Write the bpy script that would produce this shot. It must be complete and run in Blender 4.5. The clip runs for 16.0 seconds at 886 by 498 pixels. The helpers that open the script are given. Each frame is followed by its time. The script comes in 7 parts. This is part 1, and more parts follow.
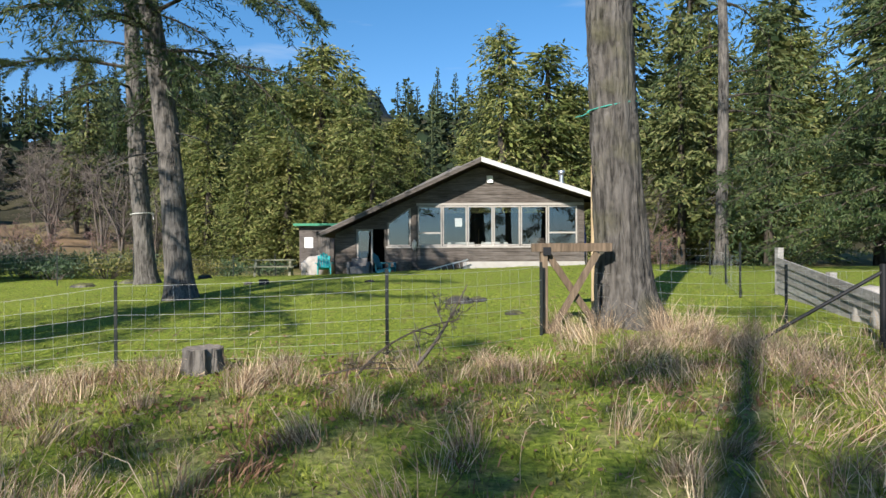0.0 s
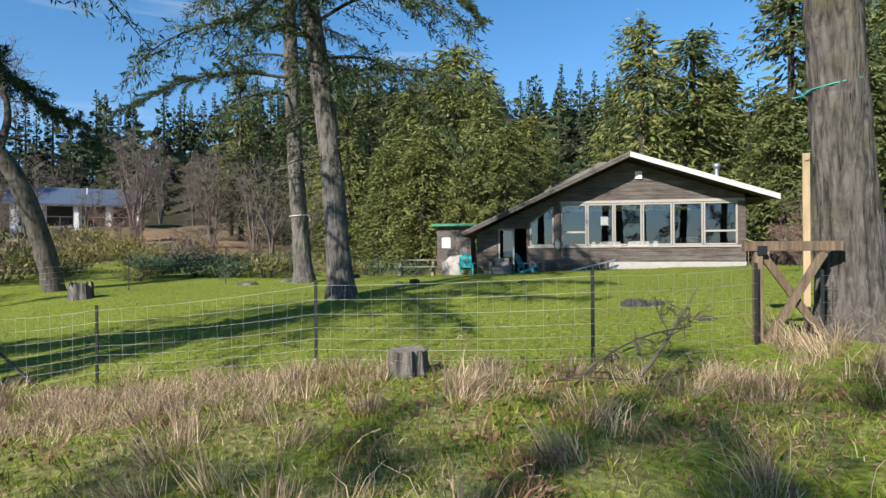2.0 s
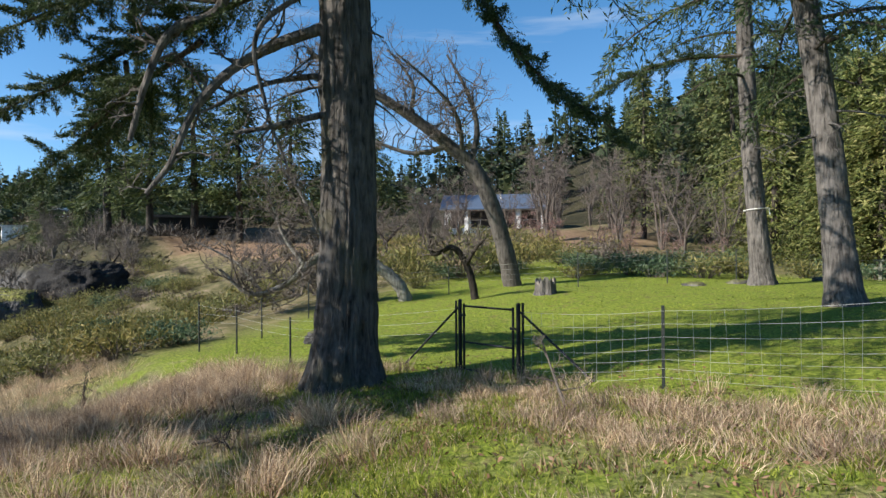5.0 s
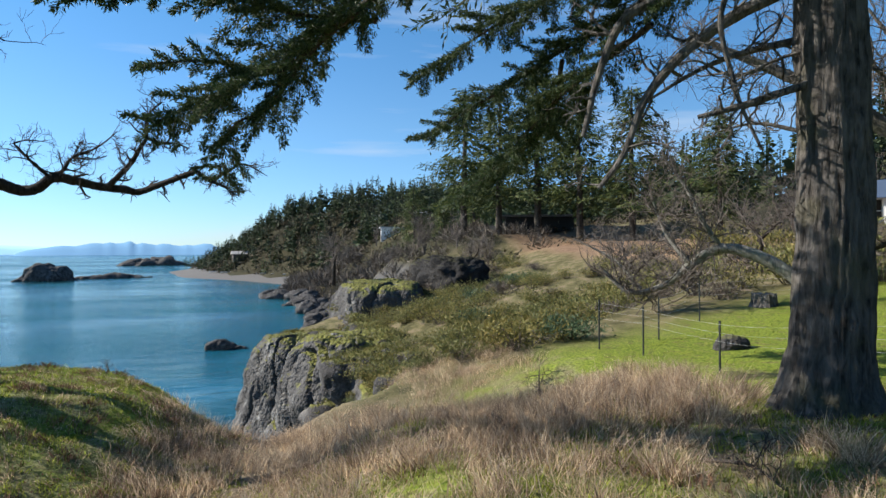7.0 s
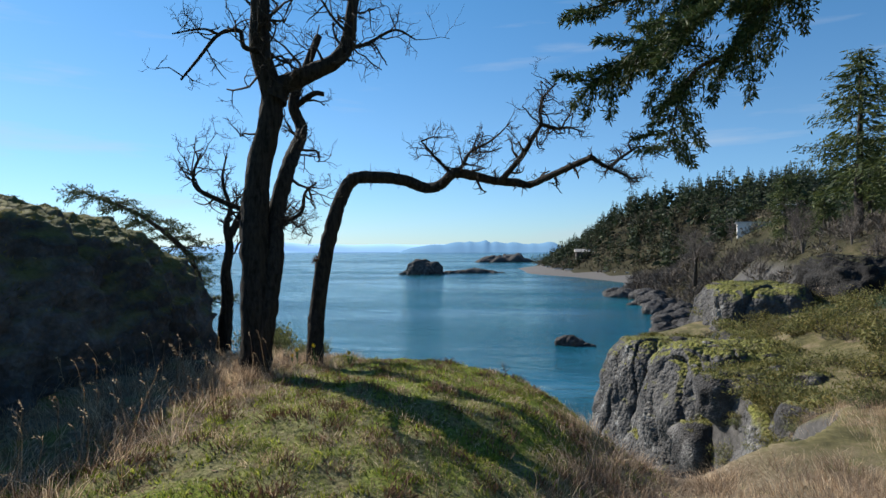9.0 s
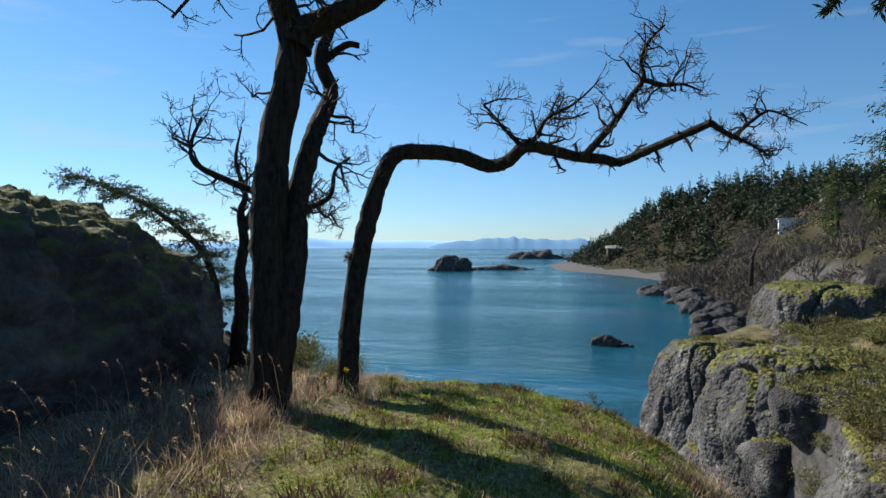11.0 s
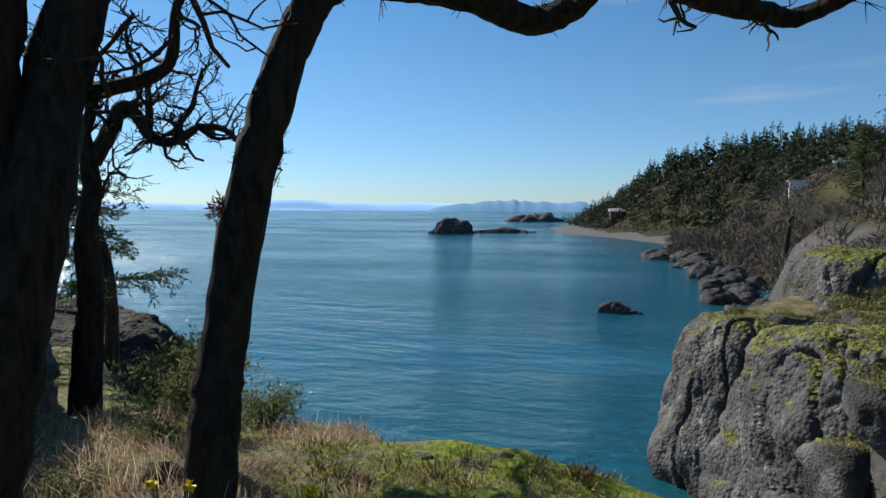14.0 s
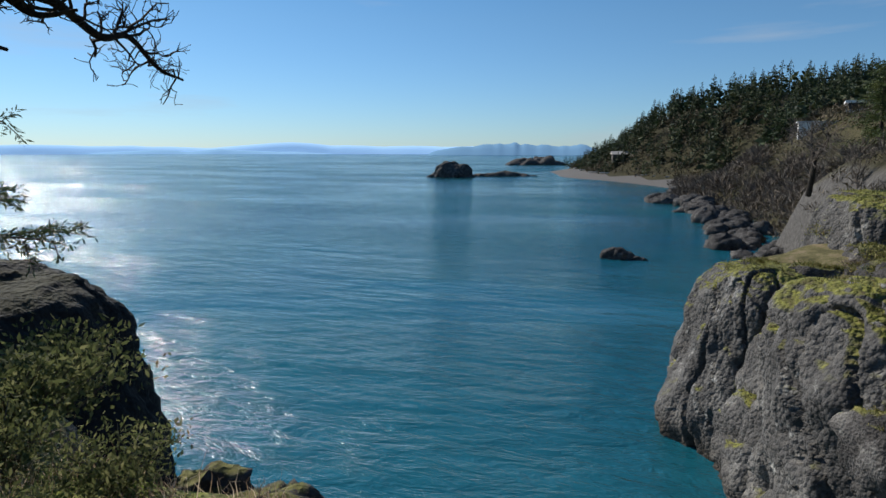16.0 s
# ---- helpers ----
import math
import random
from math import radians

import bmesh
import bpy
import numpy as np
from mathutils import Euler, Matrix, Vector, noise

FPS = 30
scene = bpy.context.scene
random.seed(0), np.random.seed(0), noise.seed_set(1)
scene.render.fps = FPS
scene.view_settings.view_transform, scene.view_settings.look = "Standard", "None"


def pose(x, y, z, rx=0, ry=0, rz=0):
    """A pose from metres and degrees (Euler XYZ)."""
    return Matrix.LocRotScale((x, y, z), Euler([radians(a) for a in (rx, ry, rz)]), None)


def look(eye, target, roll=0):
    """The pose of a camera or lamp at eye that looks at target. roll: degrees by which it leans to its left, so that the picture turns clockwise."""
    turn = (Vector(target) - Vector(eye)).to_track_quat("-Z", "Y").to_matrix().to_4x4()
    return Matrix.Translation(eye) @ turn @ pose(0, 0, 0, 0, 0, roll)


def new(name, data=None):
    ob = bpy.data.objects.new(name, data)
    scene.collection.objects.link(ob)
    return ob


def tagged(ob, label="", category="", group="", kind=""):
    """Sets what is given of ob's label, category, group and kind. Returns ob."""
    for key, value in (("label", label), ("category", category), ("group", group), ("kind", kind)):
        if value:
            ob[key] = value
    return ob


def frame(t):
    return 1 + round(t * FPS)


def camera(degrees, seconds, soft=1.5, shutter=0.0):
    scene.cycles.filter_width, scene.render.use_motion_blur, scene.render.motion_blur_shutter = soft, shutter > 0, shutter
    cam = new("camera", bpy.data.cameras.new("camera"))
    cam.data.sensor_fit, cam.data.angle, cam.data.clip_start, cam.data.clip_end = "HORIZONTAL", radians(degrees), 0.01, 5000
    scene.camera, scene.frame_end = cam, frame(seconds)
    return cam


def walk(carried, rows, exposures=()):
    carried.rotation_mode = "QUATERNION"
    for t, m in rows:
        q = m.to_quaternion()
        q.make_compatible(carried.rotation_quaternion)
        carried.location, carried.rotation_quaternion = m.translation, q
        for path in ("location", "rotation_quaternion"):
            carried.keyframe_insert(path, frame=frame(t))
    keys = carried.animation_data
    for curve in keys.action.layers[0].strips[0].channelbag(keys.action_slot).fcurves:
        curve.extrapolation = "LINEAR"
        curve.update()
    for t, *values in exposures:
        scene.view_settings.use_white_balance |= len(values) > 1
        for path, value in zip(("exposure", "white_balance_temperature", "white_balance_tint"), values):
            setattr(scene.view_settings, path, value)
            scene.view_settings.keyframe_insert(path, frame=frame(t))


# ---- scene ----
cam = camera(71.6, 16.0)
METRES, EYE, TILT, LEAN, TURN = 20.0, 2.2, 0.0, 0.25, 0.0
ROWS = [
    (0.0, 0.0, 0.0, 0.0, 0.0, 0.0, -0.0),
    (0.5, -0.0127, 0.0049, -0.0, 1.65, 0.01, 0.02),
    (1.0, -0.0249, 0.0102, 0.0002, 3.67, 0.03, 0.04),
    (1.5, -0.0375, 0.0145, -0.0002, 6.89, 0.04, 0.08),
    (2.0, -0.0519, 0.0176, -0.0005, 11.12, 0.03, 0.12),
    (2.5, -0.0658, 0.0214, -0.0018, 16.12, 0.07, 0.16),
    (3.0, -0.0875, 0.0254, -0.0019, 21.32, 0.08, 0.17),
    (3.5, -0.116, 0.0269, -0.0023, 26.74, 0.07, 0.22),
    (6.0, -0.2301, -0.0236, -0.0016, 58.92, -0.0, 0.12),
    (6.5, -0.2501, -0.0407, -0.0022, 66.58, -0.03, 0.11),
    (7.0, -0.2684, -0.0583, -0.0027, 74.49, -0.09, 0.15),
    (7.5, -0.2918, -0.0744, -0.003, 82.41, -0.14, 0.19),
    (8.0, -0.3201, -0.0896, -0.0033, 90.76, -0.16, 0.3),
    (8.5, -0.3513, -0.1057, -0.0042, 99.09, -0.16, 0.28),
    (9.0, -0.3825, -0.1229, -0.0046, 105.44, -0.17, 0.26),
    (9.5, -0.4119, -0.1412, -0.0051, 107.87, -0.25, 0.15),
    (12.0, -0.5943, -0.2237, -0.0075, 108.1, -0.9, -0.02),
    (12.5, -0.6393, -0.2372, -0.01, 108.1, -1.53, -0.02),
    (13.0, -0.6842, -0.2494, -0.0117, 108.1, -2.18, -0.08),
    (13.5, -0.7283, -0.2625, -0.0136, 108.09, -3.03, -0.05),
    (14.0, -0.7706, -0.2732, -0.0158, 108.08, -4.0, -0.06),
    (14.5, -0.8101, -0.2827, -0.0185, 108.09, -4.97, -0.08),
    (15.0, -0.848, -0.2921, -0.0204, 108.08, -6.37, -0.01),
    (15.5, -0.8837, -0.301, -0.0222, 108.08, -7.78, 0.02),
    (16.0, -0.9185, -0.3097, -0.0241, 108.06, -9.21, 0.02),
]
walk(cam, [(t, pose(0, 0, EYE, TILT, LEAN, TURN) @ pose(METRES * x, METRES * y, METRES * z, 90 + pitch, roll, yaw)) for t, x, y, z, yaw, pitch, roll in ROWS],
     [(0, 0.88), (3.5, 0.80), (6, 0.90), (8.5, 0.52), (10, 0.42), (13, 0.34), (16, 0.08)])

# ---- world and sun ----
SUN_YAW, SUN_ELEV = 153.0, 33.0
sun_dir = Vector((-math.sin(radians(SUN_YAW)) * math.cos(radians(SUN_ELEV)), math.cos(radians(SUN_YAW)) * math.cos(radians(SUN_ELEV)), math.sin(radians(SUN_ELEV))))
world = bpy.data.worlds.new("sky")
scene.world = world
world.use_nodes = True
wn, wl = world.node_tree.nodes, world.node_tree.links
sky = wn.new("ShaderNodeTexSky")
sky.sky_type = "NISHITA"
sky.sun_disc = False
sky.sun_elevation = radians(SUN_ELEV)
sky.sun_rotation = math.atan2(sun_dir.x, sun_dir.y)
sky.air_density, sky.dust_density, sky.ozone_density = 1.0, 0.08, 4.0
back = wn["Background"]
back.inputs["Strength"].default_value = 0.078
# thin streaks of high cloud
wtc = wn.new("ShaderNodeTexCoord")
wmap = wn.new("ShaderNodeMapping")
wmap.inputs["Scale"].default_value = (1.6, 1.6, 14.0)
wnoise = wn.new("ShaderNodeTexNoise")
wnoise.inputs["Scale"].default_value = 1.7
wnoise.inputs["Detail"].default_value = 6.0
wnoise.inputs["Roughness"].default_value = 0.55
wramp = wn.new("ShaderNodeMapRange")
wramp.inputs["From Min"].default_value, wramp.inputs["From Max"].default_value = 0.57, 0.86
wramp.inputs["To Max"].default_value = 0.55
wmix = wn.new("ShaderNodeMixRGB")
wmix.inputs["Color2"].default_value = (5.6, 6.2, 7.0, 1)
wl.new(wtc.outputs["Generated"], wmap.inputs["Vector"])
wl.new(wmap.outputs["Vector"], wnoise.inputs["Vector"])
wl.new(wnoise.outputs["Fac"], wramp.inputs["Value"])
wl.new(wramp.outputs["Result"], wmix.inputs["Fac"])
wtint = wn.new("ShaderNodeMixRGB")
wtint.blend_type = "MULTIPLY"
wtint.inputs["Fac"].default_value = 1.0
wsep = wn.new("ShaderNodeSeparateXYZ")
wl.new(wtc.outputs["Generated"], wsep.inputs[0])
wgrad = wn.new("ShaderNodeValToRGB")
wgrad.color_ramp.elements[0].color, wgrad.color_ramp.elements[1].color = (0.70, 0.93, 1.26, 1), (0.75, 1.03, 1.19, 1)
wgrad.color_ramp.elements[1].position = 0.2
wgrad.color_ramp.elements.new(0.42).color = (0.58, 1.06, 1.24, 1)
wl.new(wsep.outputs[2], wgrad.inputs["Fac"])
wl.new(wgrad.outputs["Color"], wtint.inputs["Color2"])
wl.new(sky.outputs["Color"], wtint.inputs["Color1"])
wl.new(wtint.outputs["Color"], wmix.inputs["Color1"])
wl.new(wmix.outputs["Color"], back.inputs["Color"])
sun = new("sun", bpy.data.lights.new("sun", "SUN"))
sun.data.energy, sun.data.angle, sun.data.color = 5.0, radians(0.55), (1.0, 0.95, 0.87)
sun.matrix_world = look(sun_dir * 60, (0, 0, 0))


# ---- materials ----
class Mat:
    """A node material: helpers that add nodes and join them."""

    def __init__(self, name, rough=0.8, metal=0.0, spec=0.3):
        self.m = bpy.data.materials.new(name)
        self.m.use_nodes = True
        self.n, self.l = self.m.node_tree.nodes, self.m.node_tree.links
        self.b = self.n["Principled BSDF"]
        self.b.inputs["Roughness"].default_value = rough
        self.b.inputs["Metallic"].default_value = metal
        self.b.inputs["Specular IOR Level"].default_value = spec
        self.co = self.n.new("ShaderNodeTexCoord").outputs["Object"]

    def map(self, sx, sy, sz):
        m = self.n.new("ShaderNodeMapping")
        m.inputs["Scale"].default_value = (sx, sy, sz)
        self.l.new(self.co, m.inputs["Vector"])
        return m.outputs["Vector"]

    def noise(self, scale, detail=4.0, rough=0.55, at=None, dist=0.0):
        t = self.n.new("ShaderNodeTexNoise")
        t.inputs["Scale"].default_value, t.inputs["Detail"].default_value = scale, detail
        t.inputs["Roughness"].default_value, t.inputs["Distortion"].default_value = rough, dist
        self.l.new(at or self.co, t.inputs["Vector"])
        return t.outputs["Fac"]

    def voronoi(self, scale, at=None, feature="F1"):
        t = self.n.new("ShaderNodeTexVoronoi")
        t.feature = feature
        t.inputs["Scale"].default_value = scale
        self.l.new(at or self.co, t.inputs["Vector"])
        return t.outputs["Distance"]

    def ramp(self, fac, *stops):
        r = self.n.new("ShaderNodeValToRGB")
        e = r.color_ramp.elements
        while len(e) < len(stops):
            e.new(0.5)
        for k, (p, c) in zip(e, stops):
            k.position = p
            k.color = (*c, 1) if len(c) == 3 else c
        self.l.new(fac, r.inputs["Fac"])
        return r.outputs["Color"]

    def mix(self, fac, a, b, mode="MIX"):
        x = self.n.new("ShaderNodeMixRGB")
        x.blend_type = mode
        for s, v in (("Fac", fac), ("Color1", a), ("Color2", b)):
            if isinstance(v, (int, float)):
                x.inputs[s].default_value = v if s == "Fac" else (v, v, v, 1)
            elif isinstance(v, tuple):
                x.inputs[s].default_value = (*v, 1)
            else:
                self.l.new(v, x.inputs[s])
        return x.outputs["Color"]

    def math(self, op, a, b=0.0):
        x = self.n.new("ShaderNodeMath")
        x.operation = op
        for i, v in enumerate((a, b)):
            if isinstance(v, (int, float)):
                x.inputs[i].default_value = v
            else:
                self.l.new(v, x.inputs[i])
        return x.outputs[0]

    def span(self, v, a, b, lo=0.0, hi=1.0):
        x = self.n.new("ShaderNodeMapRange")
        for s, w in (("From Min", a), ("From Max", b), ("To Min", lo), ("To Max", hi)):
            x.inputs[s].default_value = w
        self.l.new(v, x.inputs["Value"])
        return x.outputs["Result"]

    def axis(self, i):
        s = self.n.new("ShaderNodeSeparateXYZ")
        self.l.new(self.co, s.inputs[0])
        return s.outputs[i]

    def normal_z(self):
        g = self.n.new("ShaderNodeNewGeometry")
        s = self.n.new("ShaderNodeSeparateXYZ")
        self.l.new(g.outputs["Normal"], s.inputs[0])
        return s.outputs[2]

    def island(self):
        return self.n.new("ShaderNodeNewGeometry").outputs["Random Per Island"]

    def each(self):
        return self.n.new("ShaderNodeObjectInfo").outputs["Random"]

    def color(self, c):
        if isinstance(c, tuple):
            self.b.inputs["Base Color"].default_value = (*c, 1)
        else:
            self.l.new(c, self.b.inputs["Base Color"])
        return self

    def bump(self, h, strength=0.4, depth=0.02):
        x = self.n.new("ShaderNodeBump")
        x.inputs["Strength"].default_value, x.inputs["Distance"].default_value = strength, depth
        self.l.new(h, x.inputs["Height"])
        self.l.new(x.outputs["Normal"], self.b.inputs["Normal"])
        return self

    def rough(self, v):
        self.l.new(v, self.b.inputs["Roughness"])
        return self


def plain(name, c, rough=0.6, metal=0.0, var=0.15, scale=8.0, bump=0.0):
    """Painted or plain surface with a little unevenness."""
    k = Mat(name, rough, metal)
    n = k.noise(scale, 5)
    k.color(k.mix(n, tuple(v * (1 - var) for v in c), tuple(min(1, v * (1 + var)) for v in c)))
    if bump:
        k.bump(k.noise(scale * 6, 4), bump, 0.01)
    return k.m


def leafy(name, dark, light, other=None, trans=0.25, rough=0.55, tone=None, patch=0.0):
    """Foliage: each leaf has its own tone; a little light passes through."""
    k = Mat(name, rough, 0, 0.25)
    c = k.ramp(k.island(), (0.0, dark), (0.65, light), (1.0, other or light))
    if tone:
        c = k.mix(k.math("MULTIPLY", k.each(), 0.75), c, k.mix(1.0, c, tone, "MULTIPLY"))
    if patch:
        c = k.mix(k.span(k.noise(patch, 4, 0.65), 0.38, 0.62), k.mix(1.0, c, (0.62, 0.58, 0.58), "MULTIPLY"), k.mix(1.0, c, (1.5, 1.42, 1.25), "MULTIPLY"))
    k.color(c)
    t = k.n.new("ShaderNodeBsdfTranslucent")
    k.l.new(c, t.inputs["Color"])
    mx = k.n.new("ShaderNodeMixShader")
    mx.inputs[0].default_value = trans
    out = k.n["Material Output"]
    k.l.new(k.b.outputs[0], mx.inputs[1])
    k.l.new(t.outputs[0], mx.inputs[2])
    k.l.new(mx.outputs[0], out.inputs["Surface"])
    return k.m


def bark(name, dark, light, scale=1.0, depth=0.05, moss=None):
    """Furrowed bark: long upright ridges and finer grain."""
    k = Mat(name, 0.9, 0, 0.15)
    at = k.map(9 * scale, 9 * scale, 1.5 * scale)
    a, b = k.noise(1.0, 6, 0.6, at, 0.6), k.noise(4.0 * scale, 5)
    c = k.ramp(a, (0.32, dark), (0.62, light))
    c = k.mix(k.span(b, 0.45, 0.75, 0, 0.5), c, tuple(v * 1.35 for v in light))
    if moss:
        c = k.mix(k.span(k.noise(1.3, 4), 0.52, 0.68, 0, 0.7), c, moss)
    k.color(c)
    k.bump(k.mix(0.3, a, b), 0.9, depth)
    return k.m


def ground_mat():
    """Grass, moss, straw litter and bare earth in patches; rock and heath on the steep parts."""
    k = Mat("ground", 0.95, 0, 0.1)
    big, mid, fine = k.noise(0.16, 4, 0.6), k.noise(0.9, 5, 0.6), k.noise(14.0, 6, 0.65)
    green = k.ramp(fine, (0.30, (0.045, 0.068, 0.011)), (0.5, (0.175, 0.220, 0.028)), (0.70, (0.34, 0.36, 0.064)))
    # the ramp's dark end paints the shaded gaps between straw tussocks
    straw = k.ramp(fine, (0.30, (0.065, 0.047, 0.029)), (0.52, (0.25, 0.195, 0.13)), (0.75, (0.45, 0.37, 0.26)))
    attr = k.n.new("ShaderNodeAttribute")
    attr.attribute_name = "dry"
    dry = k.span(k.math("ADD", attr.outputs["Fac"], k.math("MULTIPLY", k.math("SUBTRACT", mid, 0.5), 1.6)), 0.35, 0.75)
    c = k.mix(dry, green, straw)
    c = k.mix(k.span(mid, 0.56, 0.66, 0, 0.6), c, k.ramp(fine, (0.3, (0.10, 0.13, 0.014)), (0.7, (0.27, 0.30, 0.035))))
    clump = k.noise(3.4, 6, 0.7, None, 0.6)
    c = k.mix(k.span(clump, 0.52, 0.64, 0, 0.6), c, k.ramp(fine, (0.3, (0.075, 0.048, 0.026)), (0.7, (0.24, 0.165, 0.095))))
    c = k.mix(k.span(clump, 0.42, 0.32, 0, 0.4), c, (0.065, 0.085, 0.02))
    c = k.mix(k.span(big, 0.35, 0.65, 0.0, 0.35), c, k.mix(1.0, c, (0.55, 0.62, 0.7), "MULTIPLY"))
    heath = k.ramp(k.noise(1.1, 6, 0.7), (0.3, (0.045, 0.045, 0.020)), (0.5, (0.135, 0.118, 0.055)), (0.7, (0.26, 0.195, 0.13)))
    at2 = k.n.new("ShaderNodeAttribute")
    at2.attribute_name = "heath"
    c = k.mix(at2.outputs["Fac"], c, heath)
    # dark forest floor, with the shade under the woods put into its colour
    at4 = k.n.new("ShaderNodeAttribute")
    at4.attribute_name = "humus_shade"
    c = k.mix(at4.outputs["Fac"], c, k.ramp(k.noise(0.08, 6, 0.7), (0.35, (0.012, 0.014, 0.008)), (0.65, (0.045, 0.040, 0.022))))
    at3 = k.n.new("ShaderNodeAttribute")
    at3.attribute_name = "field"
    c = k.mix(at3.outputs["Fac"], c, k.ramp(k.noise(2.0, 6, 0.7), (0.3, (0.17, 0.105, 0.06)), (0.7, (0.33, 0.215, 0.14))))
    stone = k.ramp(k.noise(1.7, 8, 0.7), (0.3, (0.03, 0.028, 0.026)), (0.7, (0.14, 0.13, 0.12)))
    c = k.mix(k.span(k.normal_z(), 0.72, 0.5), c, stone)
    k.color(c)
    k.bump(k.mix(0.4, fine, clump), 0.9, 0.09)
    return k.m


def rock_mat(name, moss=0.6, lichen=0.4, lo=0.75, hi=0.95, pale=1.0):
    """Pebbly dark conglomerate with pale lichen and moss on its level parts, darker at the tide line."""
    k = Mat(name, 0.92, 0, 0.2)
    a, b = k.noise(0.55, 8, 0.68), k.noise(5.0, 8, 0.7)
    v = k.voronoi(9.0)
    c = k.ramp(a, (0.3, (0.022 * pale, 0.021 * pale, 0.020 * pale)), (0.5, (0.075 * pale, 0.070 * pale, 0.067 * pale)), (0.72, (0.20 * pale, 0.187 * pale, 0.175 * pale)))
    c = k.mix(k.span(b, 0.35, 0.65, 0.0, 0.7), c, k.mix(1.0, c, (0.45, 0.43, 0.42), "MULTIPLY"))
    c = k.mix(k.span(v, 0.0, 0.16, 0.5 * lichen, 0.0), c, (0.42, 0.40, 0.38))
    c = k.mix(k.span(k.noise(0.9, 7, 0.7), 0.55, 0.68, 0, lichen), c, (0.36, 0.345, 0.315))
    up = k.math("ADD", k.normal_z(), k.math("MULTIPLY", k.math("SUBTRACT", k.noise(0.7, 6, 0.65), 0.5), 1.1))
    green = k.ramp(k.noise(3.0, 6, 0.7), (0.3, (0.075, 0.078, 0.018)), (0.5, (0.17, 0.165, 0.04)), (0.75, (0.26, 0.22, 0.10)))
    c = k.mix(k.span(up, lo, hi, 0, moss), c, green)
    k.color(c)
    k.bump(k.mix(0.4, k.mix(0.6, a, b), v), 1.0, 0.16)
    return k.m


MAT_FIR_BARK = bark("fir bark", (0.024, 0.021, 0.019), (0.165, 0.148, 0.132), 1.2, 0.16)
MAT_FIR_BARK_DARK = bark("dark fir bark", (0.014, 0.012, 0.010), (0.085, 0.070, 0.056), 1.1, 0.10)
MAT_FIR_BARK_MID = bark("grey-brown fir bark", (0.016, 0.014, 0.012), (0.132, 0.118, 0.105), 1.3, 0.18, (0.09, 0.085, 0.045))
MAT_OAK_BARK = bark("oak bark", (0.010, 0.008, 0.007), (0.050, 0.041, 0.033), 1.8, 0.08)
MAT_OAK_PALE = bark("pale lichened oak bark", (0.028, 0.024, 0.020), (0.120, 0.106, 0.090), 1.2, 0.05, (0.14, 0.13, 0.08))
MAT_OAK_LICHEN = bark("grey lichened oak bark", (0.055, 0.050, 0.044), (0.25, 0.235, 0.205), 1.2, 0.05, (0.20, 0.20, 0.15))
MAT_TWIG = plain("twig", (0.115, 0.094, 0.078), 0.9, 0, 0.4, 3)
MAT_TWIG_DARK = plain("dark twig", (0.05, 0.04, 0.032), 0.9, 0, 0.4, 3)
MAT_NEEDLE = leafy("fir needles", (0.020, 0.040, 0.016), (0.060, 0.090, 0.030), (0.12, 0.14, 0.055), 0.2)
MAT_CEDAR = leafy("cedar sprays", (0.035, 0.050, 0.012), (0.20, 0.22, 0.060), (0.33, 0.29, 0.11), 0.25, 0.6, (0.66, 0.76, 0.75))
MAT_CONIFER = leafy("far fir sprays", (0.020, 0.034, 0.011), (0.115, 0.135, 0.040), (0.21, 0.195, 0.075), 0.2, 0.6, (0.7, 0.8, 0.9))
MAT_WOODS = leafy("distant woods", (0.014, 0.026, 0.014), (0.038, 0.058, 0.026), (0.075, 0.088, 0.036), 0.1, 0.7, None, 0.12)
MAT_PINE = leafy("dark pine sprays", (0.018, 0.032, 0.011), (0.080, 0.105, 0.030), (0.150, 0.160, 0.052), 0.25, 0.6, (0.8, 0.85, 0.9))
MAT_GROUND = ground_mat()
MAT_ROCK = rock_mat("mossy sea rock", 0.9, 0.45)
# copy for rock in shade: darkened in colour by leaving out pale lichen
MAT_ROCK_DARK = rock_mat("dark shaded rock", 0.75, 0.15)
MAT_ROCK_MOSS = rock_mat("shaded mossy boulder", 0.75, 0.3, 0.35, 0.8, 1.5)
# crag copy: shade is put into its near-black colour
MAT_CRAG = rock_mat("crag with shade in its colour", 0.15, 0.0, 0.8, 1.0, 0.35)
MAT_ROCK_WET = rock_mat("dark tidal rock", 0.0, 0.2)


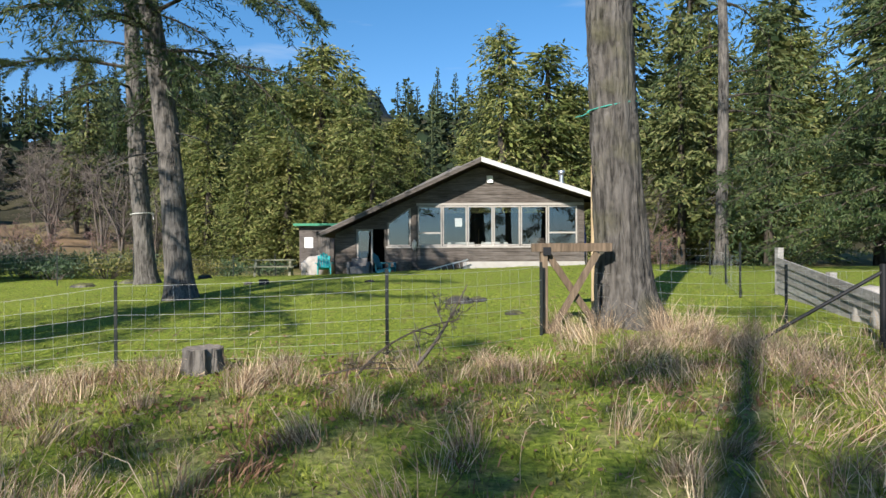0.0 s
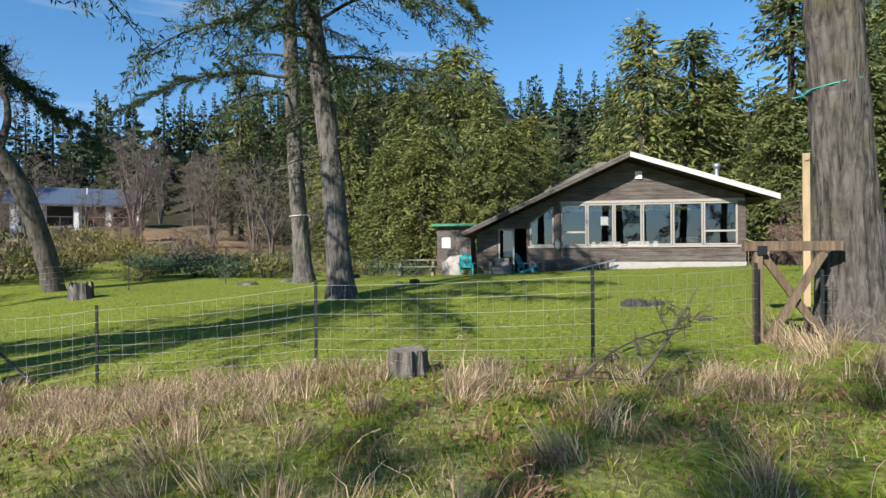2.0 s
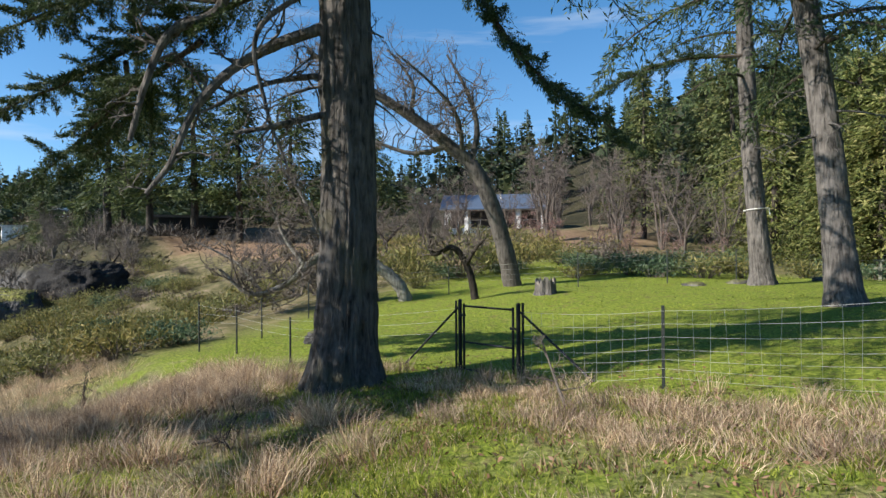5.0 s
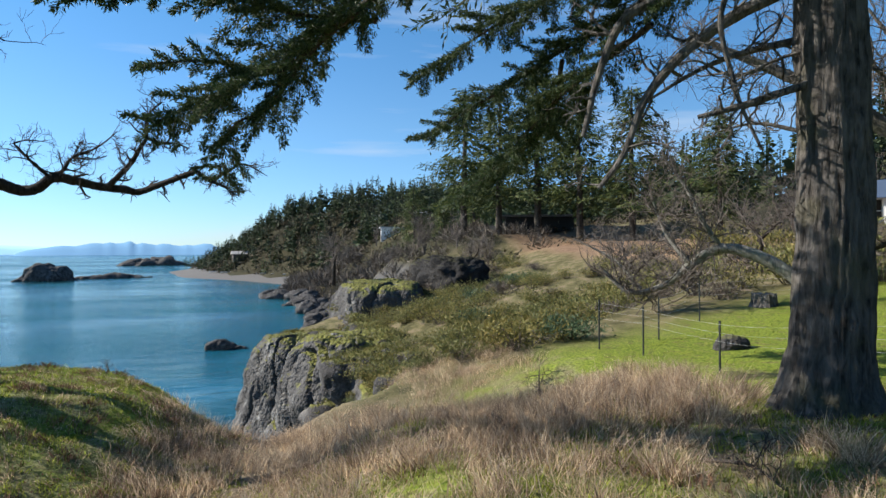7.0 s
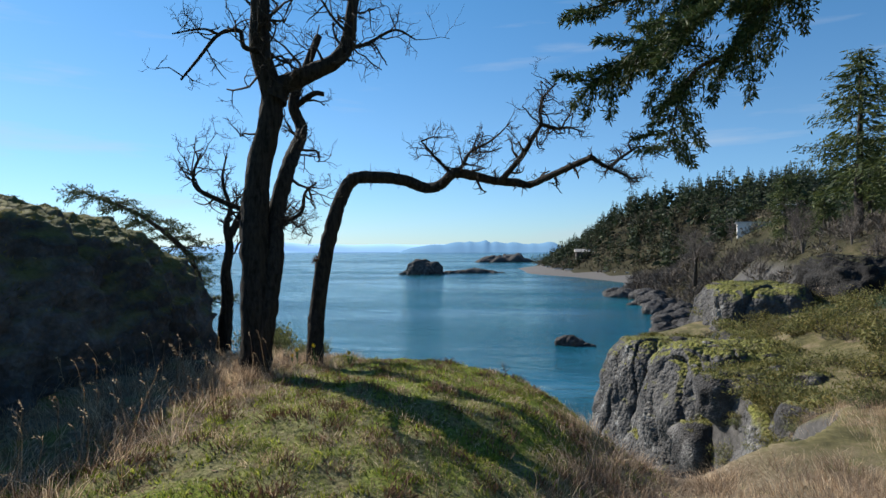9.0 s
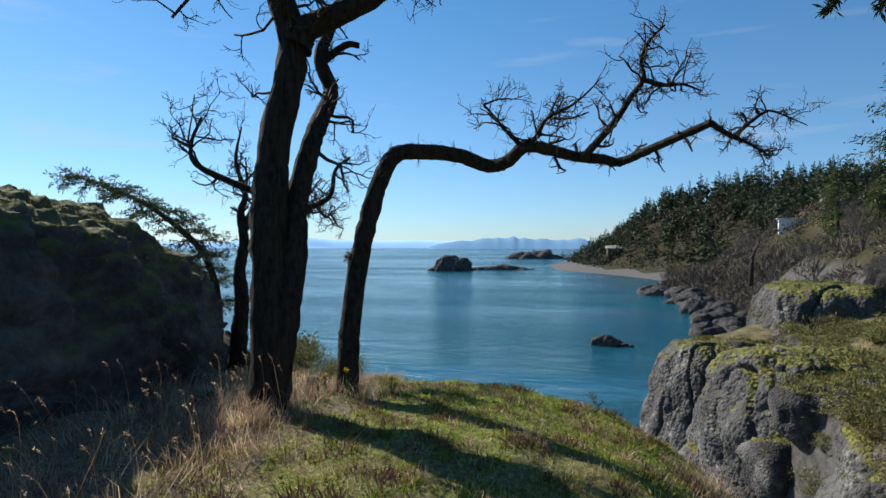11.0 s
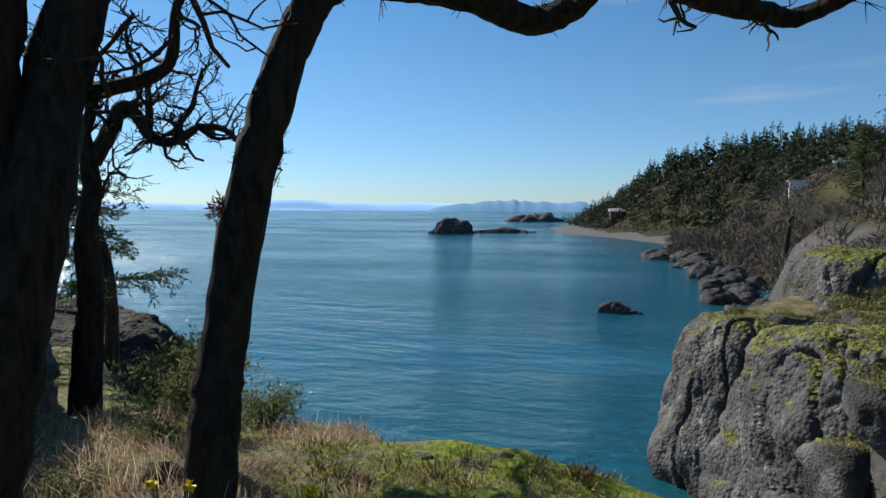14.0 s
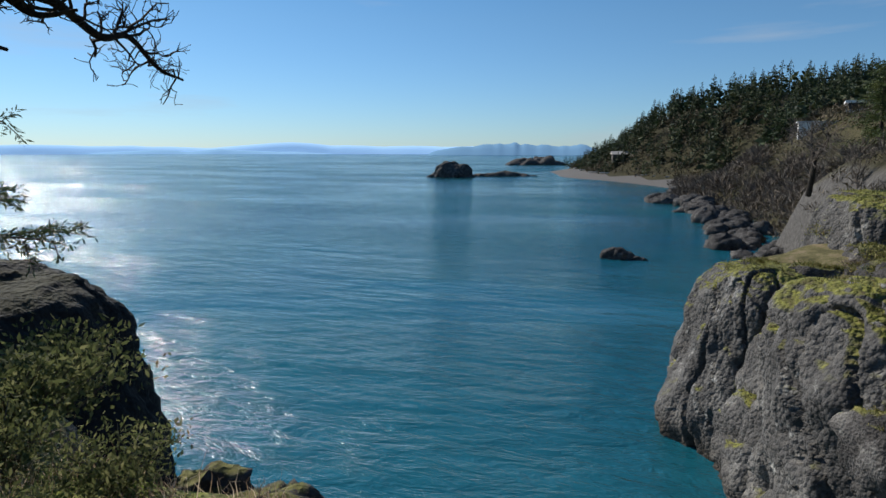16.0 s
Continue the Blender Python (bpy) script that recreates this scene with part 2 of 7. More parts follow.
def conglomerate():
    """Pale grey conglomerate: pebbles of many tones set in a darker ground, moss on the level parts."""
    k = Mat("sea cliff conglomerate", 0.9, 0, 0.2)
    t = k.n.new("ShaderNodeTexVoronoi")
    t.inputs["Scale"].default_value = 4.6
    k.l.new(k.co, t.inputs["Vector"])
    tone = k.n.new("ShaderNodeSeparateColor")
    k.l.new(t.outputs["Color"], tone.inputs[0])
    fine, broad, grain = k.voronoi(11.0), k.noise(0.38, 7, 0.62), k.noise(7.0, 7, 0.7)
    base = k.ramp(broad, (0.34, (0.050, 0.048, 0.047)), (0.50, (0.115, 0.110, 0.106)), (0.70, (0.25, 0.24, 0.225)))
    c = k.mix(k.span(tone.outputs[0], 0.1, 0.9, 0.0, 0.55), base, k.mix(1.0, base, (1.75, 1.70, 1.62), "MULTIPLY"))
    c = k.mix(k.span(t.outputs["Distance"], 0.08, 0.17, 0.0, 0.55), c, (0.055, 0.052, 0.050))
    c = k.mix(k.span(grain, 0.42, 0.66, 0.0, 0.6), c, k.mix(1.0, c, (0.5, 0.49, 0.48), "MULTIPLY"))
    c = k.mix(k.span(k.noise(0.8, 6, 0.7), 0.58, 0.68, 0, 0.6), c, (0.40, 0.39, 0.365))
    up = k.math("ADD", k.normal_z(), k.math("MULTIPLY", k.math("SUBTRACT", k.noise(0.6, 6, 0.65), 0.5), 0.7))
    green = k.ramp(k.noise(2.4, 6, 0.7), (0.3, (0.075, 0.055, 0.03)), (0.45, (0.105, 0.10, 0.028)), (0.58, (0.19, 0.19, 0.04)), (0.78, (0.27, 0.22, 0.11)))
    c = k.mix(k.span(up, 0.58, 0.80, 0, 0.96), c, green)
    where = k.n.new("ShaderNodeSeparateXYZ")
    k.l.new(k.n.new("ShaderNodeNewGeometry").outputs["Position"], where.inputs[0])
    tide = k.math("ADD", where.outputs[2], k.math("MULTIPLY", grain, 1.6))
    c = k.mix(k.span(tide, -13.2, -11.6, 0.8, 0.0), c, k.mix(1.0, c, (0.42, 0.36, 0.30), "MULTIPLY"))
    k.color(c)
    k.bump(k.mix(0.35, k.math("SUBTRACT", 1.0, t.outputs["Distance"]), k.mix(0.5, grain, k.math("SUBTRACT", 1.0, fine))), 1.0, 0.2)
    return k.m


MAT_CLIFF = conglomerate()


def sea_mat():
    k = Mat("sea", 0.08, 0, 0.5)
    k.b.inputs["IOR"].default_value = 1.33
    big = k.noise(0.012, 4, 0.5, k.map(1, 2.2, 1))
    k.color(k.ramp(big, (0.35, (0.007, 0.084, 0.132)), (0.65, (0.010, 0.104, 0.132))))
    w1, w2 = k.noise(0.13, 3, 0.55, k.map(1.0, 0.35, 1)), k.noise(0.62, 5, 0.62, k.map(1.0, 0.42, 1), 0.5)
    w3, w4 = k.noise(1.8, 4, 0.6, k.map(1.0, 0.55, 1), 0.5), k.noise(8.0, 3, 0.6)
    wind = k.span(k.noise(0.02, 4, 0.6, k.map(1.0, 0.3, 1)), 0.38, 0.62, 0.25, 1.7)
    h = k.math("ADD", k.math("MULTIPLY", w1, 0.75), k.math("MULTIPLY", k.math("ADD", k.math("MULTIPLY", w2, 0.46), k.math("ADD", k.math("MULTIPLY", w3, 0.09), k.math("MULTIPLY", w4, 0.02))), wind))
    k.bump(h, 1.0, 1.0)
    # body colour below, mirror gloss above: choppy water never mirrors fully
    dif, glo, mx, fr = k.n.new("ShaderNodeBsdfDiffuse"), k.n.new("ShaderNodeBsdfGlossy"), k.n.new("ShaderNodeMixShader"), k.n.new("ShaderNodeFresnel")
    fr.inputs["IOR"].default_value = 1.33
    col = k.b.inputs["Base Color"].links[0].from_socket
    nor = k.b.inputs["Normal"].links[0].from_socket
    k.l.new(col, dif.inputs["Color"])
    for s in (dif, glo, fr):
        k.l.new(nor, s.inputs["Normal"])
    glo.inputs["Roughness"].default_value = 0.11
    k.l.new(k.span(fr.outputs[0], 0.0, 1.0, 0.04, 1.0), mx.inputs[0])
    k.l.new(dif.outputs[0], mx.inputs[1])
    k.l.new(glo.outputs[0], mx.inputs[2])
    k.l.new(mx.outputs[0], k.n["Material Output"].inputs["Surface"])
    return k.m


MAT_SEA = sea_mat()


# ---- mesh helpers ----
class Geo:
    """Gathers tubes, leaves and boxes for one mesh."""

    def __init__(self):
        self.v, self.f, self.count = [], [], 0

    def add(self, verts, faces):
        verts = np.asarray(verts, dtype=float)
        self.v.append(verts)
        self.f.append(np.asarray(faces, dtype=int) + self.count)
        self.count += len(verts)
        return self

    def tube(self, pts, radii, n=6, cap=True, rough=0.0, rng=None):
        pts = np.asarray(pts, dtype=float)
        radii = np.broadcast_to(np.asarray(radii, dtype=float), (len(pts),))
        tang = np.gradient(pts, axis=0)
        tang /= np.linalg.norm(tang, axis=1)[:, None] + 1e-9
        ref = np.array([1.0, 0.13, 0.07]) if abs(tang[0][0]) < 0.8 else np.array([0.1, 1.0, 0.1])
        rings = []
        ang = np.linspace(0, 2 * np.pi, n, endpoint=False)
        for p, t, r in zip(pts, tang, radii):
            u = ref - t * ref.dot(t)
            u /= np.linalg.norm(u) + 1e-9
            w = np.cross(t, u)
            ref = u
            rr = r * (1 + rough * (rng.random(n) - 0.5)) if rough else np.full(n, r)
            rings.append(p + rr[:, None] * (np.cos(ang)[:, None] * u + np.sin(ang)[:, None] * w))
        k = len(pts)
        i = np.arange((k - 1) * n)
        a, b = i, (i // n) * n + (i + 1) % n
        faces = np.stack([a, b, b + n, a + n], 1)
        return self.add(np.concatenate(rings), faces)

    def leaves(self, base, way, length, width, rng, fold=0.0):
        """Pointed leaves from base along way."""
        base, way = np.asarray(base, float), np.asarray(way, float)
        way = way / (np.linalg.norm(way, axis=1)[:, None] + 1e-9)
        side = np.cross(way, rng.normal(size=base.shape))
        side /= np.linalg.norm(side, axis=1)[:, None] + 1e-9
        length, width = np.broadcast_to(length, len(base))[:, None], np.broadcast_to(width, len(base))[:, None]
        mid = base + way * length * 0.5
        v = np.stack([base, mid + side * width / 2, base + way * length, mid - side * width / 2], 1).reshape(-1, 3)
        return self.add(v, np.arange(len(v)).reshape(-1, 4))

    def blades(self, base, way, length, width, bend, rng):
        """Grass blades: two joined faces, bent over."""
        way = way / (np.linalg.norm(way, axis=1)[:, None] + 1e-9)
        side = np.cross(way, rng.normal(size=base.shape))
        side /= np.linalg.norm(side, axis=1)[:, None] + 1e-9
        lean = rng.normal(size=base.shape)
        lean[:, 2] = -0.35
        length, width = length[:, None], width[:, None]
        mid = base + way * length * 0.55
        tip = base + way * length + lean * length * bend
        v = np.stack([base - side * width / 2, base + side * width / 2, mid + side * width * 0.35, mid - side * width * 0.35, tip], 1).reshape(-1, 3)
        o = np.arange(len(base)) * 5
        q = np.stack([o, o + 1, o + 2, o + 3], 1)
        t = np.stack([o + 3, o + 2, o + 4, o + 4], 1)
        return self.add(v, np.concatenate([q, t]))

    def box(self, x0, y0, z0, x1, y1, z1):
        v = [(x, y, z) for z in (z0, z1) for y in (y0, y1) for x in (x0, x1)]
        return self.add(v, [(0, 2, 3, 1), (4, 5, 7, 6), (0, 1, 5, 4), (2, 6, 7, 3), (0, 4, 6, 2), (1, 3, 7, 5)])

    def obox(self, centre, size, m=None):
        """A box by its centre and size, turned by the matrix m about its centre."""
        g = Geo().box(*(-s / 2 for s in size), *(s / 2 for s in size))
        v = g.v[0]
        if m is not None:
            v = v @ np.array(m.to_3x3()).T
        return self.add(v + np.array(centre), g.f[0])

    def beam(self, a, b, w, h, up=(0, 0, 1)):
        """A squared timber from a to b."""
        a, b = Vector(a), Vector(b)
        d = (b - a).normalized()
        s = d.cross(Vector(up)).normalized()
        u = s.cross(d)
        m = Matrix((s, d, u)).transposed()
        return self.obox((a + b) / 2, (w, (b - a).length, h), m)

    def mesh(self, name, material, smooth=False):
        me = bpy.data.meshes.new(name)
        v, f = np.concatenate(self.v), np.concatenate(self.f)
        keep = np.ones(f.shape, bool)
        keep[:, 3] = f[:, 2] != f[:, 3]
        loops, size = f[keep], keep.sum(1)
        me.vertices.add(len(v))
        me.vertices.foreach_set("co", v.astype(np.float32).ravel())
        me.loops.add(len(loops))
        me.loops.foreach_set("vertex_index", loops.astype(np.int32))
        me.polygons.add(len(f))
        me.polygons.foreach_set("loop_start", (np.cumsum(size) - size).astype(np.int32))
        me.update(calc_edges=True)
        me.materials.append(material)
        if smooth:
            me.shade_smooth()
        else:
            me.shade_flat()
        return me


def part(name, geo, material, parent, label="", smooth=False, bevel=0.0):
    """Links a Geo (or a ready mesh) as one mesh object under a thing or a part."""
    me = geo if isinstance(geo, bpy.types.Mesh) else geo.mesh(name, material, smooth)
    ob = new(name, me)
    ob.parent = parent
    if bevel:
        b = ob.modifiers.new("bevel", "BEVEL")
        b.width, b.segments = bevel, 2
    return tagged(ob, label)


def thing(name, label, category, at=None, group="", kind=""):
    """An empty that holds a thing's parts."""
    ob = new(name)
    ob.empty_display_size = 0.2
    if at is not None:
        ob.matrix_world = at if isinstance(at, Matrix) else Matrix.Translation(at)
    return tagged(ob, label, category, group, kind)


def spline(ctrl, n):
    """Smooth path through a few knots."""
    p = np.asarray(ctrl, float)
    q = np.concatenate([[2 * p[0] - p[1]], p, [2 * p[-1] - p[-2]]])
    out = []
    for t in np.linspace(0, len(p) - 1, n):
        i = min(int(t), len(p) - 2)
        u = t - i
        a, b, c, d = q[i : i + 4]
        out.append(0.5 * (2 * b + (c - a) * u + (2 * a - 5 * b + 4 * c - d) * u * u + (3 * b - a - 3 * c + d) * u**3))
    return np.array(out)


def vnoise(x, y, scale, seed=0):
    """Smooth value noise in the plane, -1 to 1."""
    x, y = np.asarray(x, float) / scale + 1000.5, np.asarray(y, float) / scale + 1000.5
    i, j = np.floor(x), np.floor(y)
    u, v = x - i, y - j
    u, v = u * u * (3 - 2 * u), v * v * (3 - 2 * v)

    def h(a, b):
        s = np.sin(a * 127.1 + b * 311.7 + seed * 74.7) * 43758.5453
        return (s - np.floor(s)) * 2 - 1

    return (h(i, j) * (1 - u) + h(i + 1, j) * u) * (1 - v) + (h(i, j + 1) * (1 - u) + h(i + 1, j + 1) * u) * v


def step(v, a, b):
    t = np.clip((np.asarray(v, float) - a) / (b - a), 0, 1)
    return t * t * (3 - 2 * t)

# ---- the land ----
SEA = -14.2
COAST = [(10, -70), (-16, -40), (-25.5, -19), (-25.4, -12), (-23.6, -7.5), (-23.0, -4.5), (-21.8, -2.3), (-22.5, -0.6), (-26, 1.0), (-33, 1.8), (-46, 0.2), (-52, -1.2), (-57, -2.2),
         (-62, -2.2), (-65, 4), (-72, 8), (-110, 11), (-162, 14.5), (-205, 11), (-238, -3), (-248, 6), (-300, 11), (-340, -3), (-380, -24), (-425, -54), (-480, -66), (-546, -80), (-600, -97), (-780, -160),
         (-830, -115), (-1000, 100), (-1000, 1100), (600, 1100), (600, -70)]


def inland(x, y):
    """Distance from the shore line, positive on land."""
    x, y = np.asarray(x, float), np.asarray(y, float)
    best, inside = np.full(x.shape, 1e9), np.zeros(x.shape, bool)
    for (ax, ay), (bx, by) in zip(COAST, COAST[1:] + COAST[:1]):
        dx, dy = bx - ax, by - ay
        t = np.clip(((x - ax) * dx + (y - ay) * dy) / (dx * dx + dy * dy), 0, 1)
        best = np.minimum(best, np.hypot(x - ax - t * dx, y - ay - t * dy))
        cross = (ay > y) != (by > y)
        inside ^= cross & (x < dx * (y - ay) / (dy if dy else 1e-9) + ax)
    return np.where(inside, best, -best)


def height(x, y):
    """Height of the land."""
    x, y = np.asarray(x, float), np.asarray(y, float)
    s = inland(x, y)
    a, b = np.clip(x, -24, 14), np.clip(y, -10, 33)
    lawn = (0.727 + 0.0428 * a - 0.0248 * b - 0.00326 * a * a + 0.00077 * a * b + 0.00583 * b * b - 9.07e-5 * a**3 + 1.017e-4 * a * a * b - 4.65e-5 * a * b * b - 1.543e-4 * b**3)
    lawn += 0.15 * np.exp(-((x + 3) ** 2 + (y - 6) ** 2) / 14) + 0.22 * np.exp(-((x + 15.6) ** 2 + (y - 17) ** 2) / 9)
    cy = np.clip(y, -14, 4)
    bluff = -0.028 - 0.0213 * (np.clip(x, -26, -8) + 16.5) ** 2 - 0.0537 * np.clip(cy + 6.6, 0, 3.83) ** 2 - 0.1235 * np.clip(cy + 2.77, 0, 9) - 0.002 * np.clip(cy + 6.6, -20, 0) ** 2
    bluff += 0.07 * vnoise(x, y, 1.1, 41) + 0.06 * vnoise(x, y, 0.5, 43) - 0.485 * np.clip(-21.21 - 0.724 * np.clip(cy + 7, 0, 9) + 0.6 * np.clip(cy + 8, -4, 0) - x, 0, 4) ** 1.3
    m = step(x, -9.5, -13.5) * step(y, 0.8, -2.2)
    lawn = lawn * (1 - m) + bluff * m
    lawn -= 0.85 * step(x, -13.5, -17.5) * step(y, 6.5, 2.2) * step(y, -4.05, -1.05)
    lawn += 0.05 * vnoise(x, y, 2.3, 3) + 0.025 * vnoise(x, y, 0.75, 5) * step(y, 9, 7)
    slope = np.minimum(-5.0 + 0.27 * (y - 1.0), 2.0 + 0.05 * (y - 25)) + 2.4 * step(x, -70, -88) * step(y, 15, 24) + 0.5 * vnoise(x, y, 7, 7) + 0.25 * vnoise(x, y, 2.5, 8)
    w = step(x + 0.35 * np.clip(y - 8, 0, 12) * step(y, 32, 20), -33, -23)
    h = slope * (1 - w) + lawn * w
    far = np.maximum(step(x, -108, -150), step(x, -60, -78) * step(y, 19, 11))
    rocky = step(x, -330, -270)
    crest = np.interp(x, [-620, -540, -470, -420, -380, -330, -260, -200, -140, -100], [10, 22, 37, 44, 44, 37, 27, 20, 17, 14])
    shore = SEA + 0.6 + 0.07 * np.clip(s, 0, 30) + crest * step(s - 20 + 18 * rocky, 0, 52) + 1.2 * vnoise(x, y, 18, 9) * step(s, 4, 30)
    h = h * (1 - far) + shore * far
    rise = np.clip(y - 34 - 0.1 * np.abs(x), 0, 400)
    h += step(x, -330, -60) * (0.05 * rise + 0.28 * np.clip(rise - 55, 0, 170)) + 3 * step(rise, 30, 120) * vnoise(x, y, 40, 11)
    width = 2.2 + 8 * far
    t = step(s + 0.7 * vnoise(x, y, 3.0, 13) * (1 - far), -0.4, width)
    return (SEA - 3.0) * (1 - t) + h * t


def z_ground(x, y):
    return float(height(x, y))


def land_axis(lo, hi, spans, far):
    """Coordinates that are close together inside the spans and farther apart outside."""
    out, v = [], lo
    while v < hi:
        out.append(v)
        d = far
        for a, b, s in spans:
            gap = max(a - v, v - b, 0)
            d = min(d, max(s, s + gap * 0.12))
        v += d
    return np.array(out + [hi])


def build_land():
    xs = land_axis(-1000, 600, [(-24, 6, 0.22), (-80, 6, 0.8)], 40)
    ys = land_axis(-70, 1100, [(-12, 12, 0.22), (-12, 40, 0.6)], 40)
    X, Y = np.meshgrid(xs, ys, indexing="ij")
    Z = height(X, Y)
    nx, ny = X.shape
    i = np.arange((nx - 1) * ny)
    i = i[i % ny < ny - 1]
    faces = np.stack([i, i + ny, i + ny + 1, i + 1], 1)
    low = (Z.ravel()[faces].max(1) > SEA - 2.9)
    g = Geo().add(np.stack([X, Y, Z], -1).reshape(-1, 3), faces[low])
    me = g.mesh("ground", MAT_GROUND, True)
    x, y = X.ravel(), Y.ravel()
    s = inland(x, y)
    dry = 0.02 + 0.38 * step(y + 0.6 * vnoise(x, y, 3, 21), 8.3, 7.0) * step(x, -26, -14) + 0.25 * step(x, -8, -11) * step(y, 0, 1.5) * step(y, 6.5, 5)
    dry += 0.12 * step(x, -11, -13) * step(y, -0.5, -2.5) + 0.3 * step(x, -10, -14) * step(y, -7.0, -8.0)
    dry += 0.5 * step(x, -11, -13) * step(y, -3.4, -1.8) * step(y, 2.5, 0.5)
    dry += 0.4 * step(s, 5, 1.5) * step(y, -4, -2)
    heath = step(x + 0.25 * (y - 10), -19.5, -23.5) * step(y, -1, 1) + step(y, 33, 38) * 0.9 + step(x, -60, -90)
    field = step(x, -22, -30) * step(y + 0.1 * (x + 60), 25, 28) * step(x, -100, -70) * step(y, 60, 42)
    heath = np.maximum(heath, step(x, -24.5, -26.5) * step(y, -6, -3))
    # where the woods' painted shade and dark floor cover the land
    humus_shade = np.maximum(step(x, -135, -175) * step(s, 34, 56), 0.85 * step(x, -72, -84) * step(y, 60, 40) * step(s, 3, 8))
    humus_shade = np.maximum(humus_shade, 0.9 * step(y + 6 * vnoise(x, y, 9, 27), 56, 68))
    for name, val in (("humus_shade", humus_shade), ("dry", dry), ("heath", np.clip(heath, 0, 1)), ("field", field)):
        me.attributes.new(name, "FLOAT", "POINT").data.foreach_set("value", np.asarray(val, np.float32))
    return tagged(new("ground", me), "rough mossy grass and straw falling away to sea cliffs", "ground", kind="structure")


ground = build_land()
g = Geo()
xs = np.concatenate([-np.geomspace(4700, 20, 60), np.linspace(-10, 60, 8)])
ys = np.concatenate([-np.geomspace(4600, 10, 50), np.geomspace(10, 4600, 50)])
X, Y = np.meshgrid(xs, ys, indexing="ij")
nx, ny = X.shape
i = np.arange((nx - 1) * ny)
i = i[i % ny < ny - 1]
g.add(np.stack([X, Y, np.full_like(X, SEA)], -1).reshape(-1, 3), np.stack([i, i + ny, i + ny + 1, i + 1], 1))
tagged(new("water", g.mesh("water", MAT_SEA)), "calm blue-green sea with fine ripples", "sea", kind="structure")


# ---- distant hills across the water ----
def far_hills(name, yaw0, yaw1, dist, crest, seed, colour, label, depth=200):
    # distance haze is put into the colour, and emission makes the hills glow
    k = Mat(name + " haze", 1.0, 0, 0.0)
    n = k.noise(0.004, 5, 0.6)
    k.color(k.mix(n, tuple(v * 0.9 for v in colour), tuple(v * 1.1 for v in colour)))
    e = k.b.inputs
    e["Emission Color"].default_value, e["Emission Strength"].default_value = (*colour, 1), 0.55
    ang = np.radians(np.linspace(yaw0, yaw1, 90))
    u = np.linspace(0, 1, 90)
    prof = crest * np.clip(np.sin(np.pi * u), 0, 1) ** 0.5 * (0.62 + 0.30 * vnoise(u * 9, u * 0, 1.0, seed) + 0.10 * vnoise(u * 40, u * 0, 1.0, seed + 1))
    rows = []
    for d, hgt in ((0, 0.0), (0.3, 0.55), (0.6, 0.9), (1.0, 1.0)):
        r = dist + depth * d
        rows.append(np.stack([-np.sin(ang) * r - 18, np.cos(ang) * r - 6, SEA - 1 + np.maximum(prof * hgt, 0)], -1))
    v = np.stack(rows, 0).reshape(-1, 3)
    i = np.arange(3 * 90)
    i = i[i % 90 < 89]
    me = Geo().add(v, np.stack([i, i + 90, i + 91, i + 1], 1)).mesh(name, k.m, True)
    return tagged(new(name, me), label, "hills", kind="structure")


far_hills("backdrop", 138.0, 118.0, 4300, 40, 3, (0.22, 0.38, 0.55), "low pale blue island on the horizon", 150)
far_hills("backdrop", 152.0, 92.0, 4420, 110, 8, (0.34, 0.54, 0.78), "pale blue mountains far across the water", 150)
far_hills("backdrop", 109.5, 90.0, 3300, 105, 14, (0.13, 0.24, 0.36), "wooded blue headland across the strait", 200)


# ---- rocks and cliffs ----
def rock_geo(a, b, c, seed, nu=72, nv=44, ez=0.6, exy=0.85, big=0.22, mid=0.10, fine=0.03, size=None):
    """A weathered rock with half-axes a, b, c: blocky when ez is small, furrowed and pitted."""
    size = size or (a + b + c) / 3
    u, v = np.meshgrid(np.linspace(-np.pi, np.pi, nu, endpoint=False), np.linspace(-np.pi / 2, np.pi / 2, nv), indexing="ij")

    def sp(w, e):
        return np.sign(w) * np.abs(w) ** e

    x, y, z = a * sp(np.cos(v), ez) * sp(np.cos(u), exy), b * sp(np.cos(v), ez) * sp(np.sin(u), exy), c * sp(np.sin(v), ez)
    p = np.stack([x, y, z], -1).reshape(-1, 3)
    n = p / np.array([a * a, b * b, c * c])
    n /= np.linalg.norm(n, axis=1)[:, None] + 1e-9
    o = Vector((seed * 7.3, seed * 3.1, seed * 11.7))
    out = []
    for q, m in zip(p.tolist(), n.tolist()):
        w = Vector(q)
        d = big * size * noise.fractal(w / size * 1.1 + o, 0.9, 2.1, 3)
        crack = Vector((w.x, w.y, w.z * 0.45)) / size * 3.2 + o
        d += mid * size * (noise.noise(crack) - 0.9 * abs(noise.noise(crack * 1.7 + o)) + 0.3)
        d += fine * size * noise.fractal(w / size * 13 + o, 0.7, 2.2, 3)
        out.append((q[0] + m[0] * d, q[1] + m[1] * d, q[2] + m[2] * d * 0.6))
    i = np.arange(nu * (nv - 1))
    ui, vi = i // (nv - 1), i % (nv - 1)
    k, k2 = ui * nv + vi, ((ui + 1) % nu) * nv + vi
    return Geo().add(out, np.stack([k, k2, k2 + 1, k + 1], 1))


def rock(name, label, x, y, top, a, b, c, seed, turn=0, material=None, **kw):
    me = rock_geo(a, b, c, seed, **kw).mesh(name, material or MAT_ROCK, True)
    ob = new(name, me)
    ob.matrix_world = pose(x, y, top - c, 0, 0, turn)
    return tagged(ob, label, "rock")


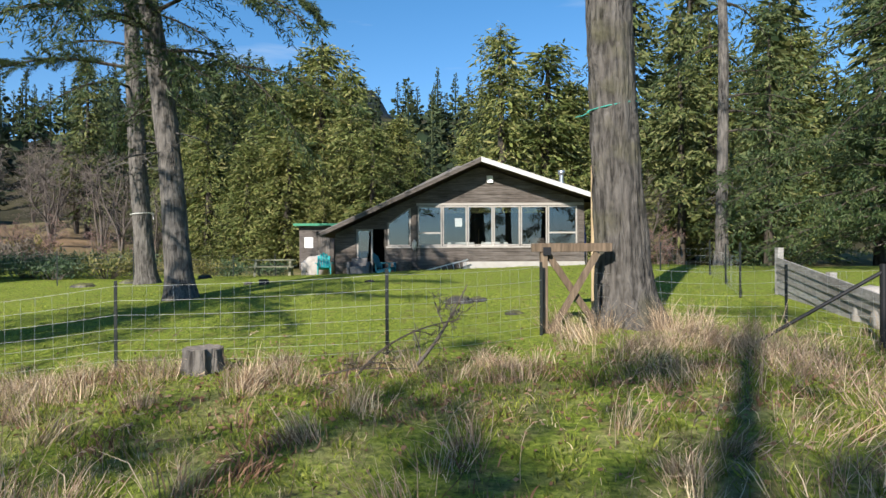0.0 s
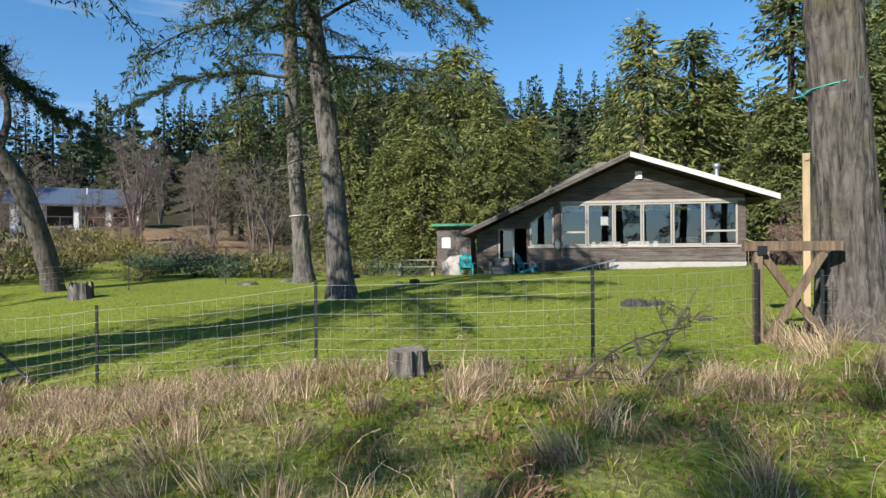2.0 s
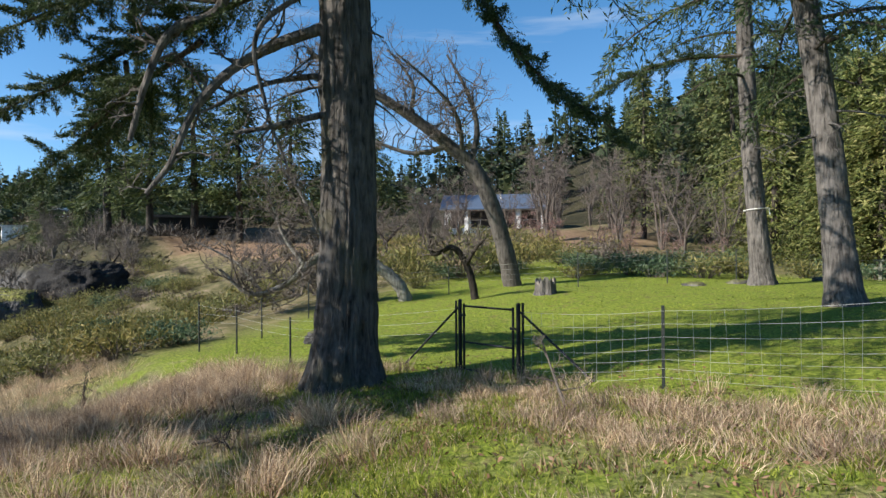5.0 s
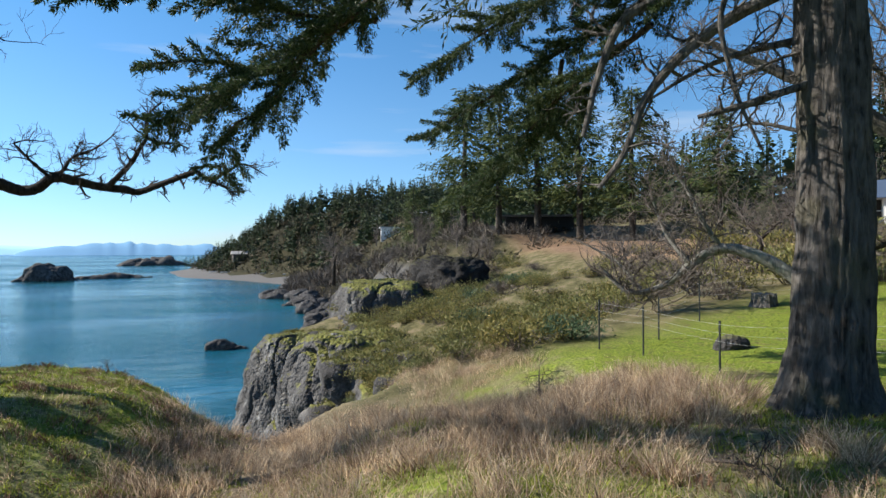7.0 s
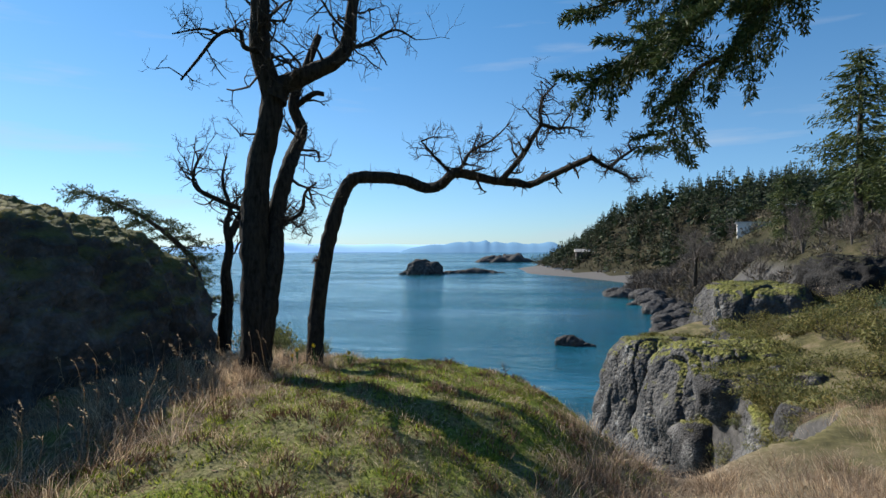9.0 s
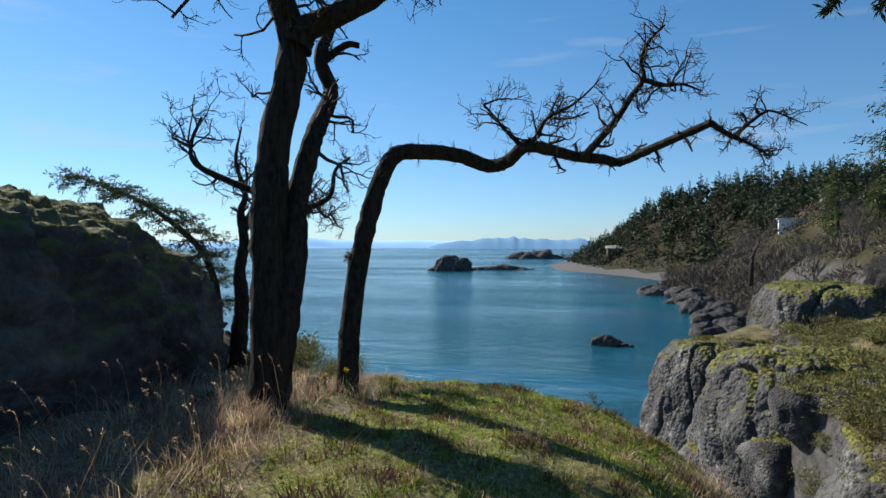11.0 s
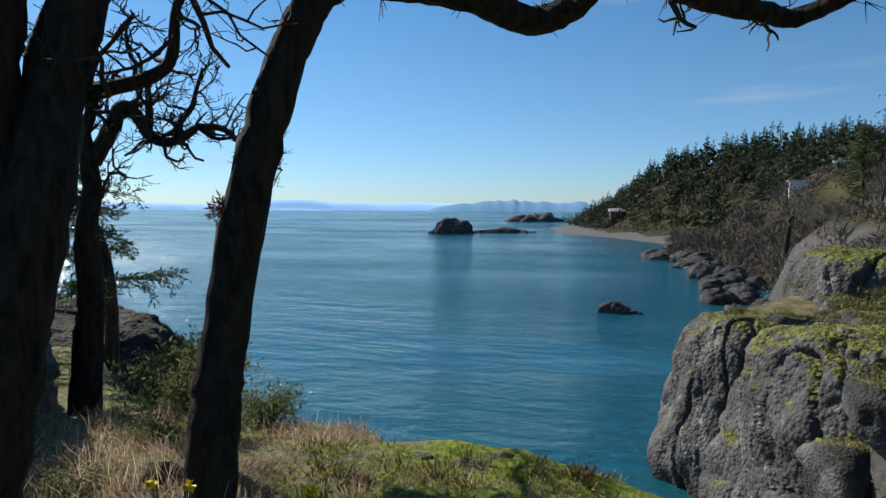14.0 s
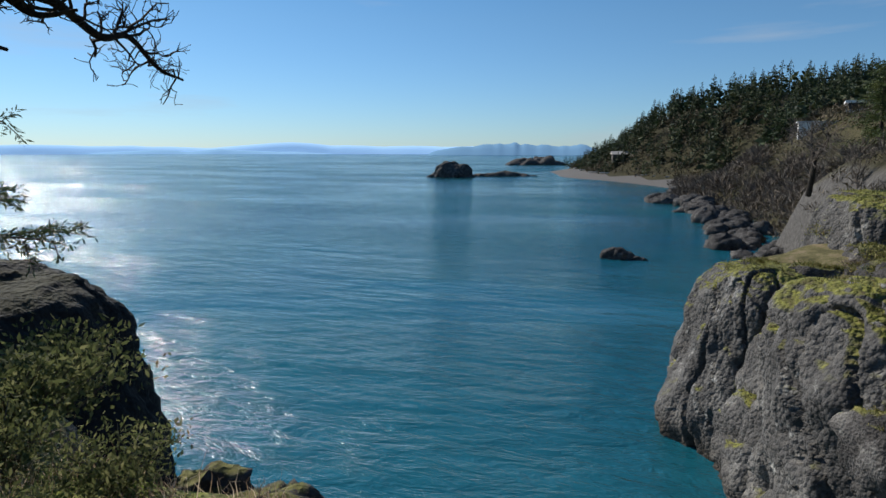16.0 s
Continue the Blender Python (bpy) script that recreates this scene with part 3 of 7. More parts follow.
def crag(name, label, x, y, top, a, b, c, seed, turn, nu, nv, foot, ez=0.34):
    """A steep block of conglomerate: flat crown, spreading foot, pebbly face split by slanting cracks."""
    u, v = np.meshgrid(np.linspace(-np.pi, np.pi, nu, endpoint=False), np.linspace(-np.pi / 2, np.pi / 2, nv), indexing="ij")

    def sp(w, e):
        return np.sign(w) * np.abs(w) ** e

    k = sp(np.cos(v), ez)
    z = c * sp(np.sin(v), 0.8)
    wide = 1 + foot * np.clip(0.5 - z / c, 0, 1.5)
    p = np.stack([a * k * sp(np.cos(u), 0.75) * wide, b * k * sp(np.sin(u), 0.75) * wide, z], -1).reshape(-1, 3)
    n = p / np.array([a * a, b * b, c * c])
    n /= np.linalg.norm(n, axis=1)[:, None] + 1e-9
    o = Vector((seed * 7.3, seed * 3.1, seed * 11.7))
    out = []
    for q, m in zip(p.tolist(), n.tolist()):
        w = Vector(q)
        d = 0.85 * noise.fractal(w * 0.20 + o, 0.9, 2.1, 3) + 0.30 * noise.noise(w * 0.62 + o)
        slant = Vector((w.x * 0.42 + w.z * 0.16, w.y * 0.42, w.z * 0.13)) + o
        r = abs(noise.noise(slant))
        d -= 0.60 * max(0.0, 1 - r / 0.07)
        r = abs(noise.noise(slant * 2.1 + o))
        d -= 0.22 * max(0.0, 1 - r / 0.08)
        d += 0.10 * noise.noise(w * 2.3 + o) + 0.085 * noise.noise(w * 4.9 + o)
        f = 1.0 - 0.55 * max(0.0, m[2])
        out.append((q[0] + m[0] * d, q[1] + m[1] * d, q[2] + m[2] * d * f))
    i = np.arange(nu * (nv - 1))
    ui, vi = i // (nv - 1), i % (nv - 1)
    k, k2 = ui * nv + vi, ((ui + 1) % nu) * nv + vi
    ob = new(name, Geo().add(out, np.stack([k, k2, k2 + 1, k + 1], 1)).mesh(name, MAT_CLIFF, True))
    ob.matrix_world = pose(x, y, top - c, 0, 0, turn)
    return tagged(ob, label, "rock")


CLIFF = "grey pebbly sea cliff with moss and grass on top"
crag("cliff", CLIFF, -56.4, 1.1, -4.4, 5.4, 5.0, 10.6, 3, 12, 230, 170, 0.22)
crag("cliff", CLIFF, -44.6, 4.0, -3.0, 5.4, 4.6, 12.0, 5, 20, 200, 150, 0.10)
crag("cliff", CLIFF, -36.5, 6.2, -4.2, 5.5, 4.6, 11.0, 7, -6, 130, 90, 0.10)
crag("cliff", "grey rock knob with a mossy flat top above the cove", -61.2, 8.2, -0.5, 6.2, 4.8, 12.0, 8, 8, 150, 110, 0.10)
crag("cliff", "mossy gully between two heads of the sea cliff", -50.2, 3.6, -4.0, 3.4, 4.6, 9.5, 33, 14, 110, 90, 0.25, 0.75)
crag("cliff", "grey shoulder of rock at the foot of the sea cliff", -49.2, 1.2, -9.6, 4.6, 3.0, 5.4, 35, 16, 120, 70, 0.15, 0.55)
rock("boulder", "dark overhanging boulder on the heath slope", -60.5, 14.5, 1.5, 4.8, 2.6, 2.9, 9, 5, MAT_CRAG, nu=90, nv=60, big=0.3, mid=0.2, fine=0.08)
rock("boulder", "big dark boulder in shade with moss on its crown", -15.9, -14.9, 3.1, 5.9, 4.3, 5.0, 12, 0, MAT_ROCK_MOSS, nu=190, nv=140, ez=0.66, big=0.10, mid=0.085, fine=0.05, size=4)
rock("boulder", "mossy boulder sloping down towards the sea", -22.0, -16.0, -0.5, 3.4, 3.2, 3.6, 15, -20, MAT_ROCK_MOSS, nu=110, nv=80, ez=0.8, big=0.10, mid=0.06, fine=0.025, size=3.5)
rock("boulder", "sea-facing crag below the bluff, blackened for shade", -26.4, -19.5, -0.7, 3.9, 3.9, 8.0, 17, 0, MAT_CRAG, nu=120, nv=90, ez=0.38, big=0.12, mid=0.07, fine=0.03, size=4.5)
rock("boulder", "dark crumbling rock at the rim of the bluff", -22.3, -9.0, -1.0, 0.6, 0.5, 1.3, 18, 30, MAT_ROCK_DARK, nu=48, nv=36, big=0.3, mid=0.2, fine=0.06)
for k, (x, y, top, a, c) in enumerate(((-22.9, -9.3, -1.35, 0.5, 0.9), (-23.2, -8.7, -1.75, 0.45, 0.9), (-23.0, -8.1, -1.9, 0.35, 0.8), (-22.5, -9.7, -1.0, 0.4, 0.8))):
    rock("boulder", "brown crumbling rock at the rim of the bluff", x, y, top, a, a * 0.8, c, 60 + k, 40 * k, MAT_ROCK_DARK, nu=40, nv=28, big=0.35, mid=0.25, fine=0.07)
rock("sea_rock", "low dark rock awash in the cove", -114.6, -9.6, SEA + 1.5, 2.6, 1.4, 2.0, 21, 100, MAT_ROCK_WET, nu=48, nv=30, ez=1.0, big=0.35, mid=0.2)
rock("sea_rock", "small dark rock awash in the cove", -114.0, -6.4, SEA + 0.55, 1.5, 0.6, 0.9, 22, 100, MAT_ROCK_WET, nu=32, nv=20, ez=1.0, big=0.35, mid=0.2)
rock("islet", "dark rocky islet off the point", -402, -125, SEA + 9.0, 15, 9, 12, 24, 108, MAT_ROCK_WET, nu=80, nv=48, ez=1.0, big=0.35, mid=0.18)
rock("islet", "long low reef behind the islet", -424, -98, SEA + 3.0, 27, 6, 6, 25, 112, MAT_ROCK_WET, nu=60, nv=36, ez=1.0, big=0.3, mid=0.18)
rock("islet", "low rocky point under the woods", -800, -140, SEA + 8, 42, 20, 12, 26, 105, MAT_ROCK_WET, nu=80, nv=36, ez=1.0, big=0.3, mid=0.18)
rr = np.random.default_rng(31)
for k in range(120):
    u = rr.random()
    x, y = np.interp(u, [0, 0.45, 0.8, 1], [-85, -162, -208, -244]) + rr.normal() * 3.0, np.interp(u, [0, 0.45, 0.8, 1], [9.5, 12.5, 9, -3]) + rr.normal() * 2.6
    s = rr.uniform(0.5, 2.2) * (0.8 + 0.6 * u)
    rock("shore_rock", "tumbled grey shore boulder at the tide line", x, y, SEA + s * rr.uniform(0.4, 1.3), s * 1.5, s * 1.1, s, 40 + k, rr.uniform(0, 180), MAT_ROCK_WET, nu=26, nv=16, ez=0.9, big=0.38, mid=0.2)["group"] = "shore boulders"
MAT_SHINGLE = plain("grey shingle", (0.125, 0.115, 0.105), 0.95, 0, 0.3, 0.6)
g = Geo()
c = spline([(-268, 12), (-300, 13), (-340, -1), (-380, -22), (-425, -52), (-480, -64), (-540, -78)], 24)
sea_side = np.array([6.0, -7.0])
v = np.concatenate([np.c_[c + sea_side, np.full(24, SEA - 0.5)], np.c_[c - sea_side * 0.4, np.full(24, SEA + 1.0)], np.c_[c - sea_side * 3.0, np.full(24, SEA + 3.2)]])
i = np.arange(48)
i = i[i % 24 < 23]
tagged(new("beach", g.add(v, np.stack([i, i + 1, i + 25, i + 24], 1)).mesh("beach", MAT_SHINGLE, True)), "grey shingle beach below the woods", "beach", kind="structure")
MAT_DRIFT = plain("bleached driftwood", (0.62, 0.58, 0.52), 0.9, 0, 0.2, 1.0)
for k in range(34):
    u = rr.random() * (0.55 if k % 3 else 1.0)
    p = c[int(u * 23)] - sea_side * rr.uniform(1.6, 2.6)
    log = thing("driftwood_log", "bleached drift log stranded along the beach", "log", pose(p[0], p[1], SEA + 3.0, 0, 0, rr.uniform(100, 160)), "drift logs")
    ln = rr.uniform(2.5, 7.0)
    part("trunk", Geo().tube([(-ln / 2, 0, 0.1), (-ln / 6, 0.15, 0.25), (ln / 5, -0.1, 0.2), (ln / 2, 0.1, 0.35)], [0.42, 0.38, 0.33, 0.22], 7), MAT_DRIFT, log, smooth=True)

# ---- the cabin ----
def plank_mat(name, dark, light, along=0):
    """Weathered boards: grain along one axis, knots and stains, each board of its own tone."""
    k = Mat(name, 0.85, 0, 0.2)
    sc = [22, 22, 22]
    sc[along] = 1.6
    a, b = k.noise(1.0, 7, 0.65, k.map(*sc)), k.noise(1.3, 5, 0.6)
    c = k.ramp(a, (0.3, dark), (0.7, light))
    c = k.mix(k.span(b, 0.4, 0.7, 0, 0.55), c, k.mix(1.0, c, (0.45, 0.40, 0.37), "MULTIPLY"))
    c = k.mix(k.math("MULTIPLY", k.each(), 0.5), c, k.mix(1.0, c, (0.62, 0.58, 0.55), "MULTIPLY"))
    k.color(c)
    k.bump(a, 0.5, 0.006)
    return k.m


MAT_SIDING = plank_mat("weathered cedar siding", (0.048, 0.039, 0.033), (0.185, 0.160, 0.142), 0)
MAT_TIMBER = plank_mat("grey timber", (0.12, 0.10, 0.085), (0.33, 0.29, 0.25), 2)
MAT_ROOF_EDGE = plain("pale roof edge", (0.52, 0.50, 0.48), 0.7, 0, 0.15, 3)
MAT_ROOF = plain("grey felt roof", (0.16, 0.145, 0.135), 0.9, 0, 0.3, 4, 0.3)
MAT_SOFFIT = plank_mat("dark soffit", (0.06, 0.045, 0.036), (0.14, 0.11, 0.09), 1)
MAT_FRAME = plain("pale window frame", (0.33, 0.30, 0.27), 0.7, 0, 0.2, 6)
MAT_CONCRETE = plain("pale concrete", (0.36, 0.335, 0.31), 0.9, 0, 0.25, 3, 0.3)
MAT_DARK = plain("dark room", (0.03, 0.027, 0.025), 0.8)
MAT_WHITE = plain("white cloth", (0.72, 0.70, 0.67), 0.8, 0, 0.08, 6)
MAT_TEAL = plain("teal plastic", (0.02, 0.33, 0.34), 0.45, 0, 0.12, 5)
MAT_BLUE_DARK = plain("weathered teal paint", (0.02, 0.15, 0.19), 0.55, 0, 0.2, 5)
MAT_METAL = plain("bright metal", (0.55, 0.56, 0.57), 0.35, 0.9, 0.1, 5)
MAT_BLACK = plain("black steel", (0.018, 0.018, 0.02), 0.5, 0.3, 0.3, 9)
MAT_WICKER = plain("grey wicker", (0.17, 0.155, 0.145), 0.9, 0, 0.4, 40, 0.6)
MAT_GREEN = plain("green roofing", (0.05, 0.22, 0.12), 0.6)
MAT_STONE = plain("pale field stone", (0.33, 0.30, 0.27), 0.95, 0, 0.45, 5, 0.6)


def glass_mat():
    """Window glass: clear, with the gloss of a pane."""
    k = Mat("window glass")
    gl, tr, mx, fr = k.n.new("ShaderNodeBsdfGlossy"), k.n.new("ShaderNodeBsdfTransparent"), k.n.new("ShaderNodeMixShader"), k.n.new("ShaderNodeFresnel")
    gl.inputs["Roughness"].default_value = 0.01
    tr.inputs["Color"].default_value = (0.42, 0.45, 0.45, 1)
    fr.inputs["IOR"].default_value = 1.5
    f = k.span(fr.outputs[0], 0.0, 1.0, 0.13, 1.0)
    k.l.new(f, mx.inputs[0])
    k.l.new(tr.outputs[0], mx.inputs[1])
    k.l.new(gl.outputs[0], mx.inputs[2])
    k.l.new(mx.outputs[0], k.n["Material Output"].inputs["Surface"])
    return k.m


MAT_GLASS = glass_mat()

FY = 28.0                                  # front wall
PX, PZ, LX, LZ, RX, RZ = 1.7, 6.12, -5.55, 2.78, 7.45, 4.22     # ridge, left eave, right eave
house = thing("house", "weathered grey cedar cabin with a sloping roof and wide windows", "house", (0, 0, 0))


def roof_z(x):
    return PZ - (PX - x) * (PZ - LZ) / (PX - LX) if x < PX else PZ - (x - PX) * (PZ - RZ) / (RX - PX)


# openings in the front wall: x0, x1, bottom, top
MULL = [-1.16, -0.03, 1.11, 2.29, 3.53, 4.77, 6.13]
OPEN = [(-3.94, -2.66, 1.08, 3.12), (-1.16, 6.13, 2.33, 4.17)]
TRAP = (-2.52, -1.46, 2.33)


def trap_top(x):
    return 3.42 + (x - TRAP[0]) * 0.62


def prism(geo, x0, x1, b0, b1, t0, t1, y0, y1):
    """An upright slab between x0 and x1 whose bottom and top may slope."""
    v = [(x0, y0, b0), (x1, y0, b1), (x1, y0, t1), (x0, y0, t0), (x0, y1, b0), (x1, y1, b1), (x1, y1, t1), (x0, y1, t0)]
    geo.add(v, [(0, 1, 2, 3), (5, 4, 7, 6), (4, 0, 3, 7), (1, 5, 6, 2), (3, 2, 6, 7), (4, 5, 1, 0)])


WL, WR = -4.88, 6.42
panels = []
cuts = sorted({WL, WR, PX, *(v for o in OPEN for v in o[:2]), TRAP[0], TRAP[1]})
for x0, x1 in zip(cuts, cuts[1:]):
    mid = (x0 + x1) / 2
    t0, t1 = roof_z(x0) - 0.16, roof_z(x1) - 0.16
    g = Geo()
    hole = next((o for o in OPEN if o[0] <= mid <= o[1]), None)
    if hole:
        prism(g, x0, x1, 0.7, 0.7, hole[2], hole[2], FY, FY + 0.14)
        panels.append(g)
        g = Geo()
        prism(g, x0, x1, hole[3], hole[3], t0, t1, FY, FY + 0.14)
    elif TRAP[0] <= mid <= TRAP[1]:
        prism(g, x0, x1, 0.7, 0.7, TRAP[2], TRAP[2], FY, FY + 0.14)
        panels.append(g)
        g = Geo()
        prism(g, x0, x1, trap_top(x0), trap_top(x1), t0, t1, FY, FY + 0.14)
    else:
        prism(g, x0, x1, 0.7, 0.7, t0, t1, FY, FY + 0.14)
    panels.append(g)
front = [part("wall", g, MAT_SIDING, house) for g in panels][0]
g = Geo().box(WL, FY + 0.14, 0.7, WL + 0.14, 38, 2.95)
part("wall", g, MAT_SIDING, house)
g = Geo().box(WR - 0.14, FY + 0.14, 0.7, WR, 38, 4.5)
part("wall", g, MAT_SIDING, house)
part("wall", Geo().box(WL + 0.14, 37.86, 0.7, WR - 0.14, 38, 4.4), MAT_SIDING, house)
# near-black floor and wall carry the unlit room's shade in their colour
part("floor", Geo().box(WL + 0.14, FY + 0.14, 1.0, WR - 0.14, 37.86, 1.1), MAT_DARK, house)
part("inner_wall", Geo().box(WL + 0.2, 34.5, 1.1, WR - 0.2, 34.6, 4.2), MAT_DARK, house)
part("foundation", Geo().box(0.9, FY - 0.05, 0.6, 6.46, FY - 0.004, 1.62), MAT_CONCRETE, house, "pale concrete foundation strip")

# horizontal boards on the front
z, course = 1.08, 0.2
while z < PZ:
    zt = z + course - 0.012
    spans = [(WL - 0.02, WR + 0.02)]
    if zt < 1.64:
        spans = [(WL - 0.02, 0.88)]
    need = zt + 0.17
    if roof_z(spans[0][0]) < need:
        spans = [(LX + (need - LZ) * (PX - LX) / (PZ - LZ), min(WR + 0.02, RX - max(0, need - RZ) * (RX - PX) / (PZ - RZ)))]
    for o in OPEN + [(TRAP[0], TRAP[1], TRAP[2], 3.9)]:
        if zt > o[2] - 0.06 and z < o[3] + 0.06:
            spans = [p for a, b in spans for p in ((a, min(b, o[0] - 0.07)), (max(a, o[1] + 0.07), b)) if p[1] - p[0] > 0.05]
    for a, b in spans:
        if b - a > 0.1:
            g = Geo()
            v = [(a, FY - 0.004, z), (b, FY - 0.004, z), (b, FY - 0.004, zt), (a, FY - 0.004, zt), (a, FY - 0.036, z), (b, FY - 0.036, z), (b, FY - 0.022, zt), (a, FY - 0.022, zt)]
            g.add(v, [(4, 5, 6, 7), (7, 6, 2, 3), (0, 1, 5, 4), (0, 4, 7, 3), (1, 2, 6, 5)])
            part("board", g, MAT_SIDING, front)
    z += course

# roof: two slopes with thickness, fascia boards and a raised rear part
RY0, RY1 = 26.95, 39.0


def roof_slab(x0, x1, y0, y1, lift, thick, material, name, label=""):
    g = Geo()
    z0, z1 = roof_z(x0) + lift, roof_z(x1) + lift
    v = [(x0, y0, z0 - thick), (x1, y0, z1 - thick), (x1, y0, z1), (x0, y0, z0), (x0, y1, z0 - thick), (x1, y1, z1 - thick), (x1, y1, z1), (x0, y1, z0)]
    g.add(v, [(0, 1, 2, 3), (5, 4, 7, 6), (4, 0, 3, 7), (1, 5, 6, 2), (3, 2, 6, 7), (4, 5, 1, 0)])
    return part(name, g, material, house, label)


for a, b in ((LX, PX), (PX, RX)):
    roof_slab(a, b, RY0 + 0.06, RY1, 0.10, 0.09, MAT_ROOF, "roof")
    roof_slab(a + 0.02, b - 0.02, RY0 + 0.10, RY1 - 0.1, 0.005, 0.03, MAT_SOFFIT, "soffit")
    roof_slab(a, b, RY0, RY0 + 0.055, 0.12, 0.20, MAT_ROOF_EDGE if a == PX else MAT_SIDING, "fascia")
    roof_slab(a, b, RY0 - 0.02, RY0 - 0.004, 0.13, 0.05, MAT_ROOF_EDGE if a == PX else MAT_ROOF, "drip_edge")
g = Geo()
for y0 in (30.5,):
    v = [(-1.6, y0, roof_z(-1.6) + 0.1), (0.75, y0, 6.02), (0.75, y0, 6.34), (-2.0, y0, 5.0), (-1.6, 38, roof_z(-1.6) + 0.1), (0.75, 38, 6.02), (0.75, 38, 6.34), (-2.0, 38, 5.0)]
    g.add(v, [(0, 1, 2, 3), (5, 4, 7, 6), (4, 0, 3, 7), (1, 5, 6, 2), (3, 2, 6, 7), (4, 5, 1, 0)])
    v = [(0.75, y0, 6.02), (2.3, y0, 5.9), (2.3, y0, 5.98), (0.75, y0, 6.34), (0.75, 38, 6.02), (2.3, 38, 5.9), (2.3, 38, 5.98), (0.75, 38, 6.34)]
    g.add(v, [(0, 1, 2, 3), (5, 4, 7, 6), (4, 0, 3, 7), (1, 5, 6, 2), (3, 2, 6, 7), (4, 5, 1, 0)])
part("roof", g, MAT_ROOF, house)
part("soffit", Geo().box(WR + 0.004, FY, 4.27, RX - 0.1, 38, 4.30), MAT_SOFFIT, house)


# windows
def window(x0, x1, z0, z1, transom=None, top=None):
    w = part("window", Geo().box(x0, FY + 0.012, z0, x1, FY + 0.09, z0 + 0.06), MAT_FRAME, house)
    f = Geo()
    f.box(x0, FY - 0.03, z0 + 0.062, x0 + 0.06, FY + 0.09, z1)
    f.box(x1 - 0.06, FY - 0.03, z0 + 0.062, x1, FY + 0.09, z1 if top is None else top)
    if top is None:
        f.box(x0 + 0.062, FY - 0.03, z1 - 0.06, x1 - 0.062, FY + 0.09, z1)
    else:
        prism(f, x0 + 0.062, x1 - 0.062, z1 - 0.06, top - 0.06, z1, top, FY - 0.03, FY + 0.09)
    if transom:
        f.box(x0 + 0.062, FY - 0.02, transom - 0.04, x1 - 0.062, FY + 0.08, transom + 0.04)
    part("frame", f, MAT_FRAME, w)
    bands = [(z0 + 0.06, z1 - 0.05)] if not transom else [(z0 + 0.06, transom - 0.038), (transom + 0.038, z1 - 0.05)]
    for a, b in bands:
        p = Geo()
        if top is None:
            p.add([(x0 + 0.05, FY + 0.035, a), (x1 - 0.05, FY + 0.035, a), (x1 - 0.05, FY + 0.035, b), (x0 + 0.05, FY + 0.035, b)], [(0, 1, 2, 3)])
        else:
            p.add([(x0 + 0.05, FY + 0.035, a), (x1 - 0.05, FY + 0.035, a), (x1 - 0.05, FY + 0.035, top - 0.05), (x0 + 0.05, FY + 0.035, b)], [(0, 1, 2, 3)])
        part("pane", p, MAT_GLASS, w).visible_shadow = False
    return w


for k, (a, b) in enumerate(zip(MULL, MULL[1:])):
    window(a + 0.015, b - 0.015, 2.345, 4.155, 2.93 if k in (0, 5) else None)
window(TRAP[0] + 0.01, TRAP[1] - 0.01, 2.34, trap_top(TRAP[0]) - 0.01, None, trap_top(TRAP[1]) - 0.01)
part("sill", Geo().box(-2.6, FY - 0.07, 2.25, 6.25, FY - 0.004, 2.33), MAT_FRAME, house)
part("corner_post", Geo().box(-1.42, FY - 0.10, 1.0, -1.2, FY - 0.04, 4.5), MAT_SIDING, house)
part("header", Geo().box(-1.3, FY - 0.06, 4.175, 6.4, FY - 0.038, 4.29), MAT_FRAME, house)
# glazed door, its right half open onto a dark room
d = part("door", Geo().box(-3.94, FY + 0.0, 1.10, -3.86, FY + 0.09, 3.12).box(-3.28, FY, 1.10, -3.20, FY + 0.09, 3.12).box(-3.858, FY, 3.04, -3.282, FY + 0.09, 3.12).box(-3.858, FY, 1.10, -3.282, FY + 0.09, 1.22), MAT_FRAME, house)
part("pane", Geo().add([(-3.87, FY + 0.04, 1.21), (-3.27, FY + 0.04, 1.21), (-3.27, FY + 0.04, 3.05), (-3.87, FY + 0.04, 3.05)], [(0, 1, 2, 3)]), MAT_GLASS, d).visible_shadow = False
part("door_frame", Geo().box(-4.0, FY - 0.05, 1.06, -3.942, FY - 0.004, 3.2).box(-2.66, FY - 0.05, 1.06, -2.6, FY - 0.004, 3.2).box(-3.94, FY - 0.05, 3.125, -2.662, FY - 0.004, 3.2), MAT_SIDING, house)
part("gable_lamp", Geo().box(2.0, FY - 0.12, 5.2, 2.28, FY - 0.037, 5.52), MAT_WHITE, house, "small white gable box")
part("wall_lantern", Geo().tube([(-1.3, FY - 0.17, 2.15), (-1.3, FY - 0.17, 2.25), (-1.3, FY - 0.17, 2.5), (-1.3, FY - 0.17, 2.62)], [0.05, 0.10, 0.12, 0.03], 10), MAT_METAL, house, "grey metal wall lantern")
part("chimney", Geo().tube([(6.0, 31, 4.3), (6.0, 31, 6.0)], [0.11, 0.11], 14).tube([(6.0, 31, 5.9), (6.0, 31, 5.98), (6.0, 31, 6.12), (6.0, 31, 6.16)], [0.12, 0.19, 0.19, 0.02], 14), MAT_METAL, house, "round metal flue pipe", True)

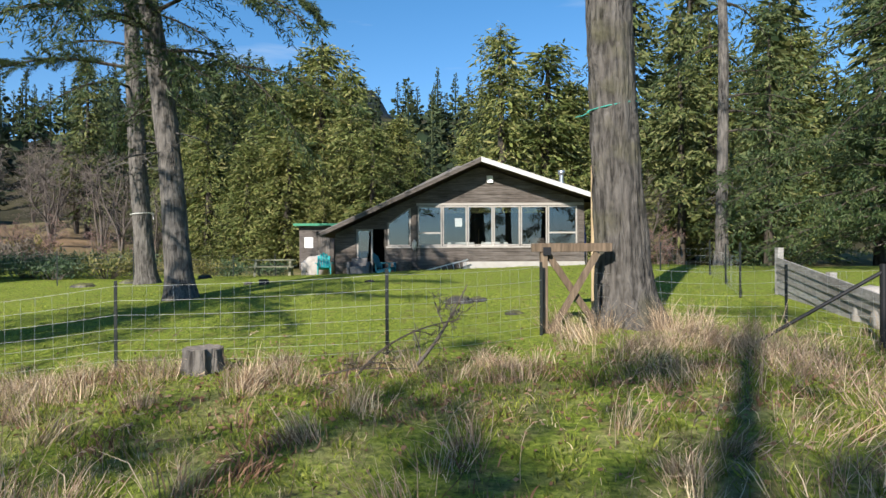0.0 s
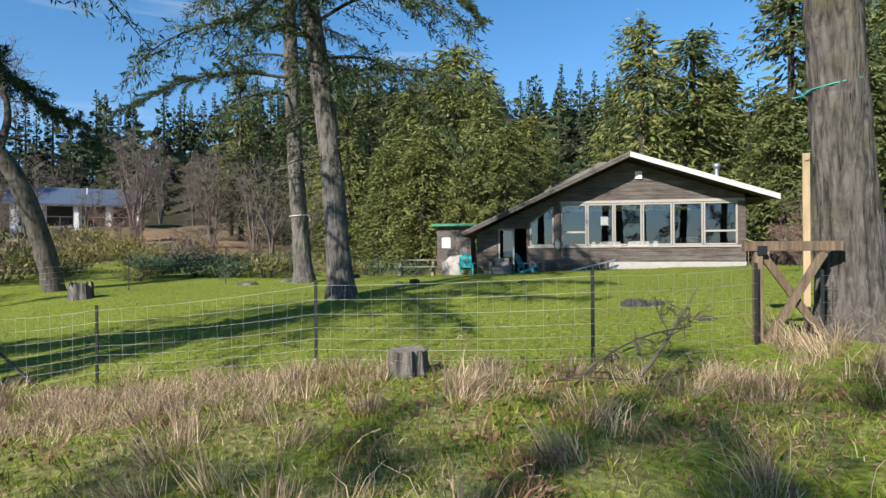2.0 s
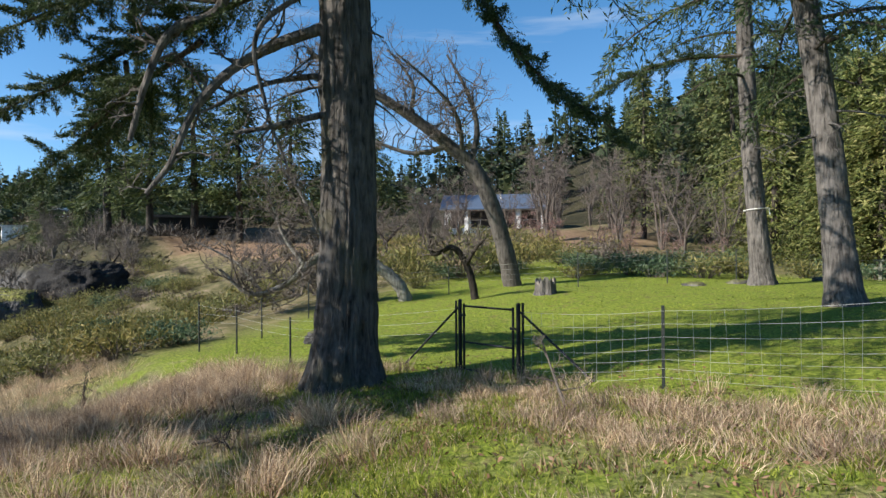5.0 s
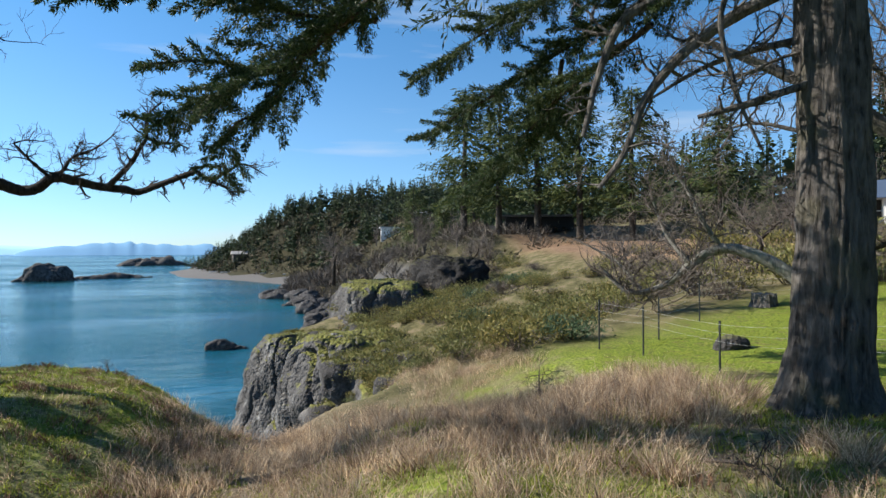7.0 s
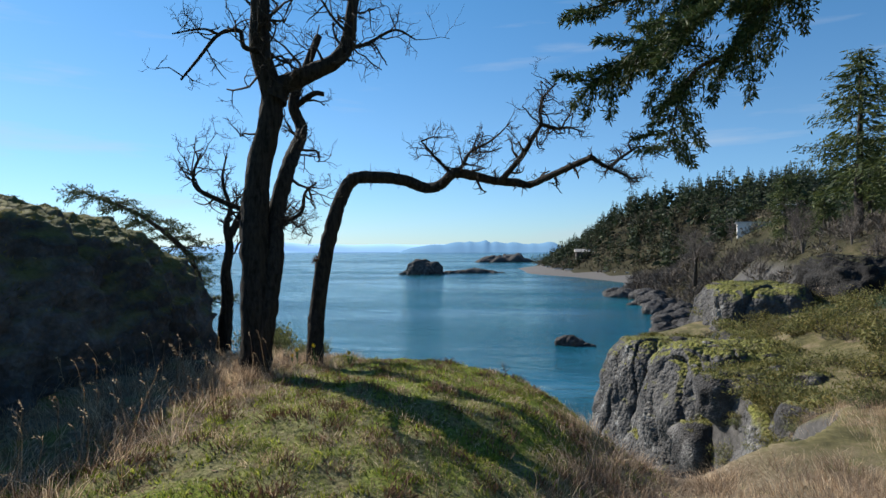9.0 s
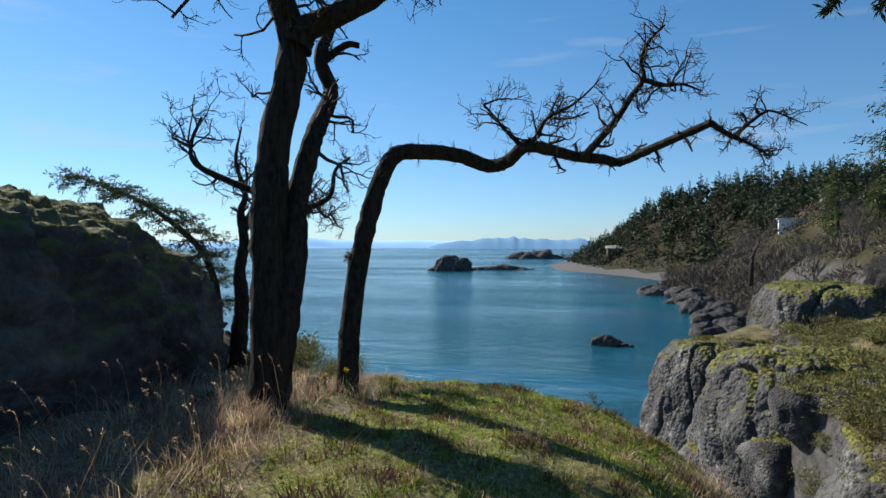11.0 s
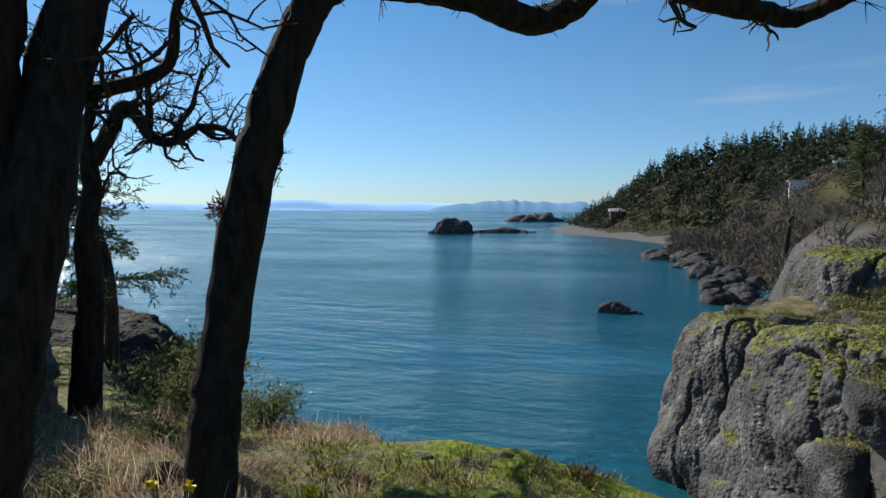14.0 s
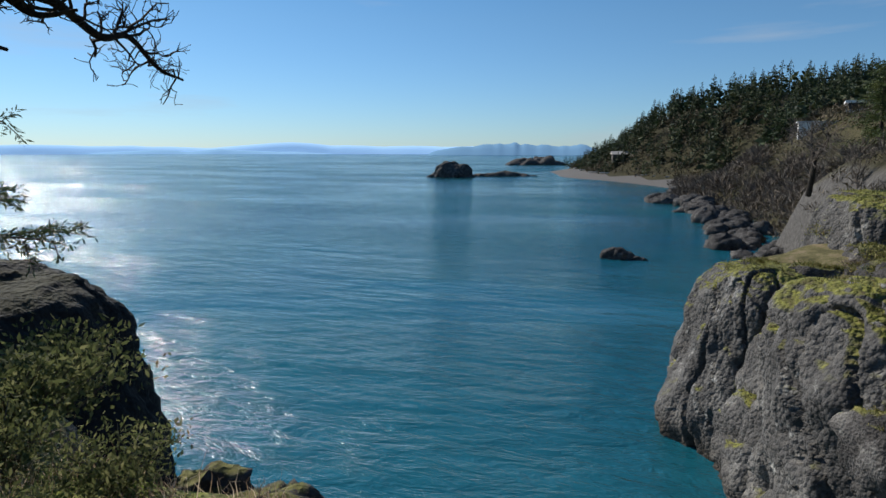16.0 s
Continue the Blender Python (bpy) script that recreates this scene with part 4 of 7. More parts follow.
# the room behind the glass
for x in (1.4, 3.0):
    s = thing("sofa", "white cushioned sofa seen through the window", "sofa", (x - 0.55, 29.3, 1.1), "sofas behind the glass")
    part("seat", Geo().box(-0.65, 0, 0.15, 0.65, 0.8, 0.5), MAT_WHITE, s, bevel=0.05)
    part("backrest", Geo().box(-0.65, -0.3, 0.0, 0.65, -0.005, 1.42), MAT_WHITE, s, bevel=0.09)
c = thing("armchair", "brown armchair seen through the window", "chair", (4.5, 29.6, 1.1))
part("seat", Geo().box(-0.4, 0, 0.1, 0.4, 0.7, 0.5), MAT_SIDING, c, bevel=0.04)
part("backrest", Geo().box(-0.4, -0.22, 0.0, 0.4, -0.005, 1.6), MAT_SIDING, c, bevel=0.09)
poster = tagged(new("notice", Geo().box(0.55, FY + 0.05, 3.22, 0.88, FY + 0.056, 3.6).mesh("notice", MAT_WHITE)), "white paper notice in the window", "notice")
# things under the right eave
b = thing("kayak", "blue kayak stored upright by the side wall", "kayak", (6.85, 30.5, 1.4))
part("hull", Geo().tube([(0, 0, 0), (0, 0, 0.3), (0, 0, 1.2), (0, 0, 2.1), (0, 0, 2.4)], [0.05, 0.2, 0.28, 0.2, 0.05], 12), plain("blue plastic", (0.03, 0.06, 0.22), 0.4), b, smooth=True)
b = thing("bench", "rough wooden rack beside the side wall", "bench", (7.0, 28.8, 1.45))
part("top", Geo().box(-0.45, -0.5, 0.72, 0.45, 0.5, 0.77), MAT_TIMBER, b)
for sx in (-0.4, 0.4):
    for sy in (-0.45, 0.45):
        part("leg", Geo().box(sx - 0.04, sy - 0.04, 0, sx + 0.04, sy + 0.04, 0.718), MAT_TIMBER, b)


# ---- on the terrace ----
patio = tagged(new("patio", Geo().box(-5.8, 26.6, 0.80, -0.6, FY - 0.04, 1.02).mesh("patio", MAT_STONE)), "worn stone terrace before the cabin door", "terrace", kind="structure")


def adirondack(x, y, z, turn, material, label):
    t = thing("garden_chair", label, "chair", pose(x, y, z, 0, 0, turn))
    tilt = pose(0, 0, 0, -22)
    for k in range(5):
        w = 0.105
        h = 0.72 - 0.05 * abs(k - 2) ** 1.6
        part("back_slat", Geo().obox((-0.23 + 0.115 * k, 0.30 + 0.40 * (h / 2) , 0.36 + h / 2 * 0.93), (w, 0.022, h), tilt), material, t, bevel=0.008)
    for k in range(5):
        part("seat_slat", Geo().obox((0, -0.30 + 0.12 * k, 0.385 - 0.025 * k), (0.52, 0.10, 0.022), pose(0, 0, 0, -10)), material, t, bevel=0.006)
    for s in (-1, 1):
        part("arm", Geo().box(s * 0.33 - 0.065, -0.42, 0.56, s * 0.33 + 0.065, 0.36, 0.582), material, t, bevel=0.008)
        part("front_leg", Geo().box(s * 0.285 - 0.015, -0.38, 0, s * 0.285 + 0.015, -0.27, 0.558), material, t)
        part("rear_leg", Geo().beam((s * 0.25, -0.30, 0.33), (s * 0.25, 0.62, 0.06), 0.03, 0.11), material, t)
        part("arm_post", Geo().box(s * 0.30 - 0.012, 0.30, 0.2, s * 0.30 + 0.012, 0.36, 0.558), material, t)
    return t


adirondack(-5.35, 27.6, 1.02, 12, MAT_TEAL, "bright teal plastic garden chair on the terrace")
adirondack(-2.55, 27.2, 1.02, 70, MAT_BLUE_DARK, "dark teal garden chair beside the door")
t = thing("wicker_chair", "square grey wicker armchair on the terrace", "chair", (-3.75, 27.3, 1.02))
part("seat", Geo().box(-0.36, -0.3, 0.08, 0.36, 0.25, 0.42), MAT_WICKER, t, bevel=0.03)
part("backrest", Geo().box(-0.36, 0.255, 0.0, 0.36, 0.38, 0.78), MAT_WICKER, t, bevel=0.03)
for s in (-1, 1):
    part("arm", Geo().box(s * 0.43 - 0.065, -0.3, 0.0, s * 0.43 + 0.065, 0.38, 0.62), MAT_WICKER, t, bevel=0.03)
t = thing("planter", "weathered half barrel standing by the wall", "planter", (-1.75, 27.5, 1.02))
part("tub", Geo().tube([(0, 0, 0), (0, 0, 0.3), (0, 0, 0.62), (0, 0, 0.62), (0, 0, 0.5)], [0.26, 0.33, 0.36, 0.31, 0.30], 16), MAT_SIDING, t, smooth=False)
part("hoop", Geo().tube([(0, 0, 0.16), (0, 0, 0.2)], [0.305, 0.315], 16), MAT_BLACK, t)
t = thing("ladder", "short aluminium ladder lying against the bank", "ladder", pose(0.15, 27.55, 1.08, 0, -14, 4))
for s in (0, 1):
    part("rail", Geo().box(-0.9, -0.02, 0.36 * s, 1.1, 0.02, 0.36 * s + 0.05), MAT_METAL, t)
for k in range(7):
    part("rung", Geo().box(-0.75 + 0.28 * k, -0.012, 0.052, -0.72 + 0.28 * k, 0.012, 0.358), MAT_METAL, t)


def picnic_table(x, y, z, turn):
    t = thing("picnic_table", "weathered pale green wooden picnic table on the lawn", "table", pose(x, y, z, 0, 0, turn))
    m = plank_mat("mossy picnic boards", (0.15, 0.15, 0.10), (0.36, 0.35, 0.26), 0)
    for k in range(5):
        part("top_board", Geo().box(-0.95, -0.36 + 0.145 * k, 0.71, 0.95, -0.36 + 0.145 * k + 0.135, 0.75), m, t)
    for s in (-1, 1):
        for k in range(2):
            part("bench_board", Geo().box(-0.95, s * 0.72 - 0.14 + 0.145 * k, 0.42, 0.95, s * 0.72 - 0.14 + 0.145 * k + 0.135, 0.46), m, t)
        part("crossbar", Geo().box(s * 0.7 - 0.02, -0.86, 0.335, s * 0.7 + 0.02, 0.86, 0.418), m, t)
        part("top_rail", Geo().box(s * 0.7 - 0.02, -0.34, 0.62, s * 0.7 + 0.02, 0.34, 0.708), m, t)
        for q in (-1, 1):
            part("leg", Geo().beam((s * 0.745, q * 0.28, 0.708), (s * 0.745, q * 0.66, -0.02), 0.045, 0.1, (1, 0, 0)), m, t)
    return t


picnic_table(-7.6, 27.6, float(height(-7.6, 27.6)), 8)

# ---- small shed behind ----
t = thing("shed", "small weathered shed with a green roof edge", "shed", (-7.3, 35.5, 1.0))
part("wall", Geo().box(-1.0, 0, 0, 1.0, 1.8, 2.55), MAT_SIDING, t)
part("roof", Geo().box(-1.25, -0.3, 2.55, 1.3, 2.1, 2.66), MAT_ROOF, t)
part("roof_edge", Geo().box(-1.28, -0.34, 2.56, 1.33, -0.304, 2.70), MAT_GREEN, t, "green metal roof edge")
part("window", Geo().box(-0.7, -0.03, 1.3, -0.2, -0.004, 1.9), MAT_WHITE, t)
part("door", Geo().box(0.1, -0.03, 0.05, 0.75, -0.004, 1.95), MAT_TIMBER, t)
for k, (dx, dy, s) in enumerate(((0, 0, 0.55), (0.7, 0.2, 0.4), (-0.6, 0.3, 0.45), (0.2, 0.5, 0.6))):
    rock("garden_rock", "pale lichened stone piled by the cabin corner", -6.15 + dx * 0.6, 29.6 + dy, 1.15 + s * 1.25, s, s * 0.8, s * 1.1, 90 + k, k * 40, MAT_STONE, nu=24, nv=16)["group"] = "stone pile"

# ---- second house across the gully ----
MAT_ROOF_BLUE = plain("blue-grey metal roof", (0.09, 0.12, 0.17), 0.45, 0.2, 0.1, 2)
MAT_GREYWALL = plank_mat("grey vertical boards", (0.10, 0.085, 0.075), (0.26, 0.23, 0.20), 2)
t = thing("house", "long low house with a blue metal roof and white piers", "house", pose(-50.5, 57.5, 4.9, 0, 0, 38))
part("wall", Geo().box(-7.2, 1.4, -0.6, 4.6, 7.5, 2.5), MAT_WHITE, t)
part("wall", Geo().add([(4.6, -0.1, -0.6), (4.6, 7.5, -0.6), (4.6, 7.5, 2.45), (4.6, 3.7, 4.25), (4.6, -0.1, 2.45), (4.4, -0.1, -0.6), (4.4, 7.5, -0.6), (4.4, 7.5, 2.45), (4.4, 3.7, 4.25), (4.4, -0.1, 2.45)], [(0, 1, 2, 2), (0, 2, 3, 3), (0, 3, 4, 4), (5, 9, 8, 8), (5, 8, 7, 7), (5, 7, 6, 6), (0, 4, 9, 5), (1, 6, 7, 2)]), MAT_GREYWALL, t, "grey board gable wall")
for k in range(24):
    part("batten", Geo().box(4.604, 0.0 + 0.31 * k, -0.4, 4.64, 0.06 + 0.31 * k, 2.4 + 1.75 * (1 - abs(0.03 + 0.31 * k - 3.7) / 3.8)), MAT_GREYWALL, t)
for s in (-1, 1):
    y0, y1 = (3.7, -0.7) if s < 0 else (3.7, 8.1)
    part("roof", Geo().add([(-7.8, y0, 4.4), (5.0, y0, 4.4), (5.0, y1, 2.35), (-7.8, y1, 2.35), (-7.8, y0, 4.28), (5.0, y0, 4.28), (5.0, y1, 2.23), (-7.8, y1, 2.23)], [(0, 1, 2, 3), (7, 6, 5, 4), (3, 2, 6, 7), (0, 3, 7, 4), (1, 5, 6, 2)]), MAT_ROOF_BLUE, t)
for x in (-7.0, -4.6, -1.4, 1.6, 4.3):
    part("pier", Geo().box(x - 0.22, -0.2, -0.6, x + 0.22, 0.1, 2.45), MAT_WHITE, t)
for x0, x1 in ((-6.6, -4.9), (-4.2, -1.8), (-1.0, 1.2), (2.0, 4.0)):
    w = part("window", Geo().box(x0, 1.36, 0.1, x1, 1.396, 2.2), MAT_DARK, t)
    part("frame", Geo().box(x0, 1.30, 1.05, x1, 1.355, 1.12).box((x0 + x1) / 2 - 0.03, 1.30, 0.1, (x0 + x1) / 2 + 0.03, 1.355, 1.048), MAT_WHITE, w)
part("roof_pipe", Geo().tube([(-0.5, 2.2, 3.4), (-0.5, 2.2, 4.3)], [0.08, 0.08], 8), MAT_WHITE, t)
for y0 in (1.2, 3.0, 4.8):
    part("window", Geo().box(4.645, y0, 0.8, 4.66, y0 + 1.2, 1.7), MAT_DARK, t)


# ---- tree helpers ----
def unit(v):
    v = np.asarray(v, float)
    return v / (np.linalg.norm(v) + 1e-9)


def sprig(geo, p, d, length, r, depth, rng, gnarl=0.5, sides=5, up=0.15, kids=(3, 5)):
    """A bare crooked branch that forks again and again."""
    k = 5 if depth else 3
    pts, way = [np.asarray(p, float)], unit(d)
    for _ in range(k):
        way = unit(way + rng.normal(size=3) * gnarl * 0.55 + np.array([0, 0, up * 0.5]))
        pts.append(pts[-1] + way * length / k)
    pts = np.array(pts)
    geo.tube(pts, np.linspace(r, max(r * 0.45, 0.0035), k + 1), max(3, sides))
    if depth:
        for _ in range(rng.integers(kids[0], kids[1] + 1)):
            t = rng.uniform(0.25, 1.0) * k
            i = min(int(t), k - 1)
            q = pts[i] + (pts[i + 1] - pts[i]) * (t - i)
            w = unit(unit(pts[i + 1] - pts[i]) * 0.6 + unit(rng.normal(size=3)) * 0.85)
            sprig(geo, q, w, length * rng.uniform(0.4, 0.68), r * rng.uniform(0.4, 0.6), depth - 1, rng, gnarl, sides - 1, up, kids)


def limb(geo, ctrl, r0, r1, rng, twigs=8, twig_len=0.7, depth=2, sides=9, n=None, twig_geo=None, knob=0.12, start=0.15, kids=(2, 5), gnarl=0.6):
    """A limb along a few knots, with side branches."""
    n = n or 6 * len(ctrl)
    p = spline(ctrl, n)
    geo.tube(p, np.linspace(r0, r1, n) ** 1.0 * (1 + knob * rng.normal(size=n) * 0.22), sides, rough=knob, rng=rng)
    tg = twig_geo or geo
    for _ in range(twigs):
        i = int(rng.uniform(start, 0.99) * (n - 1))
        r = r0 + (r1 - r0) * i / n
        w = unit(unit(p[i + 1] - p[i]) * 0.35 + unit(rng.normal(size=3)) + np.array([0, 0, 0.25]))
        sprig(tg, p[i] + w * r * 0.5, w, twig_len * rng.uniform(0.4, 1.2), min(0.4 * r, 0.028) + 0.004, depth, rng, gnarl, 4, kids=kids if depth < 3 else (2, 4))
    return p


def tufts(geo, p, r, count, rng, length=0.16):
    """Short dead shoots that bristle from a trunk."""
    for _ in range(count):
        i = rng.integers(0, len(p))
        w = unit(rng.normal(size=3) + np.array([0, 0, 0.4]))
        for _ in range(4):
            v = unit(w + rng.normal(size=3) * 0.6)
            geo.tube([p[i] + w * r * 0.8, p[i] + w * r + v * length * rng.uniform(0.4, 1.3)], [0.006, 0.002], 3)


def bark_trunk(path, radii, rng, sides=40, ridge=0.08, flare=0.0, plates=0.0):
    """A trunk with upright furrows that split and join."""
    path, radii = np.asarray(path, float), np.asarray(radii, float)
    g = Geo()
    ang = np.linspace(0, 2 * np.pi, sides, endpoint=False)
    seed = float(rng.uniform(0, 50))
    rows = []
    for p, r in zip(path, radii):
        f = np.array([noise.noise(Vector((math.cos(a) * 4.2 + seed, math.sin(a) * 4.2, p[2] * 0.9))) + 0.7 * noise.noise(Vector((math.cos(a) * 9 + seed, math.sin(a) * 9, p[2] * 2.2 + 5))) + plates * noise.noise(Vector((math.cos(a) * 15 + seed, math.sin(a) * 15, p[2] * 2.6 + 9))) for a in ang])
        root = flare * max(0.0, 1 - (p[2] - path[0][2]) / 1.1) ** 2 * (0.5 + 0.5 * np.sin(ang * 5 + seed))
        rr = r * (1 + ridge * f + root)
        rows.append(np.stack([p[0] + rr * np.cos(ang), p[1] + rr * np.sin(ang), np.full(sides, p[2])], 1))
    k = len(path)
    i = np.arange((k - 1) * sides)
    a, b = i, (i // sides) * sides + (i + 1) % sides
    return g.add(np.concatenate(rows), np.stack([a, b, b + sides, a + sides], 1))


class Needles:
    """Gathers needle shoots, then makes them all at once."""

    def __init__(self):
        self.b, self.w, self.s = [], [], []

    def branch(self, wood, p, rng, sub=1.0, gap=0.22, shoot=0.07, leaf=0.12, per=3, droop=0.35, r0=0.05, start=0.12, flat=0.35):
        """Clothes the limb p with hanging side sprays."""
        p = np.asarray(p, float)
        seg = np.linalg.norm(np.diff(p, axis=0), axis=1)
        total = seg.sum()
        at = np.concatenate([[0], seg.cumsum()])
        wood.tube(p, np.linspace(r0, 0.008, len(p)), 6)
        d = start * total
        side = 1
        while d < total:
            q = np.array([np.interp(d, at, p[:, k]) for k in range(3)])
            i = min(int(np.searchsorted(at, d)), len(p) - 1)
            t = unit(p[i] - p[max(i - 1, 0)])
            s = unit(np.cross(t, [0, 0, 1])) * side
            ln = sub * (0.45 + 0.75 * (1 - d / total)) * rng.uniform(0.5, 1.15)
            w = unit(t * rng.uniform(0.4, 0.9) + s * rng.uniform(0.5, 1.0) + np.array([0, 0, rng.normal(0.0, flat)]))
            m = max(3, int(ln / shoot))
            u = np.linspace(0.08, 1, m)[:, None]
            path = q + w * ln * u + np.array([0, 0, -droop]) * ln * u * u
            wood.tube(path[[0, m // 2, m - 1]], [0.010, 0.006, 0.003], 3)
            dirs = np.gradient(path, axis=0) if m > 1 else w[None]
            dirs /= np.linalg.norm(dirs, axis=1)[:, None] + 1e-9
            for _ in range(per):
                lat = np.cross(w, [0, 0, 1.0]) * rng.normal(size=(m, 1)) * 0.22 * ln * (1.1 - u)
                self.b.append(path + lat + rng.normal(size=(m, 3)) * leaf * 0.2)
                self.w.append(dirs * 0.75 + rng.normal(size=(m, 3)) * 0.62 + np.array([0, 0, -0.12]))
                self.s.append(leaf * rng.uniform(0.55, 1.25, m))
            d += gap * rng.uniform(0.6, 1.4)
            side = -side
        return self

    def geo(self, rng, ratio=0.36):
        s = np.concatenate(self.s)
        return Geo().leaves(np.concatenate(self.b), np.concatenate(self.w), s, s * ratio, rng)


def arc(p0, az, length, rise, droop, rng, n=8):
    """A limb's line from p0: it rises, then droops."""
    t = np.linspace(0, 1, n)
    a = radians(az) + np.cumsum(rng.normal(size=n) * 0.06)
    x = np.concatenate([[0], np.cumsum(np.cos(a[1:]))]) * length / (n - 1)
    y = np.concatenate([[0], np.cumsum(np.sin(a[1:]))]) * length / (n - 1)
    return np.stack([p0[0] + x, p0[1] + y, p0[2] + length * (rise * t - droop * t * t)], 1)


def tall_fir(label, x, y, r0, lean, top, limbs, rng, material=None, low=6.5, reach=4.5, leaf=0.17, per=3, custom=(), dead=6, side=None, shoot=0.085, group="", sub=1.1, flare=0.3, ratio=0.19, sides=44, ridge=0.085, plates=0.0):
    """A great fir: furrowed trunk, dead lower limbs, live drooping limbs above."""
    z0 = float(height(x, y))
    t = thing("fir_tree", label, "tree", (x, y, z0), group)
    zz = np.concatenate([np.linspace(-0.4, 2, 26), np.linspace(2.1, 9, 60), np.linspace(9.3, top, 14)])
    f = np.interp(zz, [-0.4, 0, 0.35, 0.9, 2.5, 6, 10, top], [1.28, 1.18, 1.02, 0.90, 0.80, 0.74, 0.66, 0.08])
    path = np.stack([lean[0] * zz + 0.06 * np.sin(zz * 0.5 + x), lean[1] * zz + 0.05 * np.sin(zz * 0.6 + y), zz], 1)
    part("trunk", bark_trunk(path, f * r0, rng, sides, ridge, flare, plates), material or MAT_FIR_BARK, t, smooth=True)
    wood, live = Geo(), Needles()
    for k in range(limbs):
        z = low + (top - low - 0.5) * (k + rng.random()) / limbs
        u = (z - low) / (top - low)
        az = rng.uniform(0, 360) if side is None else rng.normal(side, 75)
        p0 = np.array([np.interp(z, zz, path[:, 0]), np.interp(z, zz, path[:, 1]), z])
        ln = reach * (1.05 - 0.8 * u) * rng.uniform(0.55, 1.1)
        live.branch(wood, arc(p0, az, ln, rng.uniform(-0.05, 0.3), rng.uniform(0.35, 0.65), rng), rng, sub, 0.22, shoot, leaf, per + 2, 0.22, 0.06)
    for k in range(dead):
        z = low * rng.uniform(0.55, 1.05)
        p0 = np.array([np.interp(z, zz, path[:, 0]), np.interp(z, zz, path[:, 1]), z])
        a = arc(p0, rng.uniform(0, 360), rng.uniform(0.5, 1.8), 0.0, 0.3, rng, 6)
        dry = Geo()
        limb(dry, a, 0.035, 0.01, rng, 4, 0.35, 1, 4)
        part("dead_branch", dry, MAT_FIR_BARK, t, "bare dead lower branch")
    for kind, ctrl, ra, rb in custom:
        c = np.array(ctrl) - np.array([x, y, z0])
        if kind == "dead":
            bough = Geo()
            limb(bough, c, ra, rb, rng, 9, 0.8, 2, 9, kids=(2, 4))
            part("dead_limb", bough, MAT_FIR_BARK, t, "bare crooked dead limb")
        elif kind == "wide":
            live.branch(wood, spline(c, 5 * len(c)), rng, 1.7, 0.16, 0.09, 0.22, 4, 0.25, ra, 0.15, 0.4)
        else:
            live.branch(wood, spline(c, 5 * len(c)), rng, 0.90, 0.095, 0.042, 0.085, 27, 0.12, ra, 0.12, 0.4)
    part("branchwork", wood, MAT_FIR_BARK_DARK, t)
    part("crown", live.geo(rng, ratio), MAT_NEEDLE, t, "drooping sprays of dark green needles")
    return t


# ---- background conifers ----
def conifer_meshes(rng, h, spread, low, n_br, per, leaf, material, droop=0.25, trunk_r=0.28, ratio=0.36, taper=0.7, inner=300):
    """Trunk and crown of one conifer that stands at the origin."""
    tr = Geo()
    k = 9
    zz = np.linspace(-0.4, h, k)
    path = np.stack([rng.normal(size=k).cumsum() * 0.05, rng.normal(size=k).cumsum() * 0.05, zz], 1)
    tr.tube(path, trunk_r * (1 - np.clip(zz / h, 0, 1)) ** 0.8 + 0.03, 8)
    base, way, size = [], [], []
    for b in range(n_br):
        u = rng.random() ** 0.9
        z = h * (low + (0.985 - low) * u)
        ln = spread * (1 - u) ** taper * rng.uniform(0.35, 1.2) + 0.3
        az = rng.uniform(0, 2 * np.pi)
        rise = rng.uniform(-0.1, 0.45) * (0.4 + u)
        m = max(4, int(per * ln / spread * 1.6))
        t = np.linspace(0.2, 1, m)
        ctr = np.array([np.interp(z, zz, path[:, 0]), np.interp(z, zz, path[:, 1]), z])
        d = np.array([np.cos(az), np.sin(az), 0])
        p = ctr + ln * t[:, None] * d + np.stack([0 * t, 0 * t, ln * (rise * t - droop * t * t * 1.6)], 1)
        if b % 4 == 0:
            tr.tube(np.array([ctr, p[m // 2], p[-1]]), [0.04, 0.02, 0.008], 3)
        sd = np.array([-d[1], d[0], 0])
        for _ in range(4):
            off = rng.normal(size=(m, 1)) * 0.17 * ln * (1.15 - t[:, None])
            base.append(p + off * sd + rng.normal(size=(m, 3)) * leaf * 0.5)
            way.append(d * rng.uniform(0.1, 1.0, (m, 1)) + sd * rng.normal(size=(m, 1)) * 0.7 + np.array([0, 0, 1.0]) * rng.normal(-0.55, 0.45, (m, 1)))
            size.append(leaf * rng.uniform(0.45, 1.35, m))
    # close inner boughs that shut out the light
    u = rng.random(inner)
    a = rng.uniform(0, 2 * np.pi, inner)
    r = spread * (1 - u) ** taper * rng.uniform(0.08, 0.42, inner)
    base.append(np.stack([r * np.cos(a), r * np.sin(a), h * (low + (0.97 - low) * u)], 1))
    way.append(np.stack([np.cos(a), np.sin(a), rng.normal(-0.6, 0.5, inner)], 1))
    size.append(rng.uniform(1.6, 3.0, inner) * leaf)
    size = np.concatenate(size)
    cr = Geo().leaves(np.concatenate(base), np.concatenate(way), size, size * ratio, rng)
    return tr.mesh("trunk", MAT_FIR_BARK_DARK, True), cr.mesh("crown", material)


def stand(meshes, name, label, x, y, scale, turn, group="", wide=1.0):
    t = thing(name, label, "tree", pose(x, y, float(height(x, y)) - 0.05, 0, 0, turn), group)
    t.scale = (scale * wide, scale * wide, scale)
    part("trunk", meshes[0], None, t)
    part("crown", meshes[1], None, t)
    return t


